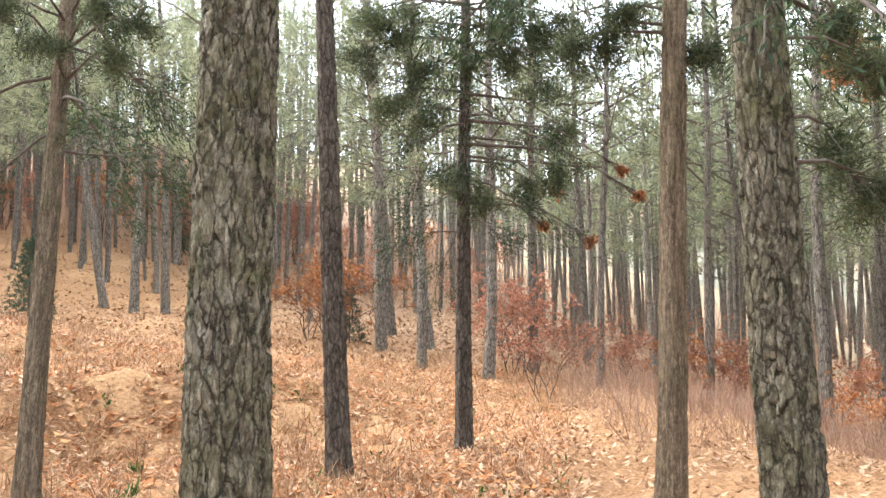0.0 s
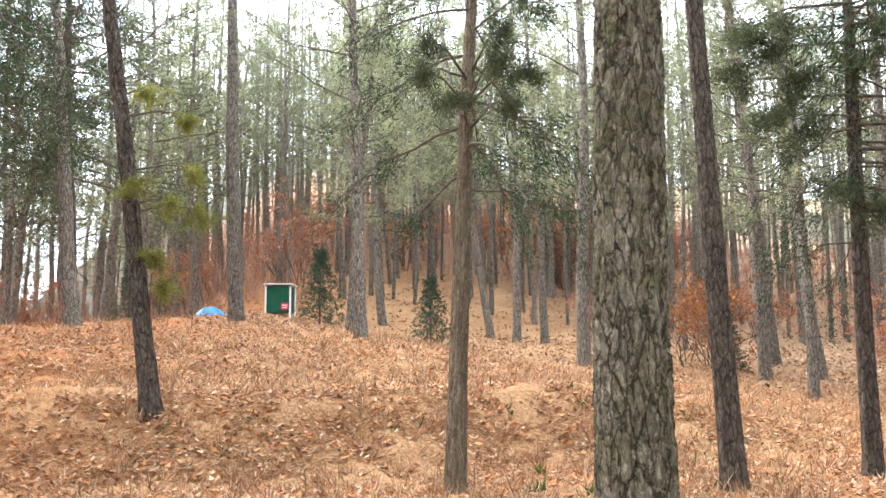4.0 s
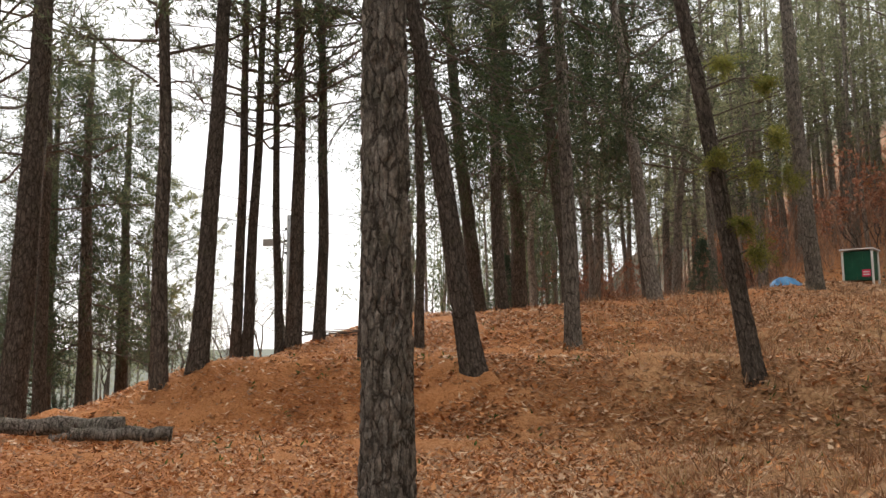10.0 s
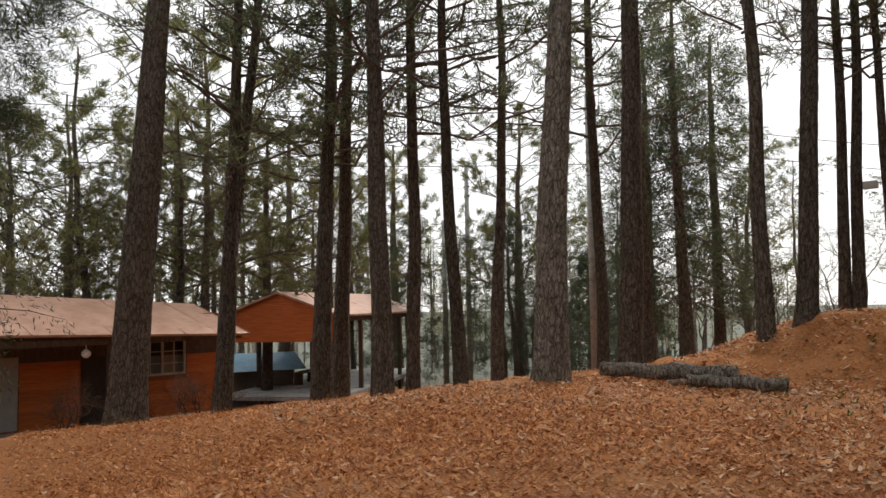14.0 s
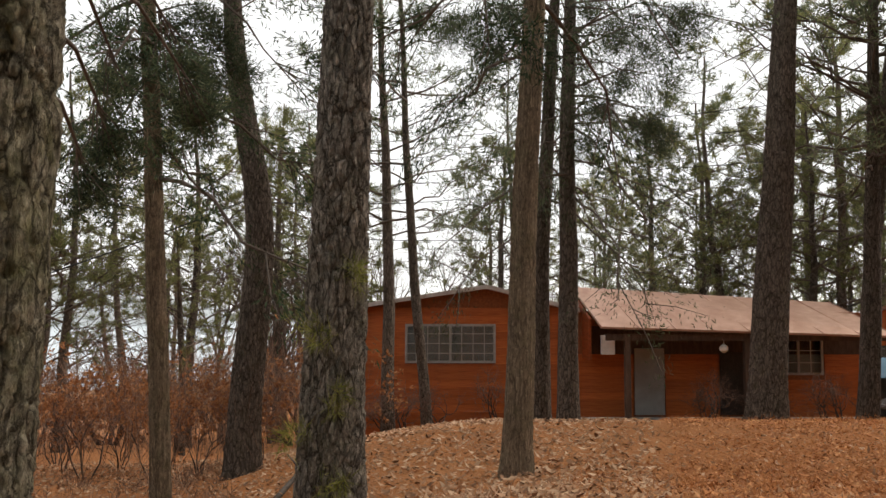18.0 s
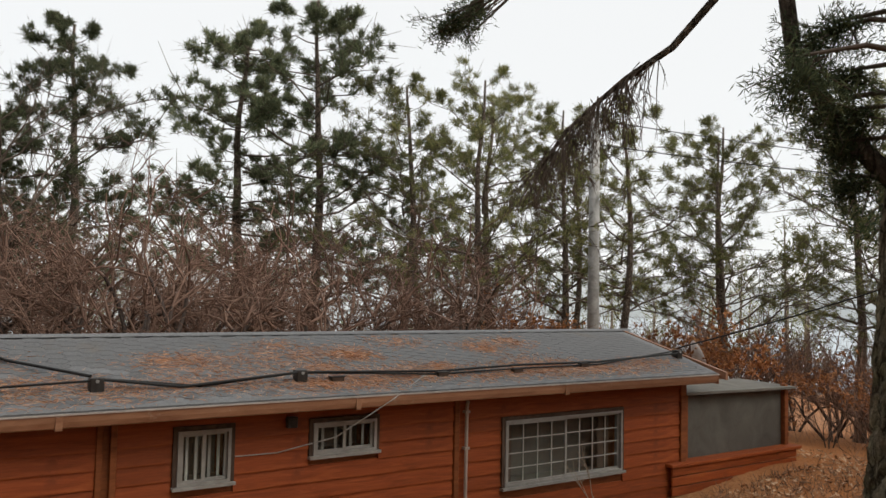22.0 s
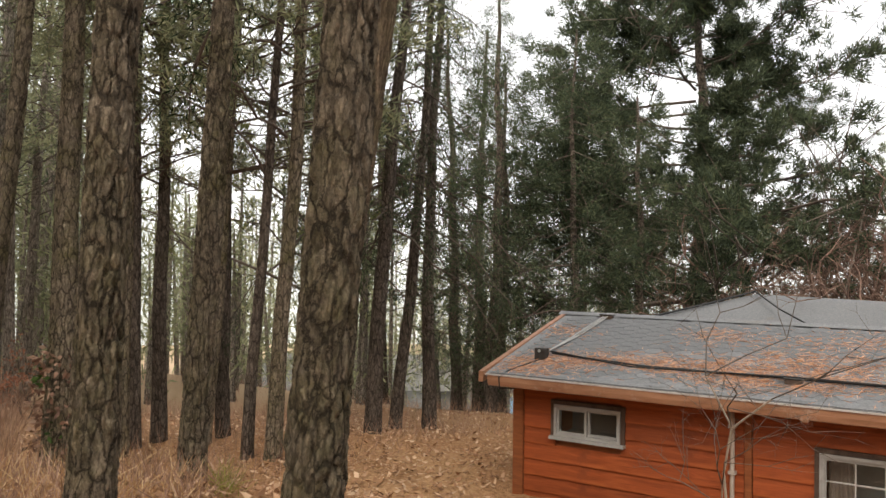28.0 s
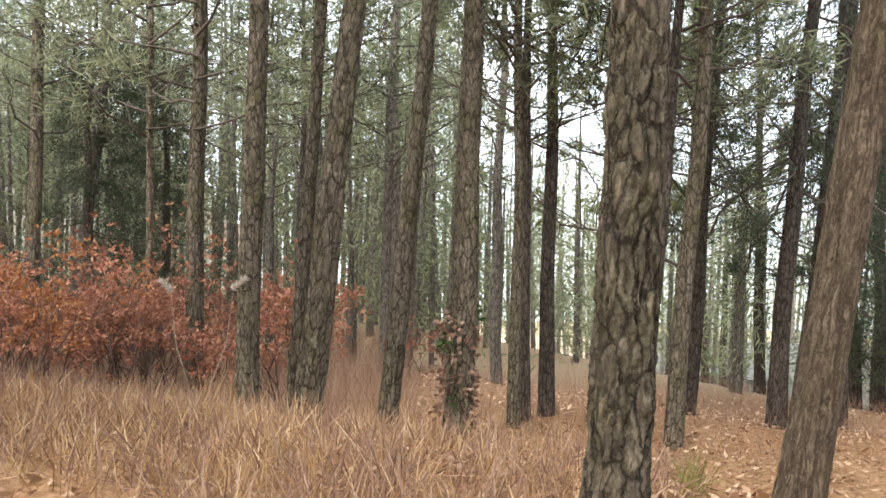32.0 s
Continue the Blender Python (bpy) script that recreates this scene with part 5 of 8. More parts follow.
    return limb_me, cloud_data("foliage", v, f, mat_)


CROWNS = {}


def crown_for(style, k, H=12.0, far=False):
    key = (style, k, far)
    if key not in CROWNS:
        CROWNS[key] = crown_meshes(style, 40 + 7 * k + len(style) * 100, H, far)
    return CROWNS[key]


def tree_at(x, y, lx, ly, name, label, category, group=""):
    """An empty at the tree's foot, tilted by its lean in metres a metre of height."""
    ob = new(name)
    ob.empty_display_size = 0.3
    up = Vector((lx, ly, 1)).normalized()
    ob.matrix_basis = Matrix.Translation((x, y, gz(x, y) - 0.03)) @ Vector((0, 0, 1)).rotation_difference(up).to_matrix().to_4x4()
    return tagged(ob, label, category, group)


COUNT = [0]


def tree(x, y, r, lx=0.0, ly=0.0, style="pine", h=13.0, bark_=None, near=0, label="", crown=True, curve=None, low=0.0):
    COUNT[0] += 1
    k = COUNT[0]
    bk = bark_ or BARK_GREY
    style = "high" if near and style == "pine" else style
    kind_ = "cypress" if style in ("cypress", "spray", "dense") else "pine"
    label = label or {"pine": "tall pine with grey-brown plated bark and needle crown", "pale": "slender forest pine with a thin pale crown", "cypress": "dark evergreen with drooping sprays", "broad": "spreading pine with broad needle crown", "high": "tall pine with deeply plated bark and high crown", "full": "large dense pine", "layered": "large dark pine with wide layered boughs", "spray": "slim evergreen with dark drooping sprays", "dense": "dense dark evergreen hung with foliage"}[style]
    ob = tree_at(x, y, lx, ly, kind_ + "_tree", label, "tree", "forest trees")
    if near == 2:
        m = trunk_mesh(r, h, k, 128 if r > 0.2 else 100, 0.017, 0.02, min(0.042, 0.016 + r * 0.09), 10.0 + 1.0 / r, fine_to=4.4, flare=1.25)
    elif near == 1:
        m = trunk_mesh(r, h, k, 48, 0.045, 0.03, min(0.024, 0.008 + r * 0.06), 10.0 + 1.0 / r, fine_to=7.0, curve=curve)
    else:
        m = trunk_mesh(r, h, k, 10, 0.0, 0.05)
    part("trunk", m, bk, ob, smooth=True)
    if crown:
        lm, fm = crown_for(style, k % (2 if style == "spray" else 3))
        s = h / 12.0
        for nm, me in (("branchwork", lm), ("foliage", fm)):
            c = part(nm, me, None, ob)
            c.matrix_basis = pose(0, 0, low, 0, 0, (k * 77) % 360) @ Matrix.Diagonal((s, s, s, 1))
    return ob


def tree_near(x, y):
    return min((o for o in scene.objects if o.parent is None and o.name.split(".")[0].endswith("_tree")), key=lambda o: (o.location.x - x) ** 2 + (o.location.y - y) ** 2)


def in_tree(ob, p):
    return ob.matrix_basis.inverted() @ Vector(p)


SEEDS = [500]


def bough(x, y, z, size, material, tx, ty):
    """A drooping bough of the tree at tx, ty that ends in a hanging spray of foliage."""
    SEEDS[0] += 1
    rng = np.random.default_rng(SEEDS[0])
    ob = tree_near(tx, ty)
    end = in_tree(ob, (x, y, z))
    reach = math.hypot(end.x, end.y)
    root = Vector((0, 0, max(0.3, end.z + 0.25 * reach - 0.1)))
    mid = root.lerp(end, 0.55) + Vector((0, 0, 0.12 * reach))
    m = Mesh()
    m.tube([root, mid, end + Vector((0, 0, size * 0.3))], [0.012 + 0.006 * reach, 0.012, 0.005], 5, False)
    tips, ways = [], []
    for k in range(17):
        off = Vector(rng.normal(0, 0.75, 3) * size)
        off.z = rng.uniform(-1.7, 0.5) * size
        tip = end + off
        m.tube([mid.lerp(end, rng.uniform(0.5, 1.0)), tip], [0.005, 0.002], 3, False)
        for w in (0.35, 0.55, 0.75, 0.95):
            tips.append(tuple(end.lerp(tip, w)))
            ways.append((off.normalized().x * 0.5, off.normalized().y * 0.5, -0.6 if material is NEEDLE_DARK else 0.2))
    stem = part("bough", m, BARK_TWIG, ob, smooth=True)
    if material is LEAF_ORANGE:
        v, f = blade_cloud(rng, tips[::4], ways[::4], 4, 0.09, 0.045, 0.7, 0.0, size * 0.2)
        part("spray", cloud_data("spray", v, f, material), None, stem, "dry orange leaves")
        return
    fine = min(1.0, size / 0.22)
    v, f = blade_cloud(rng, tips, ways, 24, 0.085 * fine, 0.01 * fine, 0.5, 0.0, size * 0.2)
    part("spray", cloud_data("spray", v, f, material), None, stem)


def tuft(x, y, z, size, tx, ty):
    """A sprout of long needles growing straight out of the bark."""
    SEEDS[0] += 1
    rng = np.random.default_rng(SEEDS[0])
    ob = tree_near(tx, ty)
    p = in_tree(ob, (x, y, z))
    d = Vector((p.x, p.y, 0)).normalized()
    c = [tuple(p + Vector(rng.normal(0, 0.05, 3))) for _ in range(7)]
    v, f = blade_cloud(rng, c, [(d.x * 0.6, d.y * 0.6, 0.1)] * 7, 26, size * 0.75, 0.004, 0.6, 0.1, 0.01)
    part("needle_tuft", cloud_data("needle_tuft", v, f, NEEDLE_YELLOW), None, ob, "yellow-green needle sprout")

tree(-3.15, -3.49, 0.251, -0.005, 0.005, near=2, bark_=BARK_MOSSY, h=14)
tree(-3.77, -6.55, 0.107, -0.170, -0.180, bark_=BARK_CYPRESS, style='spray', h=11.5, near=1)
tree(-6.03, -5.12, 0.119, 0.019, -0.023, bark_=BARK_DARK, near=1, h=12)
tree(-7.98, -4.93, 0.102, -0.011, 0.017, bark_=BARK_DARK, near=1, style='spray', h=9)
tree(-6.19, -1.99, 0.109, -0.010, 0.032, bark_=BARK_CYPRESS, near=1, style='spray', h=16)
tree(-4.83, -0.85, 0.172, 0.003, -0.017, bark_=BARK_MOSSY, near=2, h=13)
tree(-16.94, -12.96, 0.150, 0.023, -0.030, h=13, style='pale')
tree(-15.43, -10.62, 0.118, 0.009, -0.013, h=13, style='pale')
tree(-15.42, -8.86, 0.125, -0.014, 0.024, h=13, style='pale')
tree(-17.37, -8.75, 0.109, -0.004, 0.008, h=13, style='pale')
tree(-29.21, -12.29, 0.133, -0.003, 0.008, h=13, style='pale')
tree(-16.55, -22.78, 0.141, -0.002, 0.002, h=15, style='pale')
tree(-17.42, -22.29, 0.141, 0.030, -0.024, h=15, style='pale')
tree(-14.25, -16.62, 0.189, -0.007, 0.006, h=15, style='pale')
tree(-16.65, -24.49, 0.148, 0.121, -0.084, h=15, style='pale')
tree(-16.04, -32.30, 0.154, 0.045, -0.023, h=15, style='pale')
tree(-20.09, -15.07, 0.198, 0.038, -0.051, h=15, style='pale')
tree(-18.55, -12.55, 0.161, 0.035, -0.052, h=15, style='pale')
tree(-1.56, -9.56, 0.116, 0.121, -0.026, bark_=BARK_DARK, near=1, h=12)
tree(-5.95, -20.79, 0.208, 0.039, -0.012, h=16, near=1)
tree(-1.94, -20.11, 0.173, 0.109, -0.013, h=14)
tree(-7.28, -15.97, 0.151, 0.030, -0.015, near=1, style='pale')
tree(-8.33, -18.80, 0.147, -0.061, 0.028, style='pale', h=9)
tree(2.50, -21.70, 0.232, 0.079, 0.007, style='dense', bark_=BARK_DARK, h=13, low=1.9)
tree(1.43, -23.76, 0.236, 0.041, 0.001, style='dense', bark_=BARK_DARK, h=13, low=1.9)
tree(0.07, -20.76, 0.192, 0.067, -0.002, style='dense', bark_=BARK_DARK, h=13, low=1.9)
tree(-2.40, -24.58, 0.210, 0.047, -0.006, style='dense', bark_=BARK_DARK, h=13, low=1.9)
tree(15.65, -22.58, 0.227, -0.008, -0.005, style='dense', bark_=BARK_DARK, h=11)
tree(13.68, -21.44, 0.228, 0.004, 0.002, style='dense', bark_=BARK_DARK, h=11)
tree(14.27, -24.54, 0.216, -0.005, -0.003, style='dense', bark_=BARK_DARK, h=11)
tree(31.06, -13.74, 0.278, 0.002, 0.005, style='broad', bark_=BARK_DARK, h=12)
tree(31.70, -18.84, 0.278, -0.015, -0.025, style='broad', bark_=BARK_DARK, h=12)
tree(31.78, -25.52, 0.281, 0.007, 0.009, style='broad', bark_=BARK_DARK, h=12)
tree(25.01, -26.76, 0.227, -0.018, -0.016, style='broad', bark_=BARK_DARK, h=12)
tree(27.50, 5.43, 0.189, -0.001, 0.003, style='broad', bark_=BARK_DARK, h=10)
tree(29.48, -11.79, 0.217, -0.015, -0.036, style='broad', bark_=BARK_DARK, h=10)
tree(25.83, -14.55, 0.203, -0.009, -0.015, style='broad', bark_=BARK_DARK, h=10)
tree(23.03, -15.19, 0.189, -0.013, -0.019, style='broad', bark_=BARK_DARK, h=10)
tree(1.77, -4.52, 0.155, 0.009, 0.002, near=2, h=14, bark_=BARK_GREY)
tree(1.77, -10.63, 0.160, 0.155, 0.013, near=1, bark_=BARK_DARK, style='spray', h=12)
tree(0.34, -12.99, 0.125, 0.029, -0.001, near=1, style='spray', h=13)
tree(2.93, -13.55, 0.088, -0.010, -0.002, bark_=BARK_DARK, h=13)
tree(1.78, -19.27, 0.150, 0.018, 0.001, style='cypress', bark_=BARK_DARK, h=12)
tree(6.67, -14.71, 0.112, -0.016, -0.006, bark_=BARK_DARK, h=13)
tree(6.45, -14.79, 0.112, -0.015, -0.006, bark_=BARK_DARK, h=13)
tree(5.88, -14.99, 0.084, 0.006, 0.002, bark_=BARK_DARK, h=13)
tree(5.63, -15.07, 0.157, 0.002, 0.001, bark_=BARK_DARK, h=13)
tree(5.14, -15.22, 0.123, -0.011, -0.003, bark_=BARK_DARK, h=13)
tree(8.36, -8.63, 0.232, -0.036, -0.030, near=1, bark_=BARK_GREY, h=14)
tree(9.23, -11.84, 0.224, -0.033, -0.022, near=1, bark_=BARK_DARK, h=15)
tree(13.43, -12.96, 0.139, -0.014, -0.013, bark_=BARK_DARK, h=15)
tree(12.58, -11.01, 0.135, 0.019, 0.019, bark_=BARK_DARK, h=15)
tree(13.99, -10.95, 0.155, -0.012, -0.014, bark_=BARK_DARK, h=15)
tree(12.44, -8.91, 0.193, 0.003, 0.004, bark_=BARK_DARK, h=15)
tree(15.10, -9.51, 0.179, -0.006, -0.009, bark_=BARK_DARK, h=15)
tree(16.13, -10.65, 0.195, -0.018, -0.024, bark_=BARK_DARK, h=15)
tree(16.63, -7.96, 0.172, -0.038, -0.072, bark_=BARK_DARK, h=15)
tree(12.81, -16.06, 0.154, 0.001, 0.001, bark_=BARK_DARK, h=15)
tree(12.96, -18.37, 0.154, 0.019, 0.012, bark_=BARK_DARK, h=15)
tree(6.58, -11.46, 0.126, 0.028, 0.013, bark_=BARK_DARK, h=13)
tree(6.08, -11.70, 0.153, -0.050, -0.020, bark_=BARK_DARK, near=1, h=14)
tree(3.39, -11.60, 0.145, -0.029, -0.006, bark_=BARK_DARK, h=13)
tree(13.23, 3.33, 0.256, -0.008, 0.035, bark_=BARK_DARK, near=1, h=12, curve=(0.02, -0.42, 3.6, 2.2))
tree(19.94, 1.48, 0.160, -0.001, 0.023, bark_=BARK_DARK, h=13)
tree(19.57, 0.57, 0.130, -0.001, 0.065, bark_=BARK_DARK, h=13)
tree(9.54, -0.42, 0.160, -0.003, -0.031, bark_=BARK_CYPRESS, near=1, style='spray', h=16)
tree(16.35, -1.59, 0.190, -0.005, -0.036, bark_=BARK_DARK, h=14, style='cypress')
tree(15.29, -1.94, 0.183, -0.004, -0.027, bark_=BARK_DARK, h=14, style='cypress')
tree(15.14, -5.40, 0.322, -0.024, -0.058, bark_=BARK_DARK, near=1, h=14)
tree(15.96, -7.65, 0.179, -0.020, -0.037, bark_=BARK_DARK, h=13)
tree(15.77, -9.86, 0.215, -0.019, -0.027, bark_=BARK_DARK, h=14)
tree(4.05, 2.26, 0.256, 0.021, -0.038, near=2, bark_=BARK_MOSSY, h=13)
tree(9.90, 3.39, 0.120, -0.013, 0.039, near=1, bark_=BARK_CYPRESS, style='spray', h=15)
tree(6.72, 1.19, 0.232, 0.003, -0.027, near=2, bark_=BARK_GREY, h=13)
tree(-1.46, 2.80, 0.114, 0.046, 0.043, near=2, bark_=BARK_OLIVE, h=14)
tree(-2.57, 2.72, 0.105, 0.025, 0.039, near=2, bark_=BARK_OLIVE, h=13)
tree(-5.02, 5.20, 0.118, 0.033, 0.041, near=2, bark_=BARK_OLIVE, h=12)
tree(-3.38, 4.87, 0.118, 0.089, 0.067, near=1, bark_=BARK_CYPRESS, style='spray', h=17)
tree(-15.70, 2.29, 0.141, 0.004, 0.039, bark_=BARK_OLIVE, h=13, near=0, style='pale')
tree(-12.13, 4.08, 0.142, -0.002, -0.007, bark_=BARK_OLIVE, h=13, near=0, style='pale')
tree(-8.98, 3.78, 0.129, 0.005, 0.014, bark_=BARK_OLIVE, h=13, near=1, style='pine')
tree(-6.94, 3.54, 0.126, 0.042, 0.102, bark_=BARK_OLIVE, h=13, near=1, style='pine')
tree(-9.21, 4.33, 0.088, 0.022, 0.057, bark_=BARK_OLIVE, h=13, near=1, style='pine')
tree(-8.51, 5.13, 0.114, 0.037, 0.071, bark_=BARK_OLIVE, h=13, near=1, style='pine')
tree(-8.36, 5.99, 0.168, 0.017, 0.027, bark_=BARK_OLIVE, h=13, near=1, style='pine')
tree(-7.37, 8.42, 0.109, 0.022, 0.021, bark_=BARK_OLIVE, h=13, near=0, style='pale')
tree(-9.11, 7.38, 0.085, -0.006, -0.008, bark_=BARK_OLIVE, h=13, near=0, style='pale')
tree(-13.94, 3.83, 0.069, -0.002, -0.011, bark_=BARK_OLIVE, h=13, near=0, style='pale')
tree(-8.83, 8.51, 0.081, 0.040, 0.045, bark_=BARK_OLIVE, h=13, near=0, style='pale')
tree(-9.35, 7.75, 0.084, -0.005, -0.007, bark_=BARK_DARK, h=12, style='pale')
tree(-9.42, 8.17, 0.108, -0.003, -0.003, bark_=BARK_DARK, h=12, style='pale')
tree(-9.00, 9.01, 0.110, 0.010, 0.012, bark_=BARK_DARK, h=12, style='pale')
tree(-7.67, 8.25, 0.077, 0.034, 0.037, bark_=BARK_DARK, h=12, style='pale')
tree(-8.03, 11.33, 0.142, 0.053, 0.042, bark_=BARK_DARK, h=12, style='cypress')
tree(-8.64, 12.76, 0.116, 0.055, 0.042, bark_=BARK_DARK, h=12, style='cypress')
tree(-8.42, 13.54, 0.136, 0.016, 0.011, bark_=BARK_DARK, h=12, style='cypress')
tree(-9.28, 10.90, 0.118, 0.057, 0.055, bark_=BARK_DARK, h=12, style='cypress')
bough(-3.82, -6.52, 4.06, 0.17, NEEDLE_SPRAY, -3.77, -6.55)
bough(-4.28, -6.23, 4.00, 0.17, NEEDLE_SPRAY, -3.77, -6.55)
bough(-4.41, -6.14, 4.33, 0.17, NEEDLE_SPRAY, -3.77, -6.55)
bough(-4.16, -6.31, 4.42, 0.17, NEEDLE_SPRAY, -3.77, -6.55)
bough(-7.89, -5.07, 3.24, 0.24, NEEDLE_SPRAY, -7.98, -4.93)
bough(-8.13, -4.67, 3.03, 0.24, NEEDLE_SPRAY, -7.98, -4.93)
bough(-7.56, -5.55, 5.02, 0.24, NEEDLE_SPRAY, -7.98, -4.93)
bough(-7.38, -5.79, 5.22, 0.24, NEEDLE_SPRAY, -7.98, -4.93)
bough(-7.74, -5.30, 4.60, 0.24, NEEDLE_SPRAY, -7.98, -4.93)
bough(-7.52, -5.61, 4.19, 0.24, NEEDLE_SPRAY, -7.98, -4.93)
bough(-8.05, -4.82, 4.67, 0.24, NEEDLE_SPRAY, -7.98, -4.93)
bough(-8.19, -4.58, 5.07, 0.24, NEEDLE_SPRAY, -7.98, -4.93)
bough(-8.33, -4.31, 5.30, 0.24, NEEDLE_SPRAY, -7.98, -4.93)
bough(-7.79, -5.23, 4.05, 0.24, NEEDLE_SPRAY, -7.98, -4.93)
bough(-7.32, -5.87, 4.74, 0.24, NEEDLE_SPRAY, -7.98, -4.93)
bough(-7.64, -5.44, 5.30, 0.24, NEEDLE_SPRAY, -7.98, -4.93)
bough(-8.28, -4.41, 4.72, 0.24, NEEDLE_SPRAY, -7.98, -4.93)
bough(-8.57, -3.80, 5.09, 0.24, NEEDLE_SPRAY, -7.98, -4.93)
bough(-8.43, -4.11, 4.98, 0.24, NEEDLE_SPRAY, -7.98, -4.93)
bough(-9.10, -4.56, 3.28, 0.22, NEEDLE_SPRAY, -7.98, -4.93)
bough(-9.24, -4.27, 3.49, 0.22, NEEDLE_SPRAY, -7.98, -4.93)
bough(-9.29, -4.16, 3.99, 0.22, NEEDLE_SPRAY, -7.98, -4.93)
bough(-9.18, -4.41, 4.59, 0.22, NEEDLE_SPRAY, -7.98, -4.93)
bough(-6.05, -2.39, 3.90, 0.2, NEEDLE_SPRAY, -6.19, -1.99)
bough(-5.94, -2.64, 3.78, 0.2, NEEDLE_SPRAY, -6.19, -1.99)
bough(-6.30, -1.60, 3.68, 0.2, NEEDLE_SPRAY, -6.19, -1.99)
bough(-6.13, -2.17, 4.07, 0.2, NEEDLE_SPRAY, -6.19, -1.99)
bough(-5.47, -0.60, 2.67, 0.2, NEEDLE_SPRAY, -4.83, -0.85)
bough(-5.49, -0.40, 3.11, 0.2, NEEDLE_SPRAY, -4.83, -0.85)
bough(-5.47, -0.59, 3.46, 0.2, NEEDLE_SPRAY, -4.83, -0.85)
bough(-5.48, -0.46, 2.38, 0.2, NEEDLE_SPRAY, -4.83, -0.85)
bough(-6.38, -0.55, 3.45, 0.13, LEAF_ORANGE, -4.83, -0.85)
bough(-6.38, -0.48, 3.23, 0.13, LEAF_ORANGE, -4.83, -0.85)
bough(-6.37, -0.67, 3.39, 0.13, LEAF_ORANGE, -4.83, -0.85)
bough(-6.37, -0.62, 3.63, 0.13, LEAF_ORANGE, -4.83, -0.85)
bough(-9.42, -4.36, 3.23, 0.07, LEAF_ORANGE, -7.98, -4.93)
bough(-9.59, -3.98, 2.59, 0.07, LEAF_ORANGE, -7.98, -4.93)
bough(-9.80, -3.41, 3.15, 0.07, LEAF_ORANGE, -7.98, -4.93)
bough(-9.74, -3.60, 3.48, 0.07, LEAF_ORANGE, -7.98, -4.93)
bough(-9.34, -4.53, 2.79, 0.07, LEAF_ORANGE, -7.98, -4.93)
bough(-3.55, -6.69, 4.65, 0.16, NEEDLE_SPRAY, -3.77, -6.55)
bough(-3.50, -6.72, 4.31, 0.16, NEEDLE_SPRAY, -3.77, -6.55)
bough(-4.21, -6.24, 4.76, 0.16, NEEDLE_SPRAY, -3.77, -6.55)
bough(15.12, -2.80, 6.22, 0.34, NEEDLE_DULL, 15.29, -1.94)
bough(14.97, -3.40, 5.88, 0.34, NEEDLE_DULL, 15.29, -1.94)
bough(14.83, -3.89, 6.38, 0.34, NEEDLE_DULL, 15.29, -1.94)
bough(15.17, -2.59, 4.86, 0.34, NEEDLE_DULL, 15.29, -1.94)
bough(15.03, -3.18, 4.48, 0.34, NEEDLE_DULL, 15.29, -1.94)
bough(14.91, -3.62, 4.20, 0.34, NEEDLE_DULL, 15.29, -1.94)
bough(15.20, -2.43, 4.23, 0.34, NEEDLE_DULL, 15.29, -1.94)
bough(15.07, -2.99, 5.47, 0.34, NEEDLE_DULL, 15.29, -1.94)
bough(16.46, -0.39, 6.57, 0.34, NEEDLE_DULL, 16.35, -1.59)
bough(16.47, 0.11, 6.78, 0.34, NEEDLE_DULL, 16.35, -1.59)
bough(16.44, -0.72, 6.18, 0.34, NEEDLE_DULL, 16.35, -1.59)
bough(16.41, -1.05, 7.04, 0.34, NEEDLE_DULL, 16.35, -1.59)
bough(16.47, 0.71, 6.98, 0.34, NEEDLE_DULL, 16.35, -1.59)
bough(16.19, -2.59, 7.03, 0.34, NEEDLE_DULL, 16.35, -1.59)
bough(11.05, 3.70, 4.55, 0.35, NEEDLE_DULL, 13.23, 3.33)
bough(11.14, 3.39, 4.10, 0.35, NEEDLE_DULL, 13.23, 3.33)
bough(10.97, 3.91, 4.03, 0.35, NEEDLE_DULL, 13.23, 3.33)
bough(11.11, 3.50, 3.67, 0.35, NEEDLE_DULL, 13.23, 3.33)
bough(3.82, 2.64, 2.31, 0.1, NEEDLE_DULL, 4.05, 2.26)
bough(3.90, 2.53, 2.15, 0.1, NEEDLE_DULL, 4.05, 2.26)
bough(3.91, 2.51, 1.86, 0.1, NEEDLE_DULL, 4.05, 2.26)
bough(3.92, 2.50, 1.71, 0.1, NEEDLE_DULL, 4.05, 2.26)
bough(3.85, 2.59, 2.02, 0.1, NEEDLE_DULL, 4.05, 2.26)
bough(3.88, 2.55, 2.36, 0.1, NEEDLE_DULL, 4.05, 2.26)
bough(3.92, 2.49, 1.99, 0.1, NEEDLE_DULL, 4.05, 2.26)
bough(5.55, 2.34, 2.21, 0.16, NEEDLE_DULL, 4.05, 2.26)
bough(5.51, 2.43, 1.94, 0.16, NEEDLE_DULL, 4.05, 2.26)
bough(5.57, 2.28, 2.51, 0.16, NEEDLE_DULL, 4.05, 2.26)
bough(5.67, 1.96, 2.70, 0.16, NEEDLE_DULL, 4.05, 2.26)
bough(5.70, 1.86, 2.43, 0.16, NEEDLE_DULL, 4.05, 2.26)
bough(9.39, 3.88, 4.25, 0.3, NEEDLE_DULL, 9.9, 3.39)
bough(9.56, 3.70, 3.94, 0.3, NEEDLE_DULL, 9.9, 3.39)
bough(9.56, 3.34, 4.32, 0.3, NEEDLE_DULL, 9.9, 3.39)
bough(9.77, 3.08, 3.95, 0.3, NEEDLE_DULL, 9.9, 3.39)
bough(9.86, 3.22, 3.46, 0.3, NEEDLE_DULL, 9.9, 3.39)
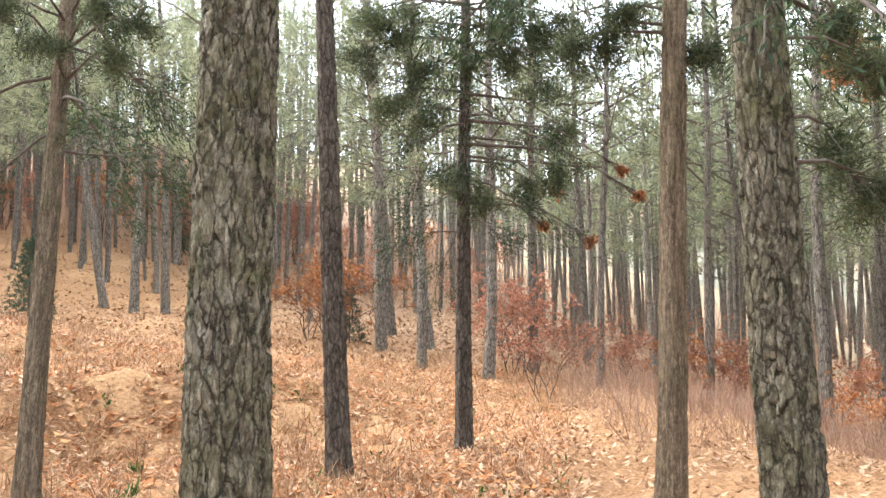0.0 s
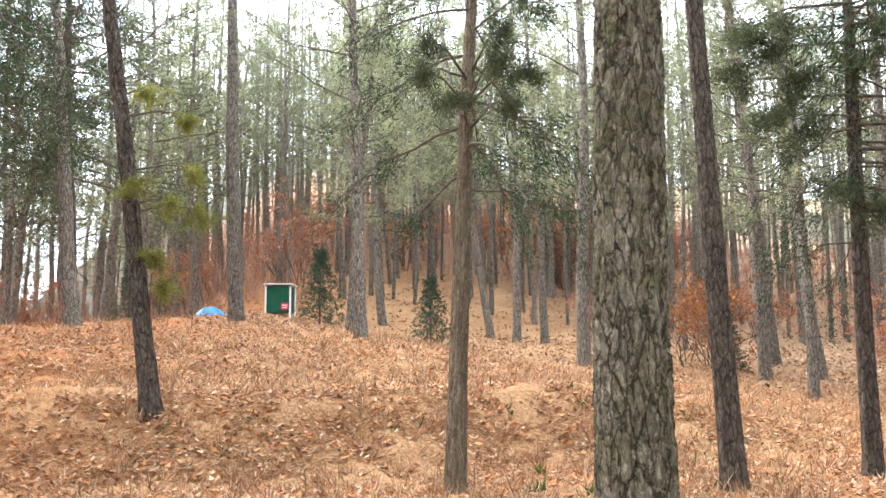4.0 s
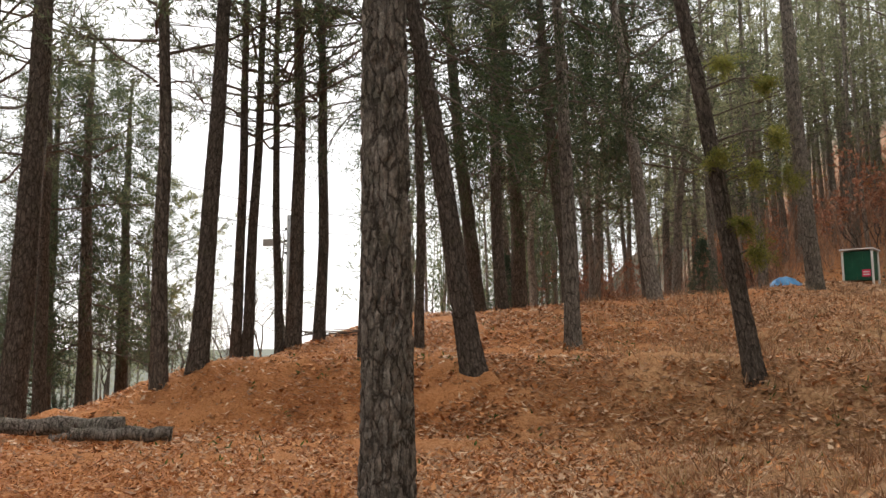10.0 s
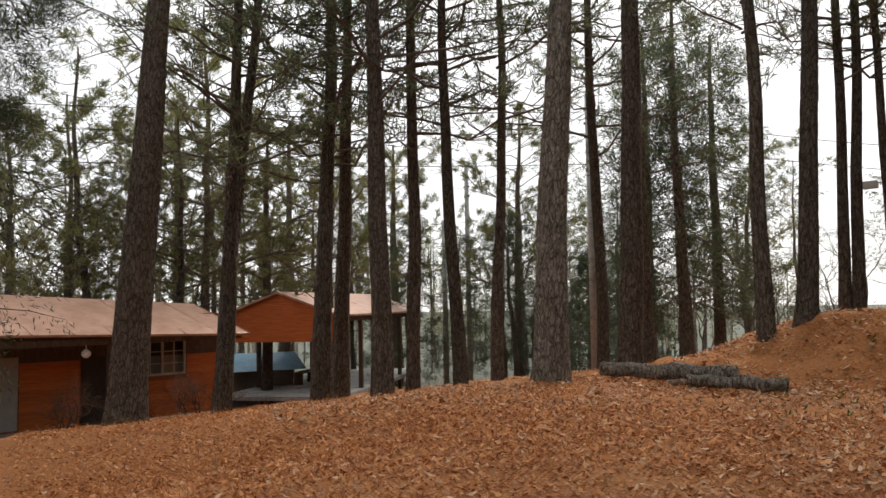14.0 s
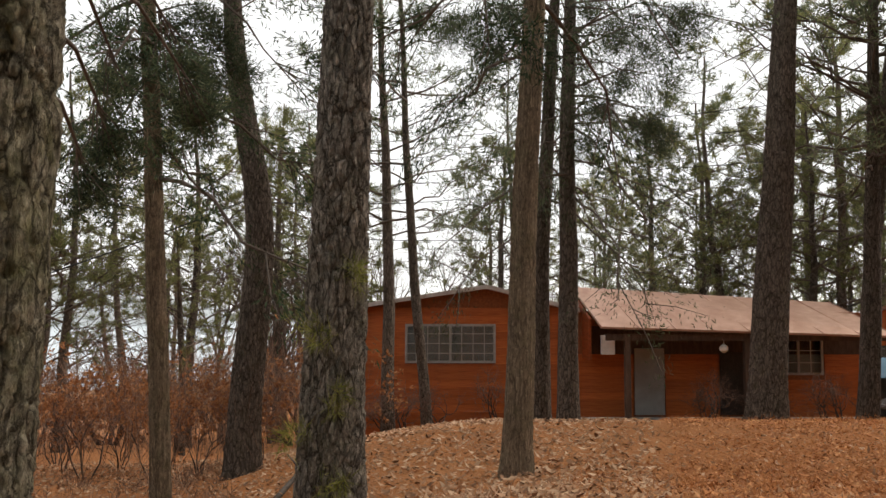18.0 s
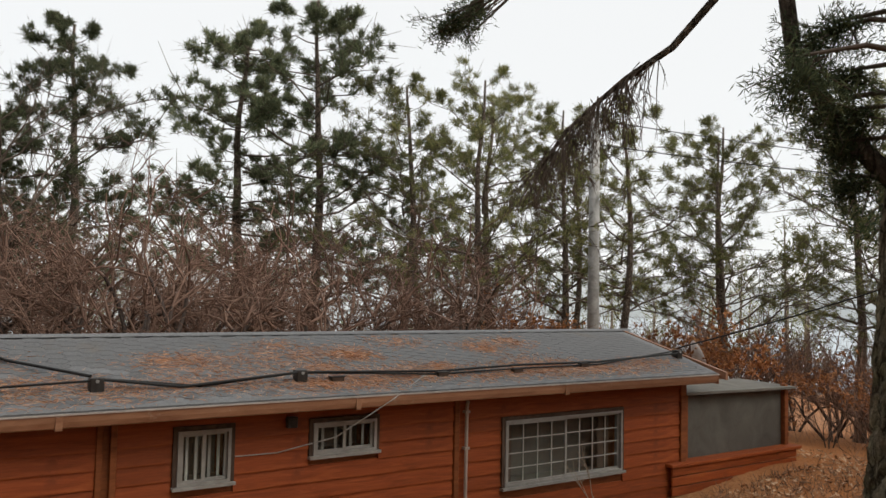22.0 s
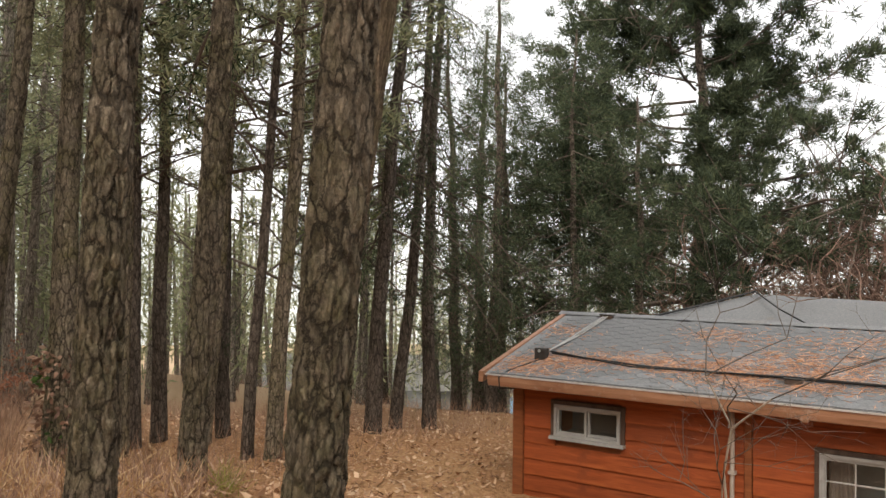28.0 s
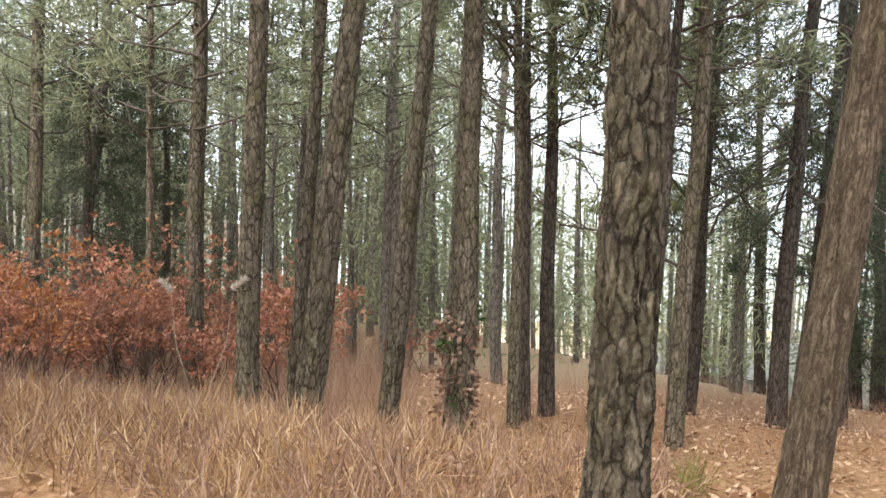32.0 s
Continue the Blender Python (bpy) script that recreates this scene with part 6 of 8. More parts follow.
bough(9.74, 2.83, 4.26, 0.3, NEEDLE_DULL, 9.9, 3.39)
bough(9.87, 3.47, 3.07, 0.3, NEEDLE_DULL, 9.9, 3.39)
bough(9.68, 3.96, 3.10, 0.3, NEEDLE_DULL, 9.9, 3.39)
bough(9.62, 2.99, 4.47, 0.3, NEEDLE_DULL, 9.9, 3.39)
bough(9.88, 2.67, 3.92, 0.3, NEEDLE_DULL, 9.9, 3.39)
bough(12.96, -2.69, 5.67, 0.4, NEEDLE_DULL, 15.29, -1.94)
bough(12.94, -3.20, 5.31, 0.4, NEEDLE_DULL, 15.29, -1.94)
bough(13.16, -2.29, 5.38, 0.4, NEEDLE_DULL, 15.29, -1.94)
bough(13.34, -2.94, 4.18, 0.4, NEEDLE_DULL, 15.29, -1.94)
bough(13.48, -2.17, 4.39, 0.4, NEEDLE_DULL, 15.29, -1.94)
bough(12.75, -3.49, 5.60, 0.4, NEEDLE_DULL, 15.29, -1.94)
bough(13.15, -3.16, 4.67, 0.4, NEEDLE_DULL, 15.29, -1.94)
bough(15.08, 0.32, 6.22, 0.35, NEEDLE_DULL, 16.35, -1.59)
bough(15.00, -0.18, 6.40, 0.35, NEEDLE_DULL, 16.35, -1.59)
bough(15.14, -0.60, 5.94, 0.35, NEEDLE_DULL, 16.35, -1.59)
bough(14.95, -0.89, 6.39, 0.35, NEEDLE_DULL, 16.35, -1.59)
bough(14.99, -1.49, 6.10, 0.35, NEEDLE_DULL, 16.35, -1.59)
bough(3.56, 2.53, 2.14, 0.13, NEEDLE_DULL, 4.05, 2.26)
bough(2.96, 4.00, 2.59, 0.1, NEEDLE_DULL, 4.05, 2.26)
bough(3.02, 3.93, 2.65, 0.1, NEEDLE_DULL, 4.05, 2.26)
bough(-1.66, -9.41, 3.24, 0.15, NEEDLE_YELLOW, -1.56, -9.56)
bough(-1.98, -9.34, 3.12, 0.15, NEEDLE_YELLOW, -1.56, -9.56)
bough(-1.5, -9.45, 2.59, 0.15, NEEDLE_YELLOW, -1.56, -9.56)
bough(-1.81, -9.38, 4.26, 0.15, NEEDLE_YELLOW, -1.56, -9.56)
bough(-1.35, -9.48, 4.56, 0.15, NEEDLE_YELLOW, -1.56, -9.56)
bough(-1.64, -9.42, 2.26, 0.15, NEEDLE_YELLOW, -1.56, -9.56)
bough(-1.2, -9.4, 3.4, 0.15, NEEDLE_YELLOW, -1.56, -9.56)
bough(-1.9, -9.3, 3.6, 0.15, NEEDLE_YELLOW, -1.56, -9.56)
tuft(6.5, 1.26, 1.03, 0.2, 6.72, 1.19)
tuft(6.53, 1.08, 0.59, 0.2, 6.72, 1.19)
tuft(6.52, 1.14, 0.03, 0.2, 6.72, 1.19)
tuft(6.53, 1.01, 1.43, 0.2, 6.72, 1.19)
tuft(6.48, 1.41, 0.33, 0.2, 6.72, 1.19)

# ---------------------------------------------------------------- woods all round
TAKEN = [(o.location.x, o.location.y) for o in scene.objects if o.parent is None and o.name.split(".")[0].endswith("_tree")]
FOREST = {}


def forest_tree(x, y, style, h, r, lx, ly, bk, k, far_away=True):
    """A tree of the woods: a few trunks and crowns are shared by many trees."""
    key = (style, bk.name, k % 3)
    if key not in FOREST:
        FOREST[key] = trunk_mesh(0.15, 12.0, 900 + k % 3 + len(style), 8, 0, 0.1).data("trunk", bk, True)
    ob = tree_at(x, y, lx, ly, {"cypress": "cypress_tree", "dense": "cypress_tree", "bare": "bare_tree"}.get(style, "pine_tree"),
                 {"pale": "slender pine in the woods with a sparse green crown", "pine": "tall pine with dark trunk and needle crown", "cypress": "dark evergreen with drooping foliage", "dense": "dense dark evergreen hung with foliage", "broad": "spreading pine with broad layered crown", "full": "large dark pine with dense layered crown", "layered": "large dark pine with wide layered boughs"}[style], "tree", "forest trees")
    s = h / 12.0
    t = part("trunk", FOREST[key], None, ob)
    t.scale = (r / 0.15, r / 0.15, s)
    lm, fm = crown_for(style, k % 3, 12.0, far_away)
    for nm, me in (("branchwork", lm), ("foliage", fm)):
        c = part(nm, me, None, ob)
        c.matrix_basis = pose(0, 0, 0, 0, 0, (k * 131) % 360) @ Matrix.Diagonal((s, s, s, 1))
    return ob


def wood(seed, count, area, style, h, r, bk, gap=1.6, test=None, lean=0.03):
    rng = random.Random(seed)
    made = tries = 0
    while made < count and tries < count * 40:
        tries += 1
        x, y = rng.uniform(area[0], area[1]), rng.uniform(area[2], area[3])
        if test and not test(x, y):
            continue
        if any((x - a) ** 2 + (y - b) ** 2 < gap * gap for a, b in TAKEN):
            continue
        TAKEN.append((x, y))
        made += 1
        st = style if isinstance(style, str) else rng.choice(style)
        forest_tree(x, y, st, rng.uniform(*h), rng.uniform(*r), rng.gauss(0, lean), rng.gauss(0, lean), bk, rng.randrange(999))


def far_from_eye(x, y, d):
    return (x - 0.5) ** 2 + (y - 0.3) ** 2 > d * d


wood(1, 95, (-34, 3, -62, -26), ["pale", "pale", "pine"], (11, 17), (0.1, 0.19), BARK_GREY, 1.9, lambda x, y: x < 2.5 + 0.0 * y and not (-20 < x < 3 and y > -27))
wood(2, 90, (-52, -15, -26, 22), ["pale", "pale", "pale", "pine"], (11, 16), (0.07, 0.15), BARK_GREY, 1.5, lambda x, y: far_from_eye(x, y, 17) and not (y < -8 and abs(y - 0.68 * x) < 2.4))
wood(3, 9, (-24, -9, 14, 34), ["cypress", "pale", "pine"], (10, 14), (0.1, 0.18), BARK_DARK, 2.0, lambda x, y: not (-8 < x < 3 and y < 20))
wood(4, 26, (26, 46, -26, 16), ["broad", "pine", "pine"], (8, 13), (0.1, 0.2), BARK_DARK, 2.6, lambda x, y: not (22 < x < 34 and -27 < y < -11))
wood(5, 12, (12, 36, -48, -26), ["cypress", "broad", "pine"], (8, 13), (0.12, 0.2), BARK_DARK, 2.5, lambda x, y: x > 14)
for x, y, h, st, r in ((25.7, -12.3, 13.5, "broad", 0.18), (27.0, -22.3, 7.5, "dense", 0.13), (25.4, -23.8, 6.6, "dense", 0.12), (23.9, -25.3, 7.2, "dense", 0.13), (30.5, -21.8, 8.0, "dense", 0.14), (26.6, -27.6, 8.2, "dense", 0.14), (1.6, 27.8, 11.0, "full", 0.2), (4.9, 27.0, 11.6, "full", 0.2), (3.2, 29.0, 9.6, "full", 0.16), (10.6, 27.6, 13.4, "full", 0.24), (12.7, 26.4, 14.5, "full", 0.24), (15.3, 24.5, 11.5, "broad", 0.2), (17.6, 22.5, 10.5, "broad", 0.17), (20.0, 21.0, 9.0, "broad", 0.15), (13.2, 17.2, 8.5, "broad", 0.13), (16.2, 15.2, 8.0, "broad", 0.13), (18.6, 14.0, 7.5, "broad", 0.12), (17.2, 18.5, 9.0, "broad", 0.14), (26.5, -6.5, 9.5, "broad", 0.15), (27.0, -2.0, 9.0, "broad", 0.15), (26.0, -11.5, 10.0, "broad", 0.16), (29.0, -9.0, 11.0, "broad", 0.17), (20.5, 6.5, 6.0, "broad", 0.12), (19.0, 9.5, 6.5, "broad", 0.12),
                        (21.5, 16.0, 9.0, "broad", 0.14), (23.5, 13.0, 10.0, "broad", 0.16), (22.0, 10.0, 10.0, "broad", 0.15), (24.5, 7.5, 10.5, "broad", 0.16), (-6.6, 23.9, 13.5, "layered", 0.28), (-8.9, 20.8, 9.0, "dense", 0.17), (-10.4, 19.6, 9.5, "dense", 0.16), (-8.0, 18.8, 9.5, "dense", 0.13), (-7.2, 21.0, 8.5, "dense", 0.15), (-17.2, 3.5, 6.5, "dense", 0.12), (-18.5, 5.0, 7.0, "dense", 0.12), (-12.6, 14.6, 10.0, "broad", 0.13), (-12.5, 22.0, 12.0, "cypress", 0.2), (-10.0, 18.5, 11.0, "cypress", 0.17), (27.5, 4.5, 10.5, "broad", 0.17), (-2.0, 30.0, 9.0, "pine", 0.15), (17.0, 26.0, 9.0, "broad", 0.15)):
    TAKEN.append((x, y))
    forest_tree(x, y, st, h, r, 0.01, 0.01, BARK_DARK, int(abs(x * 7 + y)), False)


# ---------------------------------------------------------------- bare shrubs and small trees
def branching(seed, H, stems, levels, spread, r0, fork=0.62, ratio=0.74, sides=4):
    """A leafless bush or tree that forks again and again; returns its mesh and the tips."""
    rng = random.Random(seed)
    m, tips, stem_ = Mesh(), [], []

    def grow(p, d, ln, r, lv):
        mid = p + d * ln * 0.5 + Vector((rng.gauss(0, 1), rng.gauss(0, 1), rng.gauss(0, 0.4))) * ln * 0.07
        q = p + d * ln
        sd = sides if lv > 3 else 3
        if lv > levels - 2:
            stem_[-1].tube([p, mid, q], [r, r * 0.85, r * 0.7], 6, False)
        elif lv > 2:
            m.tube([p, mid, q], [r, r * 0.85, r * 0.7], sd, False)
        elif lv > 0:
            m.tube([p, q], [r, r * 0.7], 3, False)
        else:
            side = d.orthogonal().normalized() * r * 1.3
            m.add([tuple(p - side), tuple(p + side), tuple(q)], [(0, 1, 2)])
        if lv == 0:
            tips.append((q, d))
            return
        for k in range(2 if rng.random() < 0.55 else 3):
            nd = (d + Vector((rng.gauss(0, fork), rng.gauss(0, fork), rng.gauss(0.1, fork * 0.6)))).normalized()
            grow(q if k < 2 else mid, nd, ln * ratio * rng.uniform(0.7, 1.2), r * 0.64, lv - 1)

    first = H * (1 - ratio) / (1 - ratio ** (levels + 1)) * 1.25
    for s in range(stems):
        stem_.append(Mesh())
        a = math.tau * (s + rng.random()) / stems
        d = Vector((math.cos(a) * spread, math.sin(a) * spread, 1)).normalized()
        grow(Vector((math.cos(a) * 0.05, math.sin(a) * 0.05, -0.15)), d, first * rng.uniform(0.8, 1.2), r0, levels)
    return m, tips, stem_


def crooked(seed, H, R, stems, r0, levels=6):
    """A leafless plum-like bush: crooked limbs that fork into a wide rounded crown of fine twigs."""
    rng = random.Random(seed)
    m, stem_ = Mesh(), []

    def grow(p, d, ln, r, lv, out):
        pts, q = [p], p
        for i in range(3 if lv > 2 else 2):
            d = (d + Vector((rng.gauss(0, 0.24), rng.gauss(0, 0.24), rng.gauss(0.03, 0.18)))).normalized()
            q = q + d * ln / (3 if lv > 2 else 2)
            pts.append(q)
        h = max(0.0, 1 - (math.hypot(q.x, q.y) / R) ** 2)
        if q.z > H * (0.45 + 0.55 * math.sqrt(h)) * rng.uniform(0.93, 1.1):
            return
        if lv > 0:
            out.tube(pts, [r * (1 - 0.3 * i / (len(pts) - 1)) for i in range(len(pts))], 6 if lv > 4 else 4 if lv > 2 else 3, False)
        else:
            side = d.orthogonal().normalized() * r * 1.2
            out.add([tuple(p - side), tuple(p + side), tuple(q)], [(0, 1, 2)])
            return
        for k in range(2 if rng.random() < 0.45 else 3):
            f = 0.55 if lv > 3 else 0.75
            nd = (d + Vector((rng.gauss(0, f), rng.gauss(0, f), rng.gauss(0.06, f * 0.55)))).normalized()
            grow(pts[-1] if k < 2 else pts[1], nd, ln * 0.76 * rng.uniform(0.75, 1.2), r * 0.65, lv - 1, out if lv - 1 > levels - 2 else m)

    for s in range(stems):
        stem_.append(Mesh())
        a = math.tau * (s + 0.6 * rng.random()) / stems
        d = Vector((math.cos(a) * 0.6, math.sin(a) * 0.6, 1)).normalized()
        grow(Vector((math.cos(a) * 0.08, math.sin(a) * 0.08, -0.2)), d, H * 0.3 * rng.uniform(0.8, 1.15), r0, levels, stem_[-1])
    return m, stem_


SHRUBS = {}


def shrub_data(style, k):
    key = (style, k)
    if key not in SHRUBS:
        sd = 300 + 17 * k + len(style)
        rng = np.random.default_rng(sd)
        if style == "bare":
            m, st = crooked(sd, 5.2, 3.1, 4, 0.065, 6)
            SHRUBS[key] = [("twig_crown", m.data("twig_crown", BARK_RED_TWIG, True))] + [("stem", q.data("stem", BARK_RED_STEM, True)) for q in st]
        elif style == "tall_bare":
            m, tips, st = branching(sd, 8.0, 1, 7, 0.05, 0.09, 0.4, 0.76)
            SHRUBS[key] = [("twig_crown", m.data("twig_crown", BARK_TWIG, True)), ("trunk", st[0].data("trunk", BARK_TWIG, True))]
        elif style in ("red", "orange"):
            m, tips, st = branching(sd, 2.6, 4, 5, 0.35, 0.02, 0.5)
            v, f = blade_cloud(rng, [t[0] for t in tips], [t[1] for t in tips], 5, 0.11, 0.05, 0.9)
            SHRUBS[key] = [("twig_crown", m.data("twig_crown", BARK_RED_TWIG, True))] + [("stem", q.data("stem", BARK_RED_STEM, True)) for q in st] + [("dry_foliage", cloud_data("dry_leaves", v, f, LEAF_RED if style == "red" else LEAF_ORANGE))]
    return SHRUBS[key]


SHRUB_TEXT = {"bare": ("shrub", "leafless reddish-brown shrub with many fine twigs", "shrub"), "tall_bare": ("bare_tree", "leafless grey tree with fine upright twigs", "tree"),
              "red": ("shrub", "shrub still holding dry reddish leaves", "shrub"), "orange": ("shrub", "shrub still holding dry orange leaves", "shrub")}


def shrub(x, y, style, s, k):
    name, label, cat = SHRUB_TEXT[style]
    ob = new(name)
    ob.matrix_basis = pose(x, y, gz(x, y) - 0.02, 0, 0, (k * 53) % 360) @ Matrix.Diagonal((s, s, s, 1))
    tagged(ob, label, cat, "shrubs and bare trees")
    for nm, me in shrub_data(style, k % 4):
        part(nm, me, None, ob)
    return ob


def thicket(seed, count, area, styles, size, test=None):
    rng = random.Random(seed)
    made = tries = 0
    while made < count and tries < count * 30:
        tries += 1
        x, y = rng.uniform(area[0], area[1]), rng.uniform(area[2], area[3])
        if test and not test(x, y):
            continue
        made += 1
        shrub(x, y, rng.choice(styles), rng.uniform(*size), rng.randrange(400))


def on_track(x, y):
    """The leaf-covered track that climbs away between the trees."""
    return abs((y - 0.68 * x) * 0.83) < 1.6 and x < -4


def off_clearing(x, y):
    """Clear of the open leaf-covered floor on the upper slope."""
    return (np.hypot(x, y) > 42) | (x > 0.4 * y)


for k, (x, y, s_) in enumerate(((-1.2, 20.5, 0.95), (0.9, 16.2, 0.9), (2.6, 18.5, 1.0), (4.1, 15.4, 0.88), (5.6, 18.3, 1.02), (7.3, 15.8, 0.95), (9.0, 17.8, 1.0), (10.6, 15.6, 0.85), (12.0, 18.0, 0.95), (6.4, 21.0, 1.1), (3.6, 21.5, 1.1), (9.6, 21.0, 1.1), (1.0, 22.5, 1.1), (12.6, 21.0, 1.0), (-3.4, 21.5, 1.0))):
    shrub(x, y, "bare", s_ * 1.18, k * 3 + 1)
thicket(11, 24, (-3.5, 26, 19, 27), ["bare"], (0.7, 1.1), lambda x, y: not (-6.5 < x < 2.2 and y < 20) and not (x > 13 and y < 17))
thicket(22, 22, (13.5, 25, 10.5, 21), ["bare", "bare", "orange"], (0.55, 1.0), lambda x, y: not (x < 14.5 and y < 12.5))
thicket(12, 16, (-4, 26, 24, 40), ["tall_bare", "bare"], (0.9, 1.3))
thicket(13, 110, (-50, 2, -60, -29), ["red", "red", "orange"], (0.7, 1.3), lambda x, y: bool(off_clearing(x, y)))
thicket(14, 70, (-32, -10.5, -9, 9), ["red", "red", "orange"], (0.35, 0.75), lambda x, y: not on_track(x, y))
thicket(23, 16, (-15.5, -10.8, 0.8, 5.2), ["red", "red", "orange"], (0.45, 0.75))
thicket(15, 7, (-21, -15, -17, -11), ["red", "orange"], (0.55, 1.0), lambda x, y: not on_track(x, y))
thicket(16, 14, (14, 18.5, 2.5, 8), ["orange"], (0.45, 0.75))
thicket(17, 12, (26, 40, -14, 12), ["tall_bare"], (0.9, 1.2))
thicket(18, 18, (24.5, 30, -10, 12), ["orange", "bare"], (0.8, 1.3))
thicket(19, 10, (14, 40, -50, -30), ["tall_bare"], (0.5, 0.9))
thicket(20, 6, (19.2, 20.4, -1.5, 3.0), ["bare"], (0.22, 0.3))
thicket(21, 8, (19.0, 20.0, -9.8, -4), ["bare"], (0.2, 0.3))

# a bare sapling before the cabin
sap = thing("sapling", "thin pale leafless sapling before the plank wall", "tree", (-1.33, 7.55, gz(-1.33, 7.55)))
m, tips, st = branching(77, 3.2, 1, 6, 0.04, 0.016, 0.75, 0.74)
part("twig_crown", m, BARK_TWIG, sap, smooth=True)
part("stem", st[0], BARK_PALE, sap, smooth=True)
sap2 = thing("sapling", "thin pale leafless sapling beside the cabin", "tree", (8.0, 7.9, gz(8.0, 7.9)))
m, tips, st = branching(79, 1.3, 1, 4, 0.1, 0.012, 0.5, 0.74)
part("twig_crown", m, BARK_PALE, sap2, smooth=True)
part("stem", st[0], BARK_PALE, sap2, smooth=True)

# small spruces on the hill
for x, y, h in ((-8.6, -21.5, 2.3), (-12.6, -22.0, 2.3), (-3.3, -21.0, 1.5), (1.9, -24.0, 2.2), (-17.5, -14.5, 1.6), (17.5, -24.5, 5.5), (20.5, -26.0, 5.0), (23.5, -27.0, 4.5)):
    sp = tree_at(x, y, 0, 0, "spruce_tree", "small dense young spruce with grey-green needles", "tree", "young spruces")
    s = h / 4.0
    lm, fm = crown_for("spruce", 0, 4.0)
    tr = part("trunk", trunk_mesh(0.05 * s, h, 5, 8, 0, 0.0), BARK_TWIG, sp)
    for nm, me in (("branchwork", lm), ("foliage", fm)):
        c = part(nm, me, None, sp)
        c.scale = (s, s, s)

# logs and a brush pile by the mound
log(7.0, -9.35, 2.0, 0.11, 2, "fallen grey log lying on the needles", 0.0, 1.5, ())
log(5.8, -8.95, 1.25, 0.08, 3, "short fallen log lying on the needles", 0.0, 1.5, ())
log(6.4, -9.2, 0.8, 0.05, 25, "thin cut branch lying on the needles", 0.0, 1.2, (5,))
pile = thing("brush_pile", "heap of dead branches on top of the mound", "brush pile", (4.9, -15.3, gz(4.9, -15.3)))
rp = random.Random(4)
for k in range(16):
    m = Mesh()
    a = rp.uniform(0, 3.14)
    c = Vector((rp.uniform(-0.8, 0.8), rp.uniform(-0.3, 0.3), rp.uniform(0.05, 0.25)))
    d = Vector((math.cos(a), math.sin(a) * 0.5, rp.uniform(-0.15, 0.2))) * rp.uniform(0.4, 0.8)
    m.tube([c - d, c + Vector((0, 0, 0.05)), c + d], [0.03, 0.025, 0.012], 5)
    part("stick", m, BARK_TWIG, pile)
pile.scale = (0.8, 0.8, 0.5)
orange_bank = thing("timber_stack", "low stack of orange boards behind the mound", "boards", (7.4, -16.3, gz(7.4, -16.3)), 20)
for k in range(3):
    m = Mesh()
    m.box(-0.6, -0.25, 0.1 + 0.12 * k, 0.6, 0.25, 0.2 + 0.12 * k)
    part("board", m, WOOD, orange_bank)
branch = thing("fallen_branch", "dead branch lying on the slope", "branch", (11.6, 2.2, gz(11.6, 2.2)))
m = Mesh()
m.tube([(-1.2, 0.2, -0.05), (-0.4, 0.05, 0.1), (0.3, 0, 0.14), (1.0, -0.1, 0.3)], [0.04, 0.035, 0.03, 0.015], 7)
m.tube([(0.3, 0, 0.14), (0.6, 0.25, 0.3)], [0.02, 0.008], 5)
part("stem", m, BARK_TWIG, branch, smooth=True)

# poles and overhead wires
power_pole(14.5, 14.5, 7.2, 0.16, gz(14.5, 14.5), bars=False)
power_pole(16.5, -20.8, 8.9, 0.15, gz(16.5, -20.8))
power_pole(28.0, -26.7, 10.3, 0.14, gz(28.0, -26.7))
power_pole(27.3, -24.5, 7.3, 0.14, gz(27.3, -24.5))
power_pole(10.0, -28.5, 6.5, 0.12, gz(10.0, -28.5), lamp_arm=True)
for k, z in enumerate((7.3, 6.6, 5.6)):
    cable("overhead_wire", [(16.5, -20.8, z), (31, -1.0, z + 0.4), (33, 14, z)], 0.012, "thin overhead power wire", sag=0.01)
for z in (7.7, 6.9):
    cable("overhead_wire", [(16.5, -20.8, z - 0.4), (28.0, -26.7, z)], 0.012, "thin overhead power wire", sag=0.012)
    cable("overhead_wire", [(16.5, -20.8, z - 0.3), (10.0, -28.5, z - 1.6), (-10, -60, 9)], 0.012, "thin overhead power wire", sag=0.012)
cable("overhead_wire", [(11.2, 9.3, 0.45), (16.0, 4.0, 3.2), (26.0, -3.0, 5.0)], 0.012, "black service wire slung from the cabin roof", sag=0.02)
cable("overhead_wire", [(14.5, 14.5, 4.9), (24.0, 4.0, 3.2), (26.0, -4.0, 3.4)], 0.012, "thin black overhead wire", sag=0.012)
cable("overhead_wire", [(14.5, 14.5, 5.5), (34.0, 12.0, 6.0)], 0.012, "thin black overhead wire", sag=0.01)

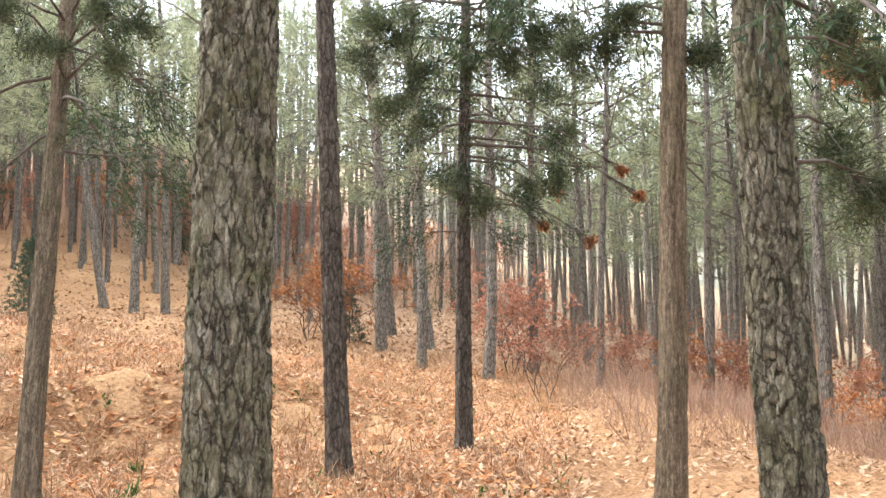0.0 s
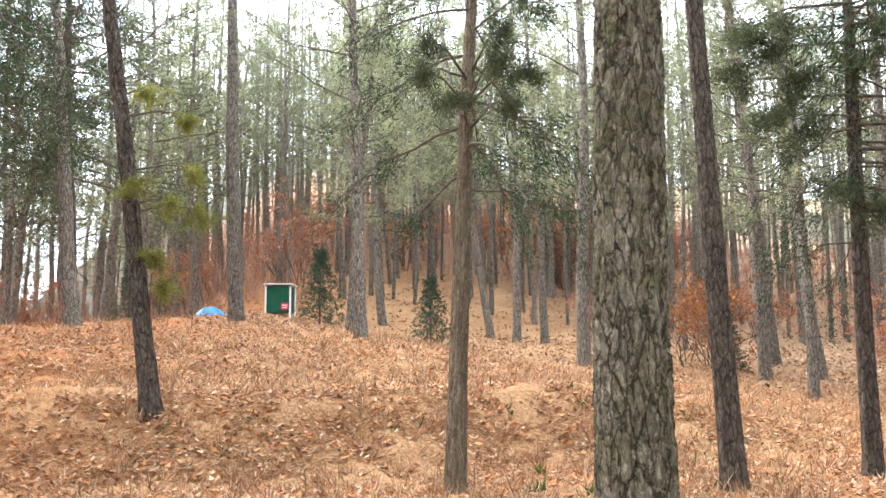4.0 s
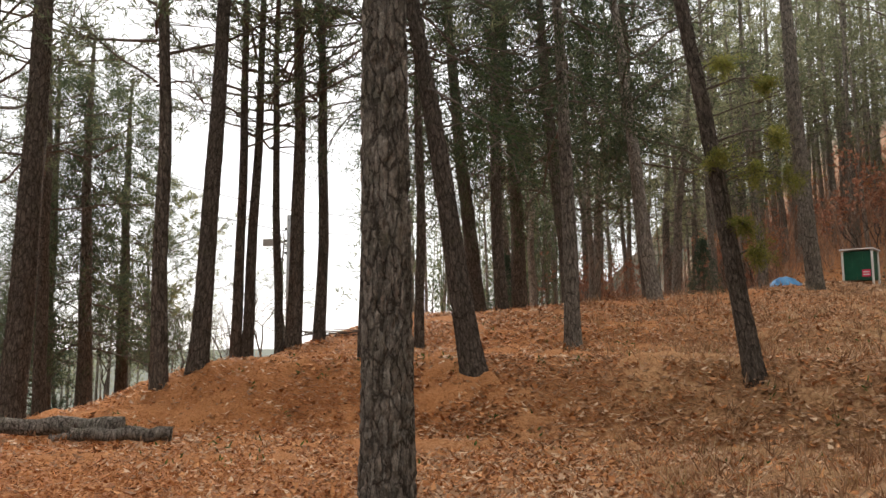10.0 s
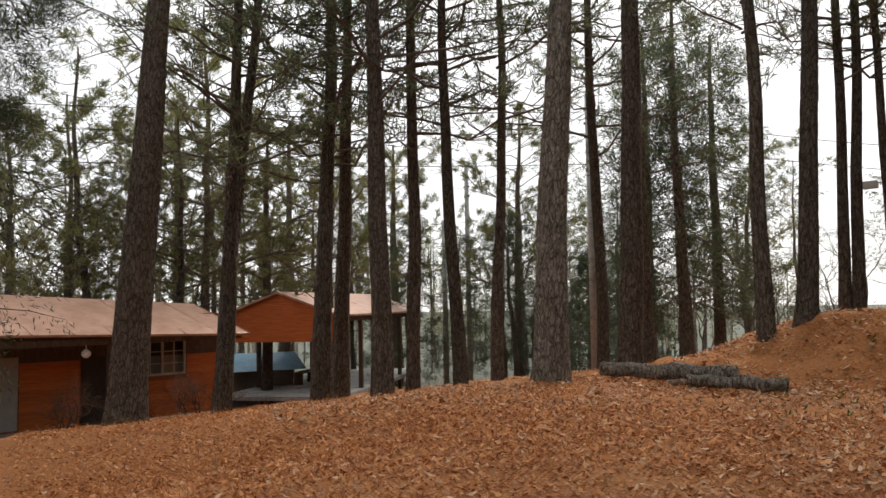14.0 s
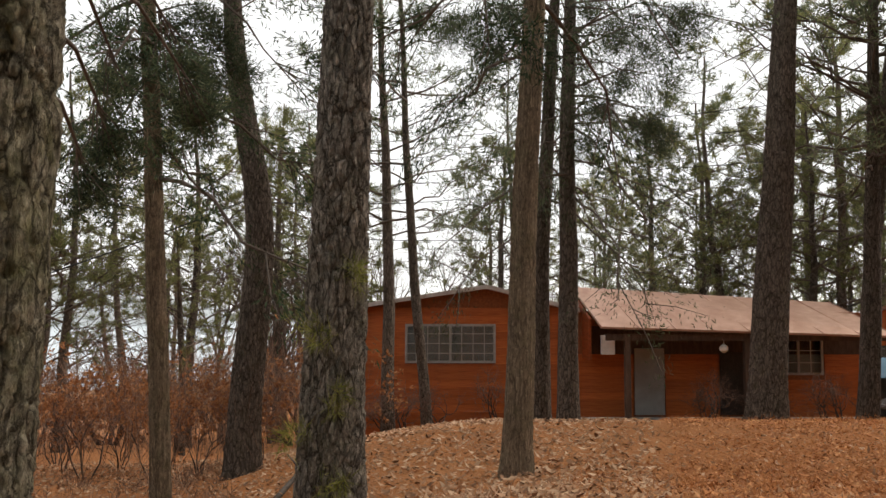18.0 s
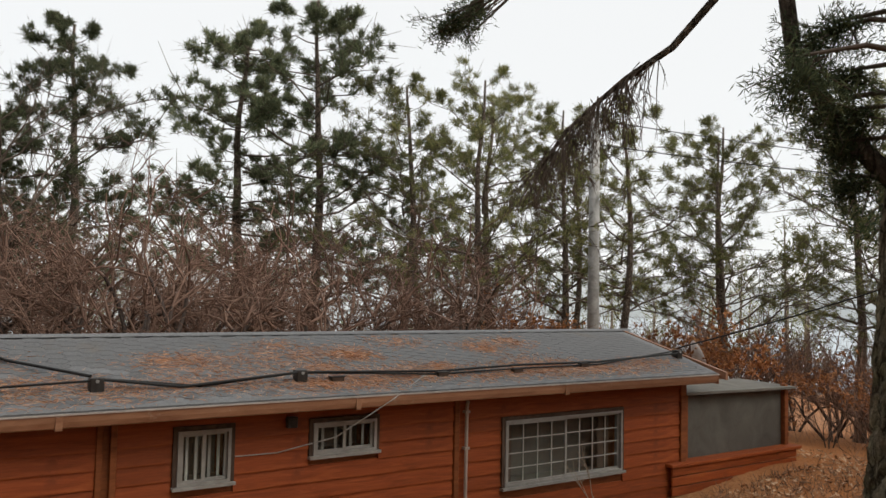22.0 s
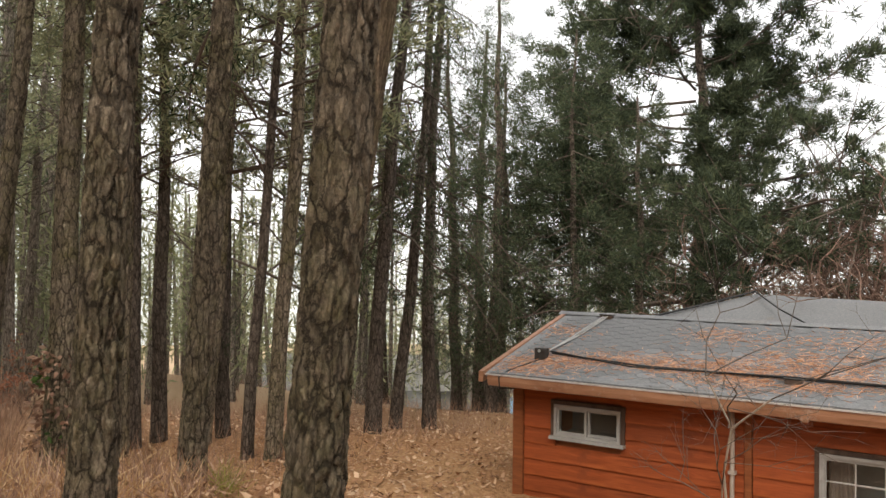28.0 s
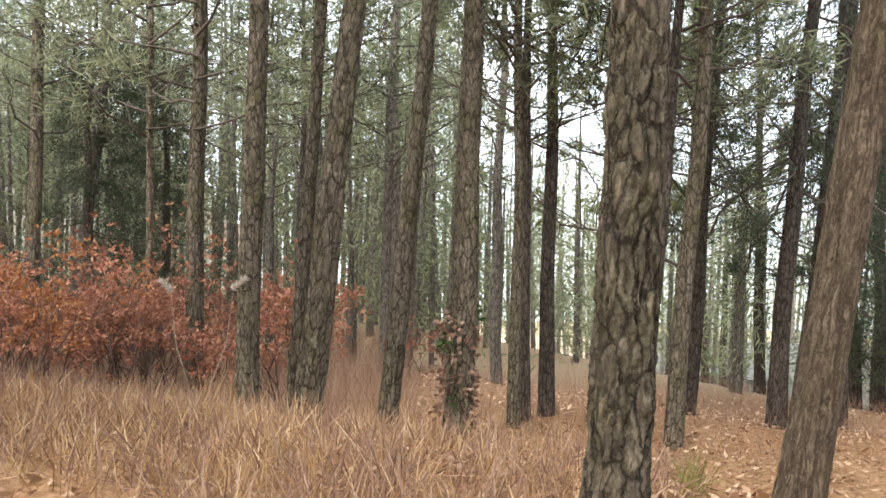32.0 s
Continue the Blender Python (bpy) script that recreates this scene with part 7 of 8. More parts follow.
# ---------------------------------------------------------------- valley beyond the trees
water_me = Mesh()
water_me.add([(48, 6, -15.2), (900, 60, -15.2), (900, 900, -15.2), (-60, 900, -15.2), (0, 90, -15.2)], [(0, 1, 2, 3, 4)])
tagged(new("water", water_me.data("water", WATER)), "pale lake beyond the trees", "lake", kind="structure")
# rings 0 to 2 are distant hills whose colour carries the haze
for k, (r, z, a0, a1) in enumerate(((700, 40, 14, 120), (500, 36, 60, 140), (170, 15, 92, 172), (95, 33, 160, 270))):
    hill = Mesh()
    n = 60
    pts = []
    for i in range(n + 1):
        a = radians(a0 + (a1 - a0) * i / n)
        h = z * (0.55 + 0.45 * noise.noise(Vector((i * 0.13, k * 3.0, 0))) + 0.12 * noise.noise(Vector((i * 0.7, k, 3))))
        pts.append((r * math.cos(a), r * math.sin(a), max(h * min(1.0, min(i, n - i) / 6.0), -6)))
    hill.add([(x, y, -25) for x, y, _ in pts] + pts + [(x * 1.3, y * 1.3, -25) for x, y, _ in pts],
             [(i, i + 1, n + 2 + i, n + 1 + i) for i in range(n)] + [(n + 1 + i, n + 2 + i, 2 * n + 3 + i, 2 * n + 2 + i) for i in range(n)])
    tagged(new("backdrop", hill.data("backdrop", WOODED if k == 3 else HAZED_HILL, True)), "wooded hillside behind the forest" if k == 3 else "distant hills with haze in their pale colour", "hill", kind="structure")
for x, y, w, d, h, rot, rm in ((-27.6, 37.2, 13, 6, 2.0, 35, PANEL_GREY), (-34, 66, 9, 6, 2.6, 35, BLUE_ROOF)):
    hs_ = thing("farm_building", "low pale building with a plain roof down in the valley", "building", (x, y, gz(x, y)), rot)
    m = Mesh()
    m.box(-w / 2, -d / 2, -1, w / 2, d / 2, h)
    part("wall", m, PANEL_GREY, hs_)
    m = Mesh()
    m.add([(-w / 2 - 0.5, -d / 2 - 0.5, h), (w / 2 + 0.5, -d / 2 - 0.5, h), (w / 2 + 0.5, 0, h + 1.5), (-w / 2 - 0.5, 0, h + 1.5), (-w / 2 - 0.5, d / 2 + 0.5, h), (w / 2 + 0.5, d / 2 + 0.5, h)], [(0, 1, 2, 3), (3, 2, 5, 4), (0, 3, 4), (1, 5, 2), (0, 4, 5, 1)])
    part("roof", m, rm, hs_)
    for i in range(4):
        m = Mesh()
        xx = -w / 2 + w * (i + 0.5) / 4
        m.box(xx - 0.6, -d / 2 - 0.06, 1.0, xx + 0.6, -d / 2 - 0.01, 2.2)
        part("window", m, GREY_DOOR, hs_)
yard = Mesh()
for i in range(13):
    for j in range(9):
        x, y = -25.2 + 0.82 * (i - 6) * 1.3 + 0.57 * (j - 4), 32.6 + 0.57 * (i - 6) * 1.3 - 0.82 * (j - 4)
        yard.v.append((x, y, gz(x, y) + 0.09))
yard.f = [(i * 9 + j, i * 9 + j + 1, i * 9 + j + 10, i * 9 + j + 9) for i in range(12) for j in range(8)]
tagged(new("pavement", yard.data("pavement", PALE_YARD)), "pale concrete yard before the low building", "yard", kind="structure")
road_m = Mesh()
rpts = [(-60 + 4 * i, 33 + 1.5 * math.sin(i * 0.4)) for i in range(22)]
road_m.add([(x, y - 2.2, gz(x, y - 2.2) + 0.06) for x, y in rpts] + [(x, y + 2.2, gz(x, y + 2.2) + 0.06) for x, y in rpts], [(i, i + 1, 23 + i, 22 + i) for i in range(21)])
tagged(new("road", road_m.data("road", CONCRETE)), "pale concrete road down in the valley", "road", kind="structure")

# ---------------------------------------------------------------- needles, leaves and dry growth on the ground
def scattered(seed, count, rmin, rmax, a0, a1, test=None, power=0.5):
    rng = np.random.default_rng(seed)
    u = rng.random(count)
    r = rmin + (rmax - rmin) * u ** (1 / (2 * power))
    a = np.radians(rng.uniform(a0, a1, count))
    x, y = 0.5 + r * np.cos(a), 0.3 + r * np.sin(a)
    if test is not None:
        k = test(x, y)
        x, y = x[k], y[k]
    return x, y, rng


def outside(x, y):
    """Clear of the cabins."""
    return ~((x > -4.3) & (x < 14.2) & (y > 8.5) & (y < 12.8)) & ~((x > 19.6) & (x < 26) & (y > -11) & (y < 3))


def leaves(seed, count, rmin, rmax, a0, a1, size, material, label, power=0.5, lift=0.02):
    """Curled fallen leaves, each a bent four-cornered piece."""
    x, y, rng = scattered(seed, count, rmin, rmax, a0, a1, outside, power)
    n = len(x)
    c = np.stack([x, y, ground(x, y) + lift + rng.uniform(0, 0.03, n)], -1)
    a = rng.uniform(0, math.tau, n)
    s = size * rng.uniform(0.55, 1.5, n)[:, None]
    u = np.stack([np.cos(a), np.sin(a), rng.normal(0, 0.35, n)], -1) * s
    w = np.stack([-np.sin(a), np.cos(a), rng.normal(0, 0.35, n)], -1) * s * rng.uniform(0.3, 0.6, (n, 1))
    up = np.array([0, 0, 1]) * s * rng.uniform(0.1, 0.5, (n, 1))
    v = np.stack([c - u + up, c - w, c + u + up * 0.6, c + w], 1).reshape(-1, 3)
    return tagged(new("fallen_leaf_litter", cloud_data("fallen_leaf_litter", v, np.arange(n * 4).reshape(n, 4), material)), label, "leaves", kind="stuff")


def stalks(name, seed, count, rmin, rmax, a0, a1, length, width, material, label, test=None, power=0.5, flat=0.0, lean=0.4):
    x, y, rng = scattered(seed, count, rmin, rmax, a0, a1, test, power)
    n = len(x)
    c = np.stack([x, y, ground(x, y) - 0.01], -1)
    if flat:
        a = rng.uniform(0, math.tau, n)
        d = np.stack([np.cos(a), np.sin(a), rng.uniform(0.0, flat, n)], -1)
    else:
        d = np.stack([rng.normal(0, lean, n), rng.normal(0, lean, n), np.ones(n)], -1)
    v, f = blade_cloud(rng, c, d, 1, length, width, 0.12)
    return tagged(new(name, cloud_data(name, v, f, material)), label, "undergrowth", kind="stuff")


leaves(31, 32000, 1.5, 12, -12, 264, 0.034, LITTER, "scattered dry fallen leaves", 0.6)
leaves(64, 4200, 1.5, 12, 264, 348, 0.03, LITTER, "a few pale dry leaves on the needles", 0.6)
leaves(32, 34000, 9, 30, 170, 330, 0.04, LITTER, "scattered dry fallen leaves on the bank", 0.5)
leaves(59, 26000, 20, 48, 200, 256, 0.06, LITTER, "dry leaves strewn over the upper slope", 0.5)
leaves(49, 22000, 6, 19, 272, 345, 0.028, ORANGE_NEEDLES, "orange-brown leaf litter on the mound", 0.5)
leaves(50, 4000, 5.5, 19, 262, 300, 0.036, LITTER, "scattered dry leaves at the foot of the mound", 0.5)
leaves(61, 26000, 6.5, 20, 205, 290, 0.04, ORANGE_NEEDLES, "red-brown leaf litter on the bank", 0.5)
leaves(47, 30000, 5.5, 20, 203, 282, 0.037, LITTER, "thick dry leaf litter on the bank", 0.5)
stalks("pine_straw", 48, 80000, 5.5, 18, 205, 290, 0.16, 0.009, LITTER, "fallen pine needles matted on the bank", outside, 0.5, 0.5)
stalks("pine_straw", 62, 60000, 1.6, 9, 262, 352, 0.11, 0.006, ORANGE_NEEDLES, "orange pine needles matted on the slope", outside, 0.6, 0.75)
leaves(63, 40000, 1.6, 10, 264, 352, 0.022, ORANGE_NEEDLES, "small orange-brown leaf litter on the slope", 0.6)
leaves(33, 14000, 5, 20, 60, 150, 0.04, LITTER, "scattered dry fallen leaves on the mound", 0.5)
stalks("pine_straw", 34, 90000, 1.5, 14, 0, 360, 0.13, 0.007, LITTER, "fallen pine needles matted on the ground", outside, 0.6, 0.5)
stalks("pine_straw", 35, 46000, 7, 26, 262, 345, 0.13, 0.011, ORANGE_NEEDLES, "fallen pine needles matted on the bank", outside, 0.5, 0.5)


def brush_zone(x, y):
    return (np.abs((y - 0.68 * x) * 0.83) > 2.2 + 0.0 * x) & (x < -6)


stalks("dry_brush", 37, 26000, 9.5, 32, 150, 206, 0.75, 0.006, BRUSH, "dense reddish dry weeds under the trees", brush_zone, 0.5)
stalks("dry_brush", 38, 11000, 9, 30, 118, 185, 0.4, 0.007, BRUSH, "pale dry grass under the trees", brush_zone, 0.55)
stalks("dry_brush", 39, 34000, 31, 66, 188, 270, 1.1, 0.016, BRUSH, "reddish dry undergrowth on the wooded hill", off_clearing, 0.5)
stalks("dry_grass", 40, 3500, 7, 13, 135, 175, 0.35, 0.006, BRUSH, "pale dry grass at the edge of the wood", lambda x, y: x < -5.2, 0.5, 0.0, 0.4)
stalks("dry_grass", 41, 1500, 12, 22, 203, 222, 0.3, 0.007, STRAW, "pale dry grass beside the track", None, 0.5, 0.0, 0.4)


def tussocks(seed, count, rmin, rmax, a0, a1, blades, length, width, material, label, test=None, power=0.5, spread=0.7):
    """Clumps of dry blades springing outwards from many points."""
    x, y, rng = scattered(seed, count, rmin, rmax, a0, a1, test, power)
    c = np.stack([x, y, ground(x, y) - 0.01], -1)
    s = rng.uniform(0.5, 1.4, len(c))
    v, f = blade_cloud(rng, c, np.tile([0, 0, 0.75], (len(c), 1)), blades, length, width, spread, 0.0, 0.05)
    return tagged(new("dry_tussock", cloud_data("dry_tussock", v, f, material)), label, "undergrowth", kind="stuff")


tussocks(58, 700, 6, 24, 205, 262, 18, 0.26, 0.012, LITTER, "tall clumps of brown grass on the bank")
tussocks(57, 2600, 6, 22, 205, 268, 14, 0.17, 0.009, LITTER, "clumps of brown needles and dry grass on the bank")
tussocks(51, 2600, 6, 20, 265, 345, 14, 0.075, 0.009, ORANGE_NEEDLES, "clumps of brown needles and dry grass on the bank")
tussocks(52, 700, 6, 16, 215, 268, 12, 0.18, 0.009, STRAW, "clumps of straw-coloured grass on the bank")
leaves(60, 13000, 4, 17, 346, 402, 0.04, LITTER, "pale dry leaves strewn over the slope", 0.5)
tussocks(53, 700, 4, 12, 320, 380, 10, 0.08, 0.006, ORANGE_NEEDLES, "clumps of brown needles on the slope", outside)
tussocks(54, 550, 4.2, 12, 138, 176, 16, 0.25, 0.008, STRAW, "clumps of pale dry grass at the wood's edge", lambda x, y: x < -5.0, 0.5, 0.45)
tussocks(55, 420, 11, 22, 172, 218, 14, 0.3, 0.007, STRAW, "clumps of pale dry grass under the trees", lambda x, y: (np.abs((y - 0.68 * x) * 0.83) > 1.8), 0.5, 0.45)
tussocks(56, 160, 6, 16, 205, 300, 12, 0.09, 0.022, GREEN_WEED, "small green weeds growing through the needles")

# ---------------------------------------------------------------- far woods on the hill and below the cabins
def far_woods(seed, count, rmin, rmax, a0, a1, height, needles, label, crown=(0.35, 1.0), test=None):
    """Distant slim trunks with thin crowns, too many to count."""
    x, y, rng = scattered(seed, count, rmin, rmax, a0, a1, test)
    m = Mesh()
    cc, dd = [], []
    for a, b in zip(x, y):
        h = rng.uniform(*height)
        z = gz(a, b)
        lx, ly = rng.normal(0, 0.04, 2)
        m.tube([(a, b, z - 0.3), (a + lx * h * 0.5, b + ly * h * 0.5, z + h * 0.5), (a + lx * h, b + ly * h, z + h)], [rng.uniform(0.07, 0.13), 0.07, 0.02], 4, False)
        for k in range(56):
            u = rng.uniform(*crown)
            w = (1.15 - u) * 0.2 * h
            az = rng.uniform(0, math.tau)
            r_ = w * math.sqrt(rng.random())
            cc.append((a + lx * h * u + r_ * math.cos(az), b + ly * h * u + r_ * math.sin(az), z + h * u))
            dd.append((math.cos(az) * 0.4, math.sin(az) * 0.4, 0.5))
    v, f = blade_cloud(rng, cc, dd, 6, 0.34, 0.055, 0.6, 0.0, 0.16)
    tagged(new("far_tree_trunks", m.data("far_tree_trunks", BARK_GREY, True)), label + ", slim grey trunks", "woods", kind="stuff")
    tagged(new("far_tree_crowns", cloud_data("far_tree_crowns", v, f, needles)), label + ", thin green crowns", "woods", kind="stuff")


def twig_belt(seed, count, rmin, rmax, a0, a1, length, width, label, test=None, material=BRUSH):
    x, y, rng = scattered(seed, count, rmin, rmax, a0, a1, test)
    c = np.stack([x, y, ground(x, y) + rng.uniform(0, 1.6, len(x))], -1)
    d = np.stack([rng.normal(0, 0.4, len(x)), rng.normal(0, 0.4, len(x)), np.ones(len(x))], -1)
    v, f = blade_cloud(rng, c, d, 1, length, width, 0.15)
    tagged(new("far_thicket", cloud_data("far_thicket", v, f, material)), label, "undergrowth", kind="stuff")


# most of these crowns take the needle colour that has haze in it
far_woods(71, 500, 34, 80, 183, 262, (11, 18), NEEDLE_HAZED, "dense pine wood covering the hillside")
far_woods(72, 130, 26, 60, 146, 186, (10, 15), NEEDLE_HAZED, "pine wood beyond the dry brush")
far_woods(83, 140, 22, 46, 118, 182, (4.5, 8), NEEDLE_HAZED, "young pines between the trunks down the slope", (0.1, 1.0), lambda x, y: (x < -13) & ~((x > -22) & (y < 9)))
far_woods(84, 170, 45, 115, 292, 350, (6, 11), NEEDLE_HAZED, "misty pine wood beyond the shelter", (0.25, 1.0))
far_woods(82, 260, 42, 95, 100, 156, (9, 14), NEEDLE_HAZED, "misty pine wood across the valley", (0.25, 1.0))
far_woods(73, 110, 34, 70, 268, 282, (9, 14), NEEDLE_PINE, "pine wood on the crest", (0.3, 1.0), lambda x, y: x < 8)
far_woods(74, 60, 36, 70, 30, 105, (6, 9), NEEDLE_OLIVE, "pine wood below the cabins", (0.3, 1.0))
twig_belt(75, 13000, 25, 48, 36, 122, 2.6, 0.016, "leafless grey-brown thicket below the cabins", None, THICKET)
twig_belt(76, 9000, 30, 66, 185, 268, 2.6, 0.022, "leafless thicket on the wooded hillside", off_clearing)
twig_belt(78, 5000, 12.5, 19.5, 6, 34, 0.8, 0.008, "pale dry brush on the slope below", lambda x, y: ~((x < 14.6) & (y > 8)) & (x > 12.8))
tussocks(80, 900, 2.6, 9, 136, 178, 14, 0.26, 0.007, BRUSH, "reddish dry weeds at the edge of the slope", lambda x, y: 0.8 * y - 0.6 * x > 3.6, 0.5, 0.5)
tussocks(81, 1600, 8, 15, 14, 52, 12, 0.2, 0.008, BRUSH, "dry weeds on the slope beside the cabin", outside)
leaves(36, 9000, 7, 18, 5, 55, 0.04, LITTER, "scattered dry leaves below the slope")
tussocks(79, 800, 2.6, 7.5, 136, 178, 16, 0.24, 0.006, STRAW, "dry grass at the edge of the slope", lambda x, y: 0.8 * y - 0.6 * x > 3.6, 0.5, 0.6)
twig_belt(77, 2500, 21, 34, -24, 28, 1.8, 0.02, "leafless thicket at the edge of the slope", lambda x, y: (x > 25.5) | ((y > 4) & (x > 17)))


# ---------------------------------------------------------------- small growth on the ground
def clump(name, label, x, y, z0, count, length, width, material, spread=0.4, category="plant"):
    rng = np.random.default_rng(int(abs(x * 100 + y * 10)))
    v, f = blade_cloud(rng, [(0, 0, 0)] * count, [(0, 0, 1)] * count, 1, length, width, spread, 0.0, 0.04)
    ob = thing(name, label, category, (x, y, gz(x, y) + z0))
    part("foliage", cloud_data("foliage", v, f, material), None, ob)
    return ob


pampas = clump("pampas_grass", "clump of pale arching dry pampas grass", -7.97, 2.98, 0, 110, 0.7, 0.006, STRAW, 0.75)
for tip in ((-0.06, -0.24, 1.38), (0.08, 0.28, 1.4)):
    m = Mesh()
    m.tube([(0, 0, 0), (tip[0] * 0.3, tip[1] * 0.35, 0.5), (tip[0] * 0.8, tip[1] * 0.8, 0.88), tip], [0.005, 0.0045, 0.004, 0.003], 5)
    st = part("stalk", m, BARK_PALE, pampas)
    rng = np.random.default_rng(5)
    cs_ = [(tip[0] * (0.95 + 0.08 * k), tip[1] * (0.95 + 0.08 * k), tip[2] - 0.05 + 0.02 * k) for k in range(5)]
    v, f = blade_cloud(rng, cs_, [(tip[0], tip[1], 0.5)] * 5, 40, 0.07, 0.006, 0.25)
    part("seed_head", cloud_data("seed_head", v, f, SEED_PALE), None, st, "pale feathery seed head")
clump("pine_seedling", "small bright green pine seedling at a tree's foot", -3.7, 4.44, 0.05, 150, 0.2, 0.0035, NEEDLE_YELLOW, 0.9)
clump("pine_seedling", "small bright green pine seedling in the needles", -2.3, 3.35, 0.0, 120, 0.18, 0.003, NEEDLE_YELLOW, 0.9)
for x, y in ((-5.15, -7.0), (-4.4, -6.06), (-4.8, -5.74)):
    clump("weed", "small dark green weed on the leaf litter", x, y, 0.0, 70, 0.13, 0.025, GREEN_WEED, 0.8)
for k in range(46):
    a = k * 2.4
    zz = -1.25 + 0.034 * k
    ivy_tree = tree_near(-8.36, 5.99)
    rng = np.random.default_rng(800 + k)
    p = in_tree(ivy_tree, (-8.36 + 0.17 * math.cos(a), 5.99 + 0.17 * math.sin(a), zz))
    v, f = blade_cloud(rng, [tuple(p)] * 14, [(math.cos(a), math.sin(a), -0.3)] * 14, 1, 0.1, 0.05, 0.6, 0.0, 0.05)
    part("dead_ivy", cloud_data("dead_ivy", v, f, BRUSH if k % 9 else GREEN_WEED), None, ivy_tree)

# the forked limb of the great pine and its long drooping dead bough
pine_p = tree_near(4.05, 2.26)


def limb_of(ob, name, pts, r0, r1, label=""):
    m = Mesh()
    n_ = len(pts)
    m.tube([in_tree(ob, p) for p in pts], [r0 + (r1 - r0) * i / (n_ - 1) for i in range(n_)], 9, False)
    return part(name, m, BARK_DARK, ob, label, smooth=True)


limb_of(pine_p, "limb", [(4.02, 2.36, 1.7), (3.92, 2.55, 1.95), (3.84, 2.7, 2.3), (3.81, 2.76, 2.9), (3.78, 2.84, 3.7), (3.7, 2.95, 5.0)], 0.042, 0.025)
dead = limb_of(pine_p, "bough", [(3.79, 2.8, 3.0), (3.7, 2.89, 2.65), (3.54, 3.1, 2.35), (3.41, 3.25, 2.22), (3.33, 3.34, 2.12), (3.22, 3.44, 1.98), (3.11, 3.54, 1.75)], 0.022, 0.006)
rb = random.Random(9)
tw = Mesh()
for k in range(150):
    u = rb.uniform(0.25, 1.0)
    a, b = Vector((3.6, 3.02, 2.42)), Vector((3.08, 3.56, 1.74))
    p = a.lerp(b, u) + Vector((rb.gauss(0, 0.02), rb.gauss(0, 0.02), 0.06 * math.sin(u * 3.1)))
    q = p + Vector((rb.gauss(-0.03, 0.06), rb.gauss(0.03, 0.06), -rb.uniform(0.08, 0.34)))
    mid = p.lerp(q, 0.5) + Vector((rb.gauss(0, 0.02), rb.gauss(0, 0.02), 0.02))
    tw.tube([in_tree(pine_p, p), in_tree(pine_p, mid), in_tree(pine_p, q)], [0.0032, 0.0024, 0.001], 3, False)
    for _ in range(3):
        s_ = mid.lerp(q, rb.random())
        e_ = s_ + Vector((rb.gauss(0, 0.04), rb.gauss(0, 0.04), -rb.uniform(0.02, 0.1)))
        tw.tube([in_tree(pine_p, s_), in_tree(pine_p, e_)], [0.0018, 0.0008], 3, False)
tagged(part("dead_twig_fringe", tw, BARK_TWIG, dead, "dark hanging dead twigs"), kind="stuff")

# ---------------------------------------------------------------- needles and shingles on the cabin roof
rr = np.random.default_rng(61)
spots = [(rr.uniform(-4.0, 8.5), rr.uniform(0.15, 0.8), rr.uniform(0.15, 0.55)) for _ in range(34)] + [(x, rr.uniform(0.12, 0.32), 0.35) for x in np.linspace(-3.9, 10.4, 30)] + [(3.4, 0.45, 0.3), (3.5, 0.6, 0.25), (5.6, 0.62, 0.25), (8.3, 0.3, 0.4)]
cx, cs = [], []
for x, s, r in spots:
    k = int(260 * r / 0.3)
    cx += list(rr.normal(x, r * 0.85, k))
    cs += list(rr.normal(s, r * 0.2, k))
cx, cs = np.array(cx), np.clip(np.array(cs), 0.03, 0.98)
keep = (cx > -4.15) & (cx < 11.1)
cx, cs = cx[keep], cs[keep]
cc = np.stack([cx, 8.58 + 2.17 * cs, 0.118 + 0.56 * cs], -1)
aa = rr.uniform(0, math.tau, len(cc))
dd = np.stack([np.cos(aa), np.sin(aa), 0.25 * np.sin(aa) + rr.normal(0, 0.06, len(cc))], -1)
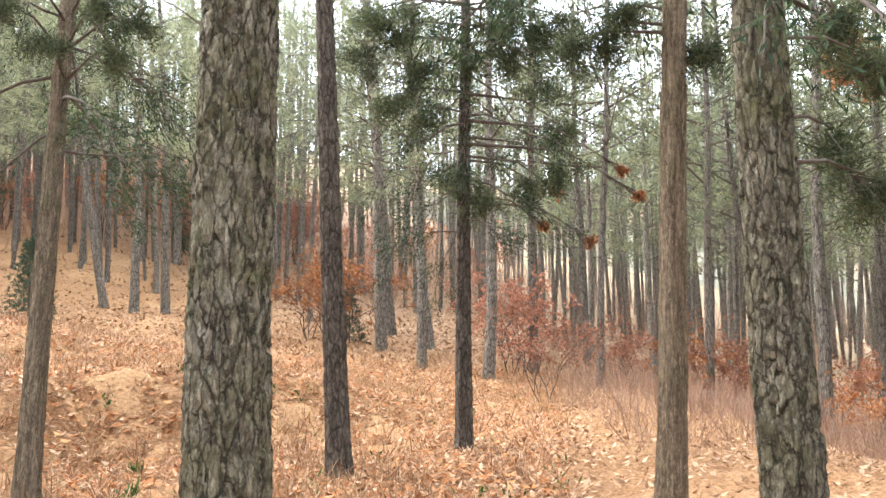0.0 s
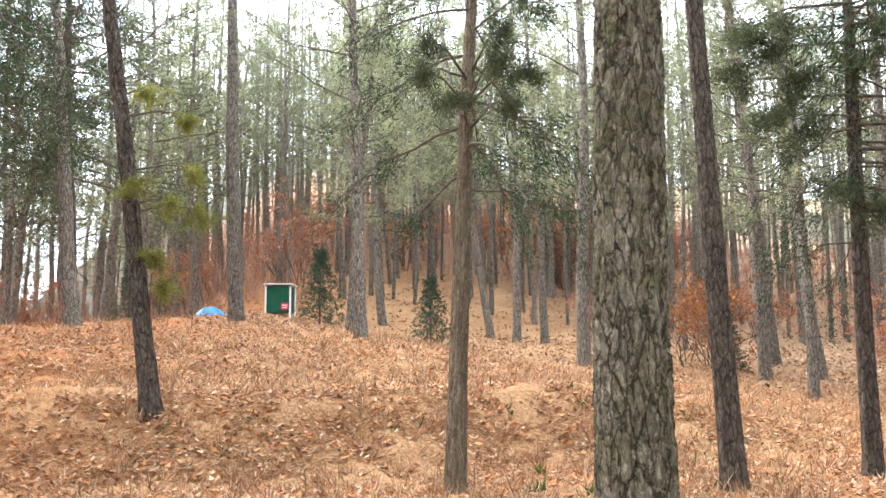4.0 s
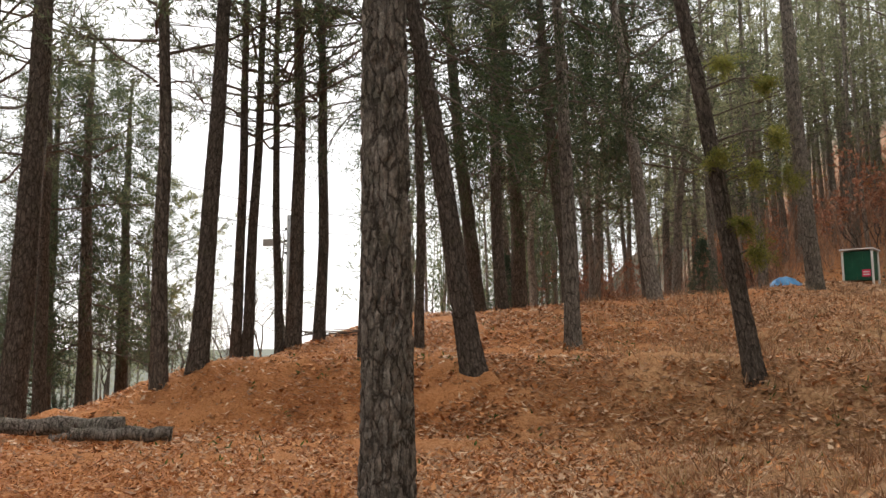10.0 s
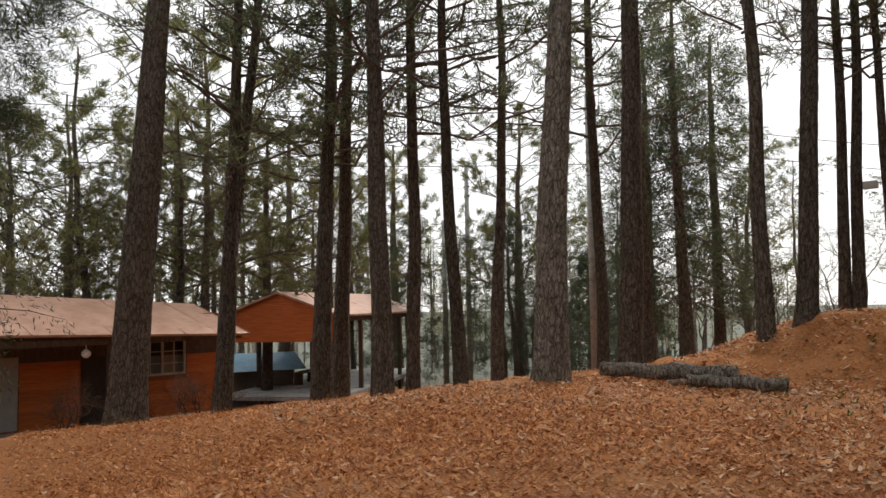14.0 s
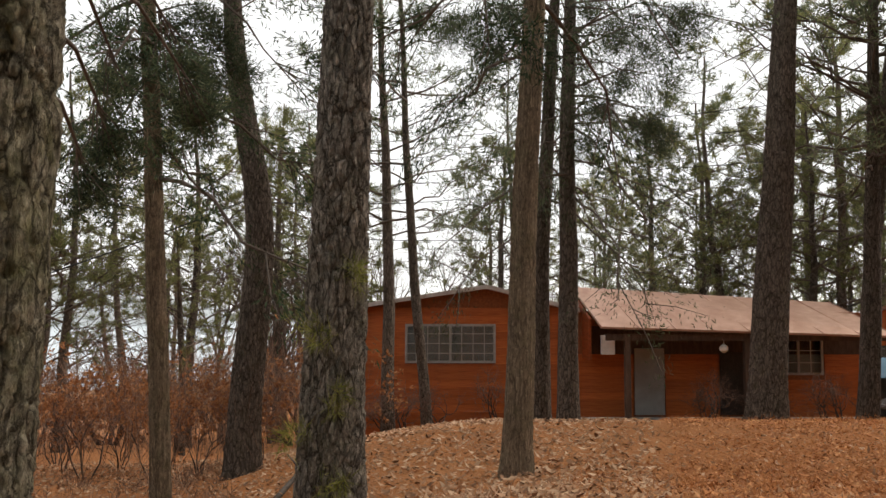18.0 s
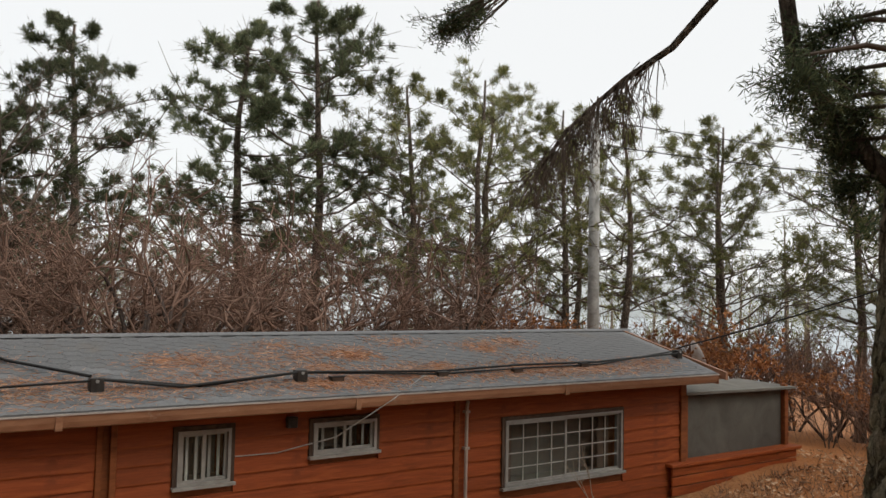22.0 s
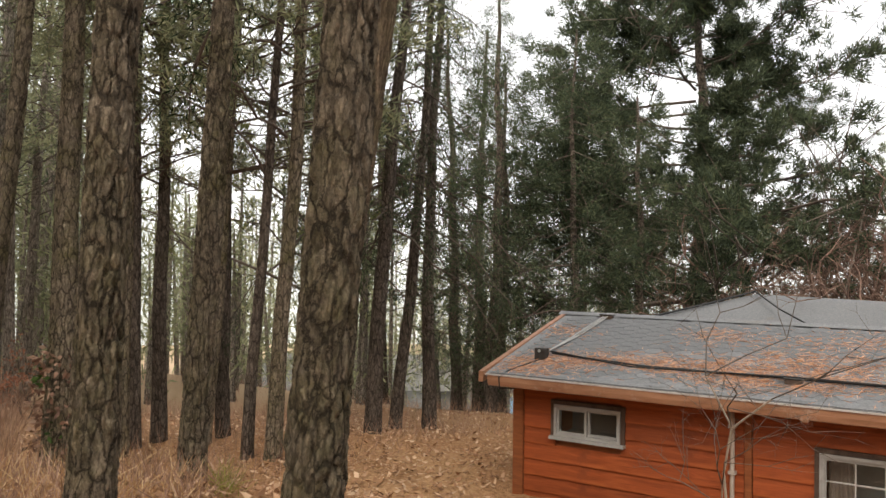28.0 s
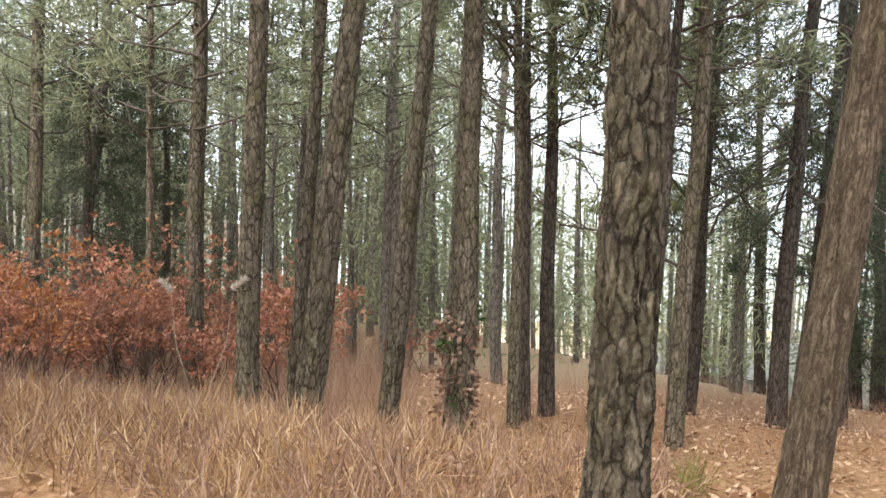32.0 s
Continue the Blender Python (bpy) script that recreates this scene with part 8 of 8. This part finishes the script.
v, f = blade_cloud(rr, cc, dd, 1, 0.12, 0.0065, 0.05)
tagged(new("pine_straw", cloud_data("pine_straw", v, f, ROOF_NEEDLES)), "orange pine needles drifted on the shingle roof", "needles", kind="stuff")

hexm = Mesh()
w, h, t = 0.113, 0.0785, 0.005
ring = [(-w, 0), (-w * 0.5, -h), (w * 0.5, -h), (w, 0), (w * 0.5, h), (-w * 0.5, h)]
hexm.add([(x, y, t + 0.003) for x, y in ring] + [(x, y, -0.002) for x, y in ring], [(0, 1, 2, 3, 4, 5)] + [(i, i + 6, (i + 1) % 6 + 6, (i + 1) % 6) for i in range(6)])
hexd = hexm.data("shingle", SHINGLE)
rest = Mesh()
strip = Mesh()
strip.box(-4.14, 0.005, 0.0, 11.22, 0.13, 0.011)
slope = math.atan2(0.56, 2.17)
cosl, sinl = math.cos(slope), math.sin(slope)
made = 0
step_x, step_y = 0.172, 0.16
row = 0
L_ = math.hypot(2.17, 0.56)
cols = int(15.4 / step_x)
for j in range(int((L_ - 0.1) / (step_y * 1.0))):
    for i in range(cols):
        xx = -4.12 + i * step_x + 0.11
        dy = 0.075 + j * step_y + (0.08 if i % 2 else 0)
        if dy > L_ - 0.12 or xx > 11.15:
            continue
        p = on_roof(0, 0) + Vector((xx, cosl * dy, sinl * dy))
        tilt = 0.8 + rr.uniform(-0.4, 0.4)
        if made < 300 and -2.9 < xx < 4.6 and dy < 1.7:
            ob = new("shingle", hexd)
            ob.parent = roof
            ob.matrix_basis = pose(p.x, p.y, p.z + 0.003, math.degrees(slope) - tilt, 0, rr.uniform(-1, 1))
            made += 1
        else:
            mm = pose(p.x, p.y, p.z + 0.003, math.degrees(slope) - tilt, 0, rr.uniform(-1, 1))
            rest.add([tuple(mm @ Vector(q)) for q in hexm.v], hexm.f)
st_ = part("starter_strip", strip, SHINGLE, roof)
p0 = on_roof(0, 0)
st_.matrix_basis = pose(0, p0.y, p0.z, math.degrees(slope), 0, 0)
tagged(part("shingle_field", rest, SHINGLE, roof, "rows of grey hexagonal shingles"), kind="stuff")
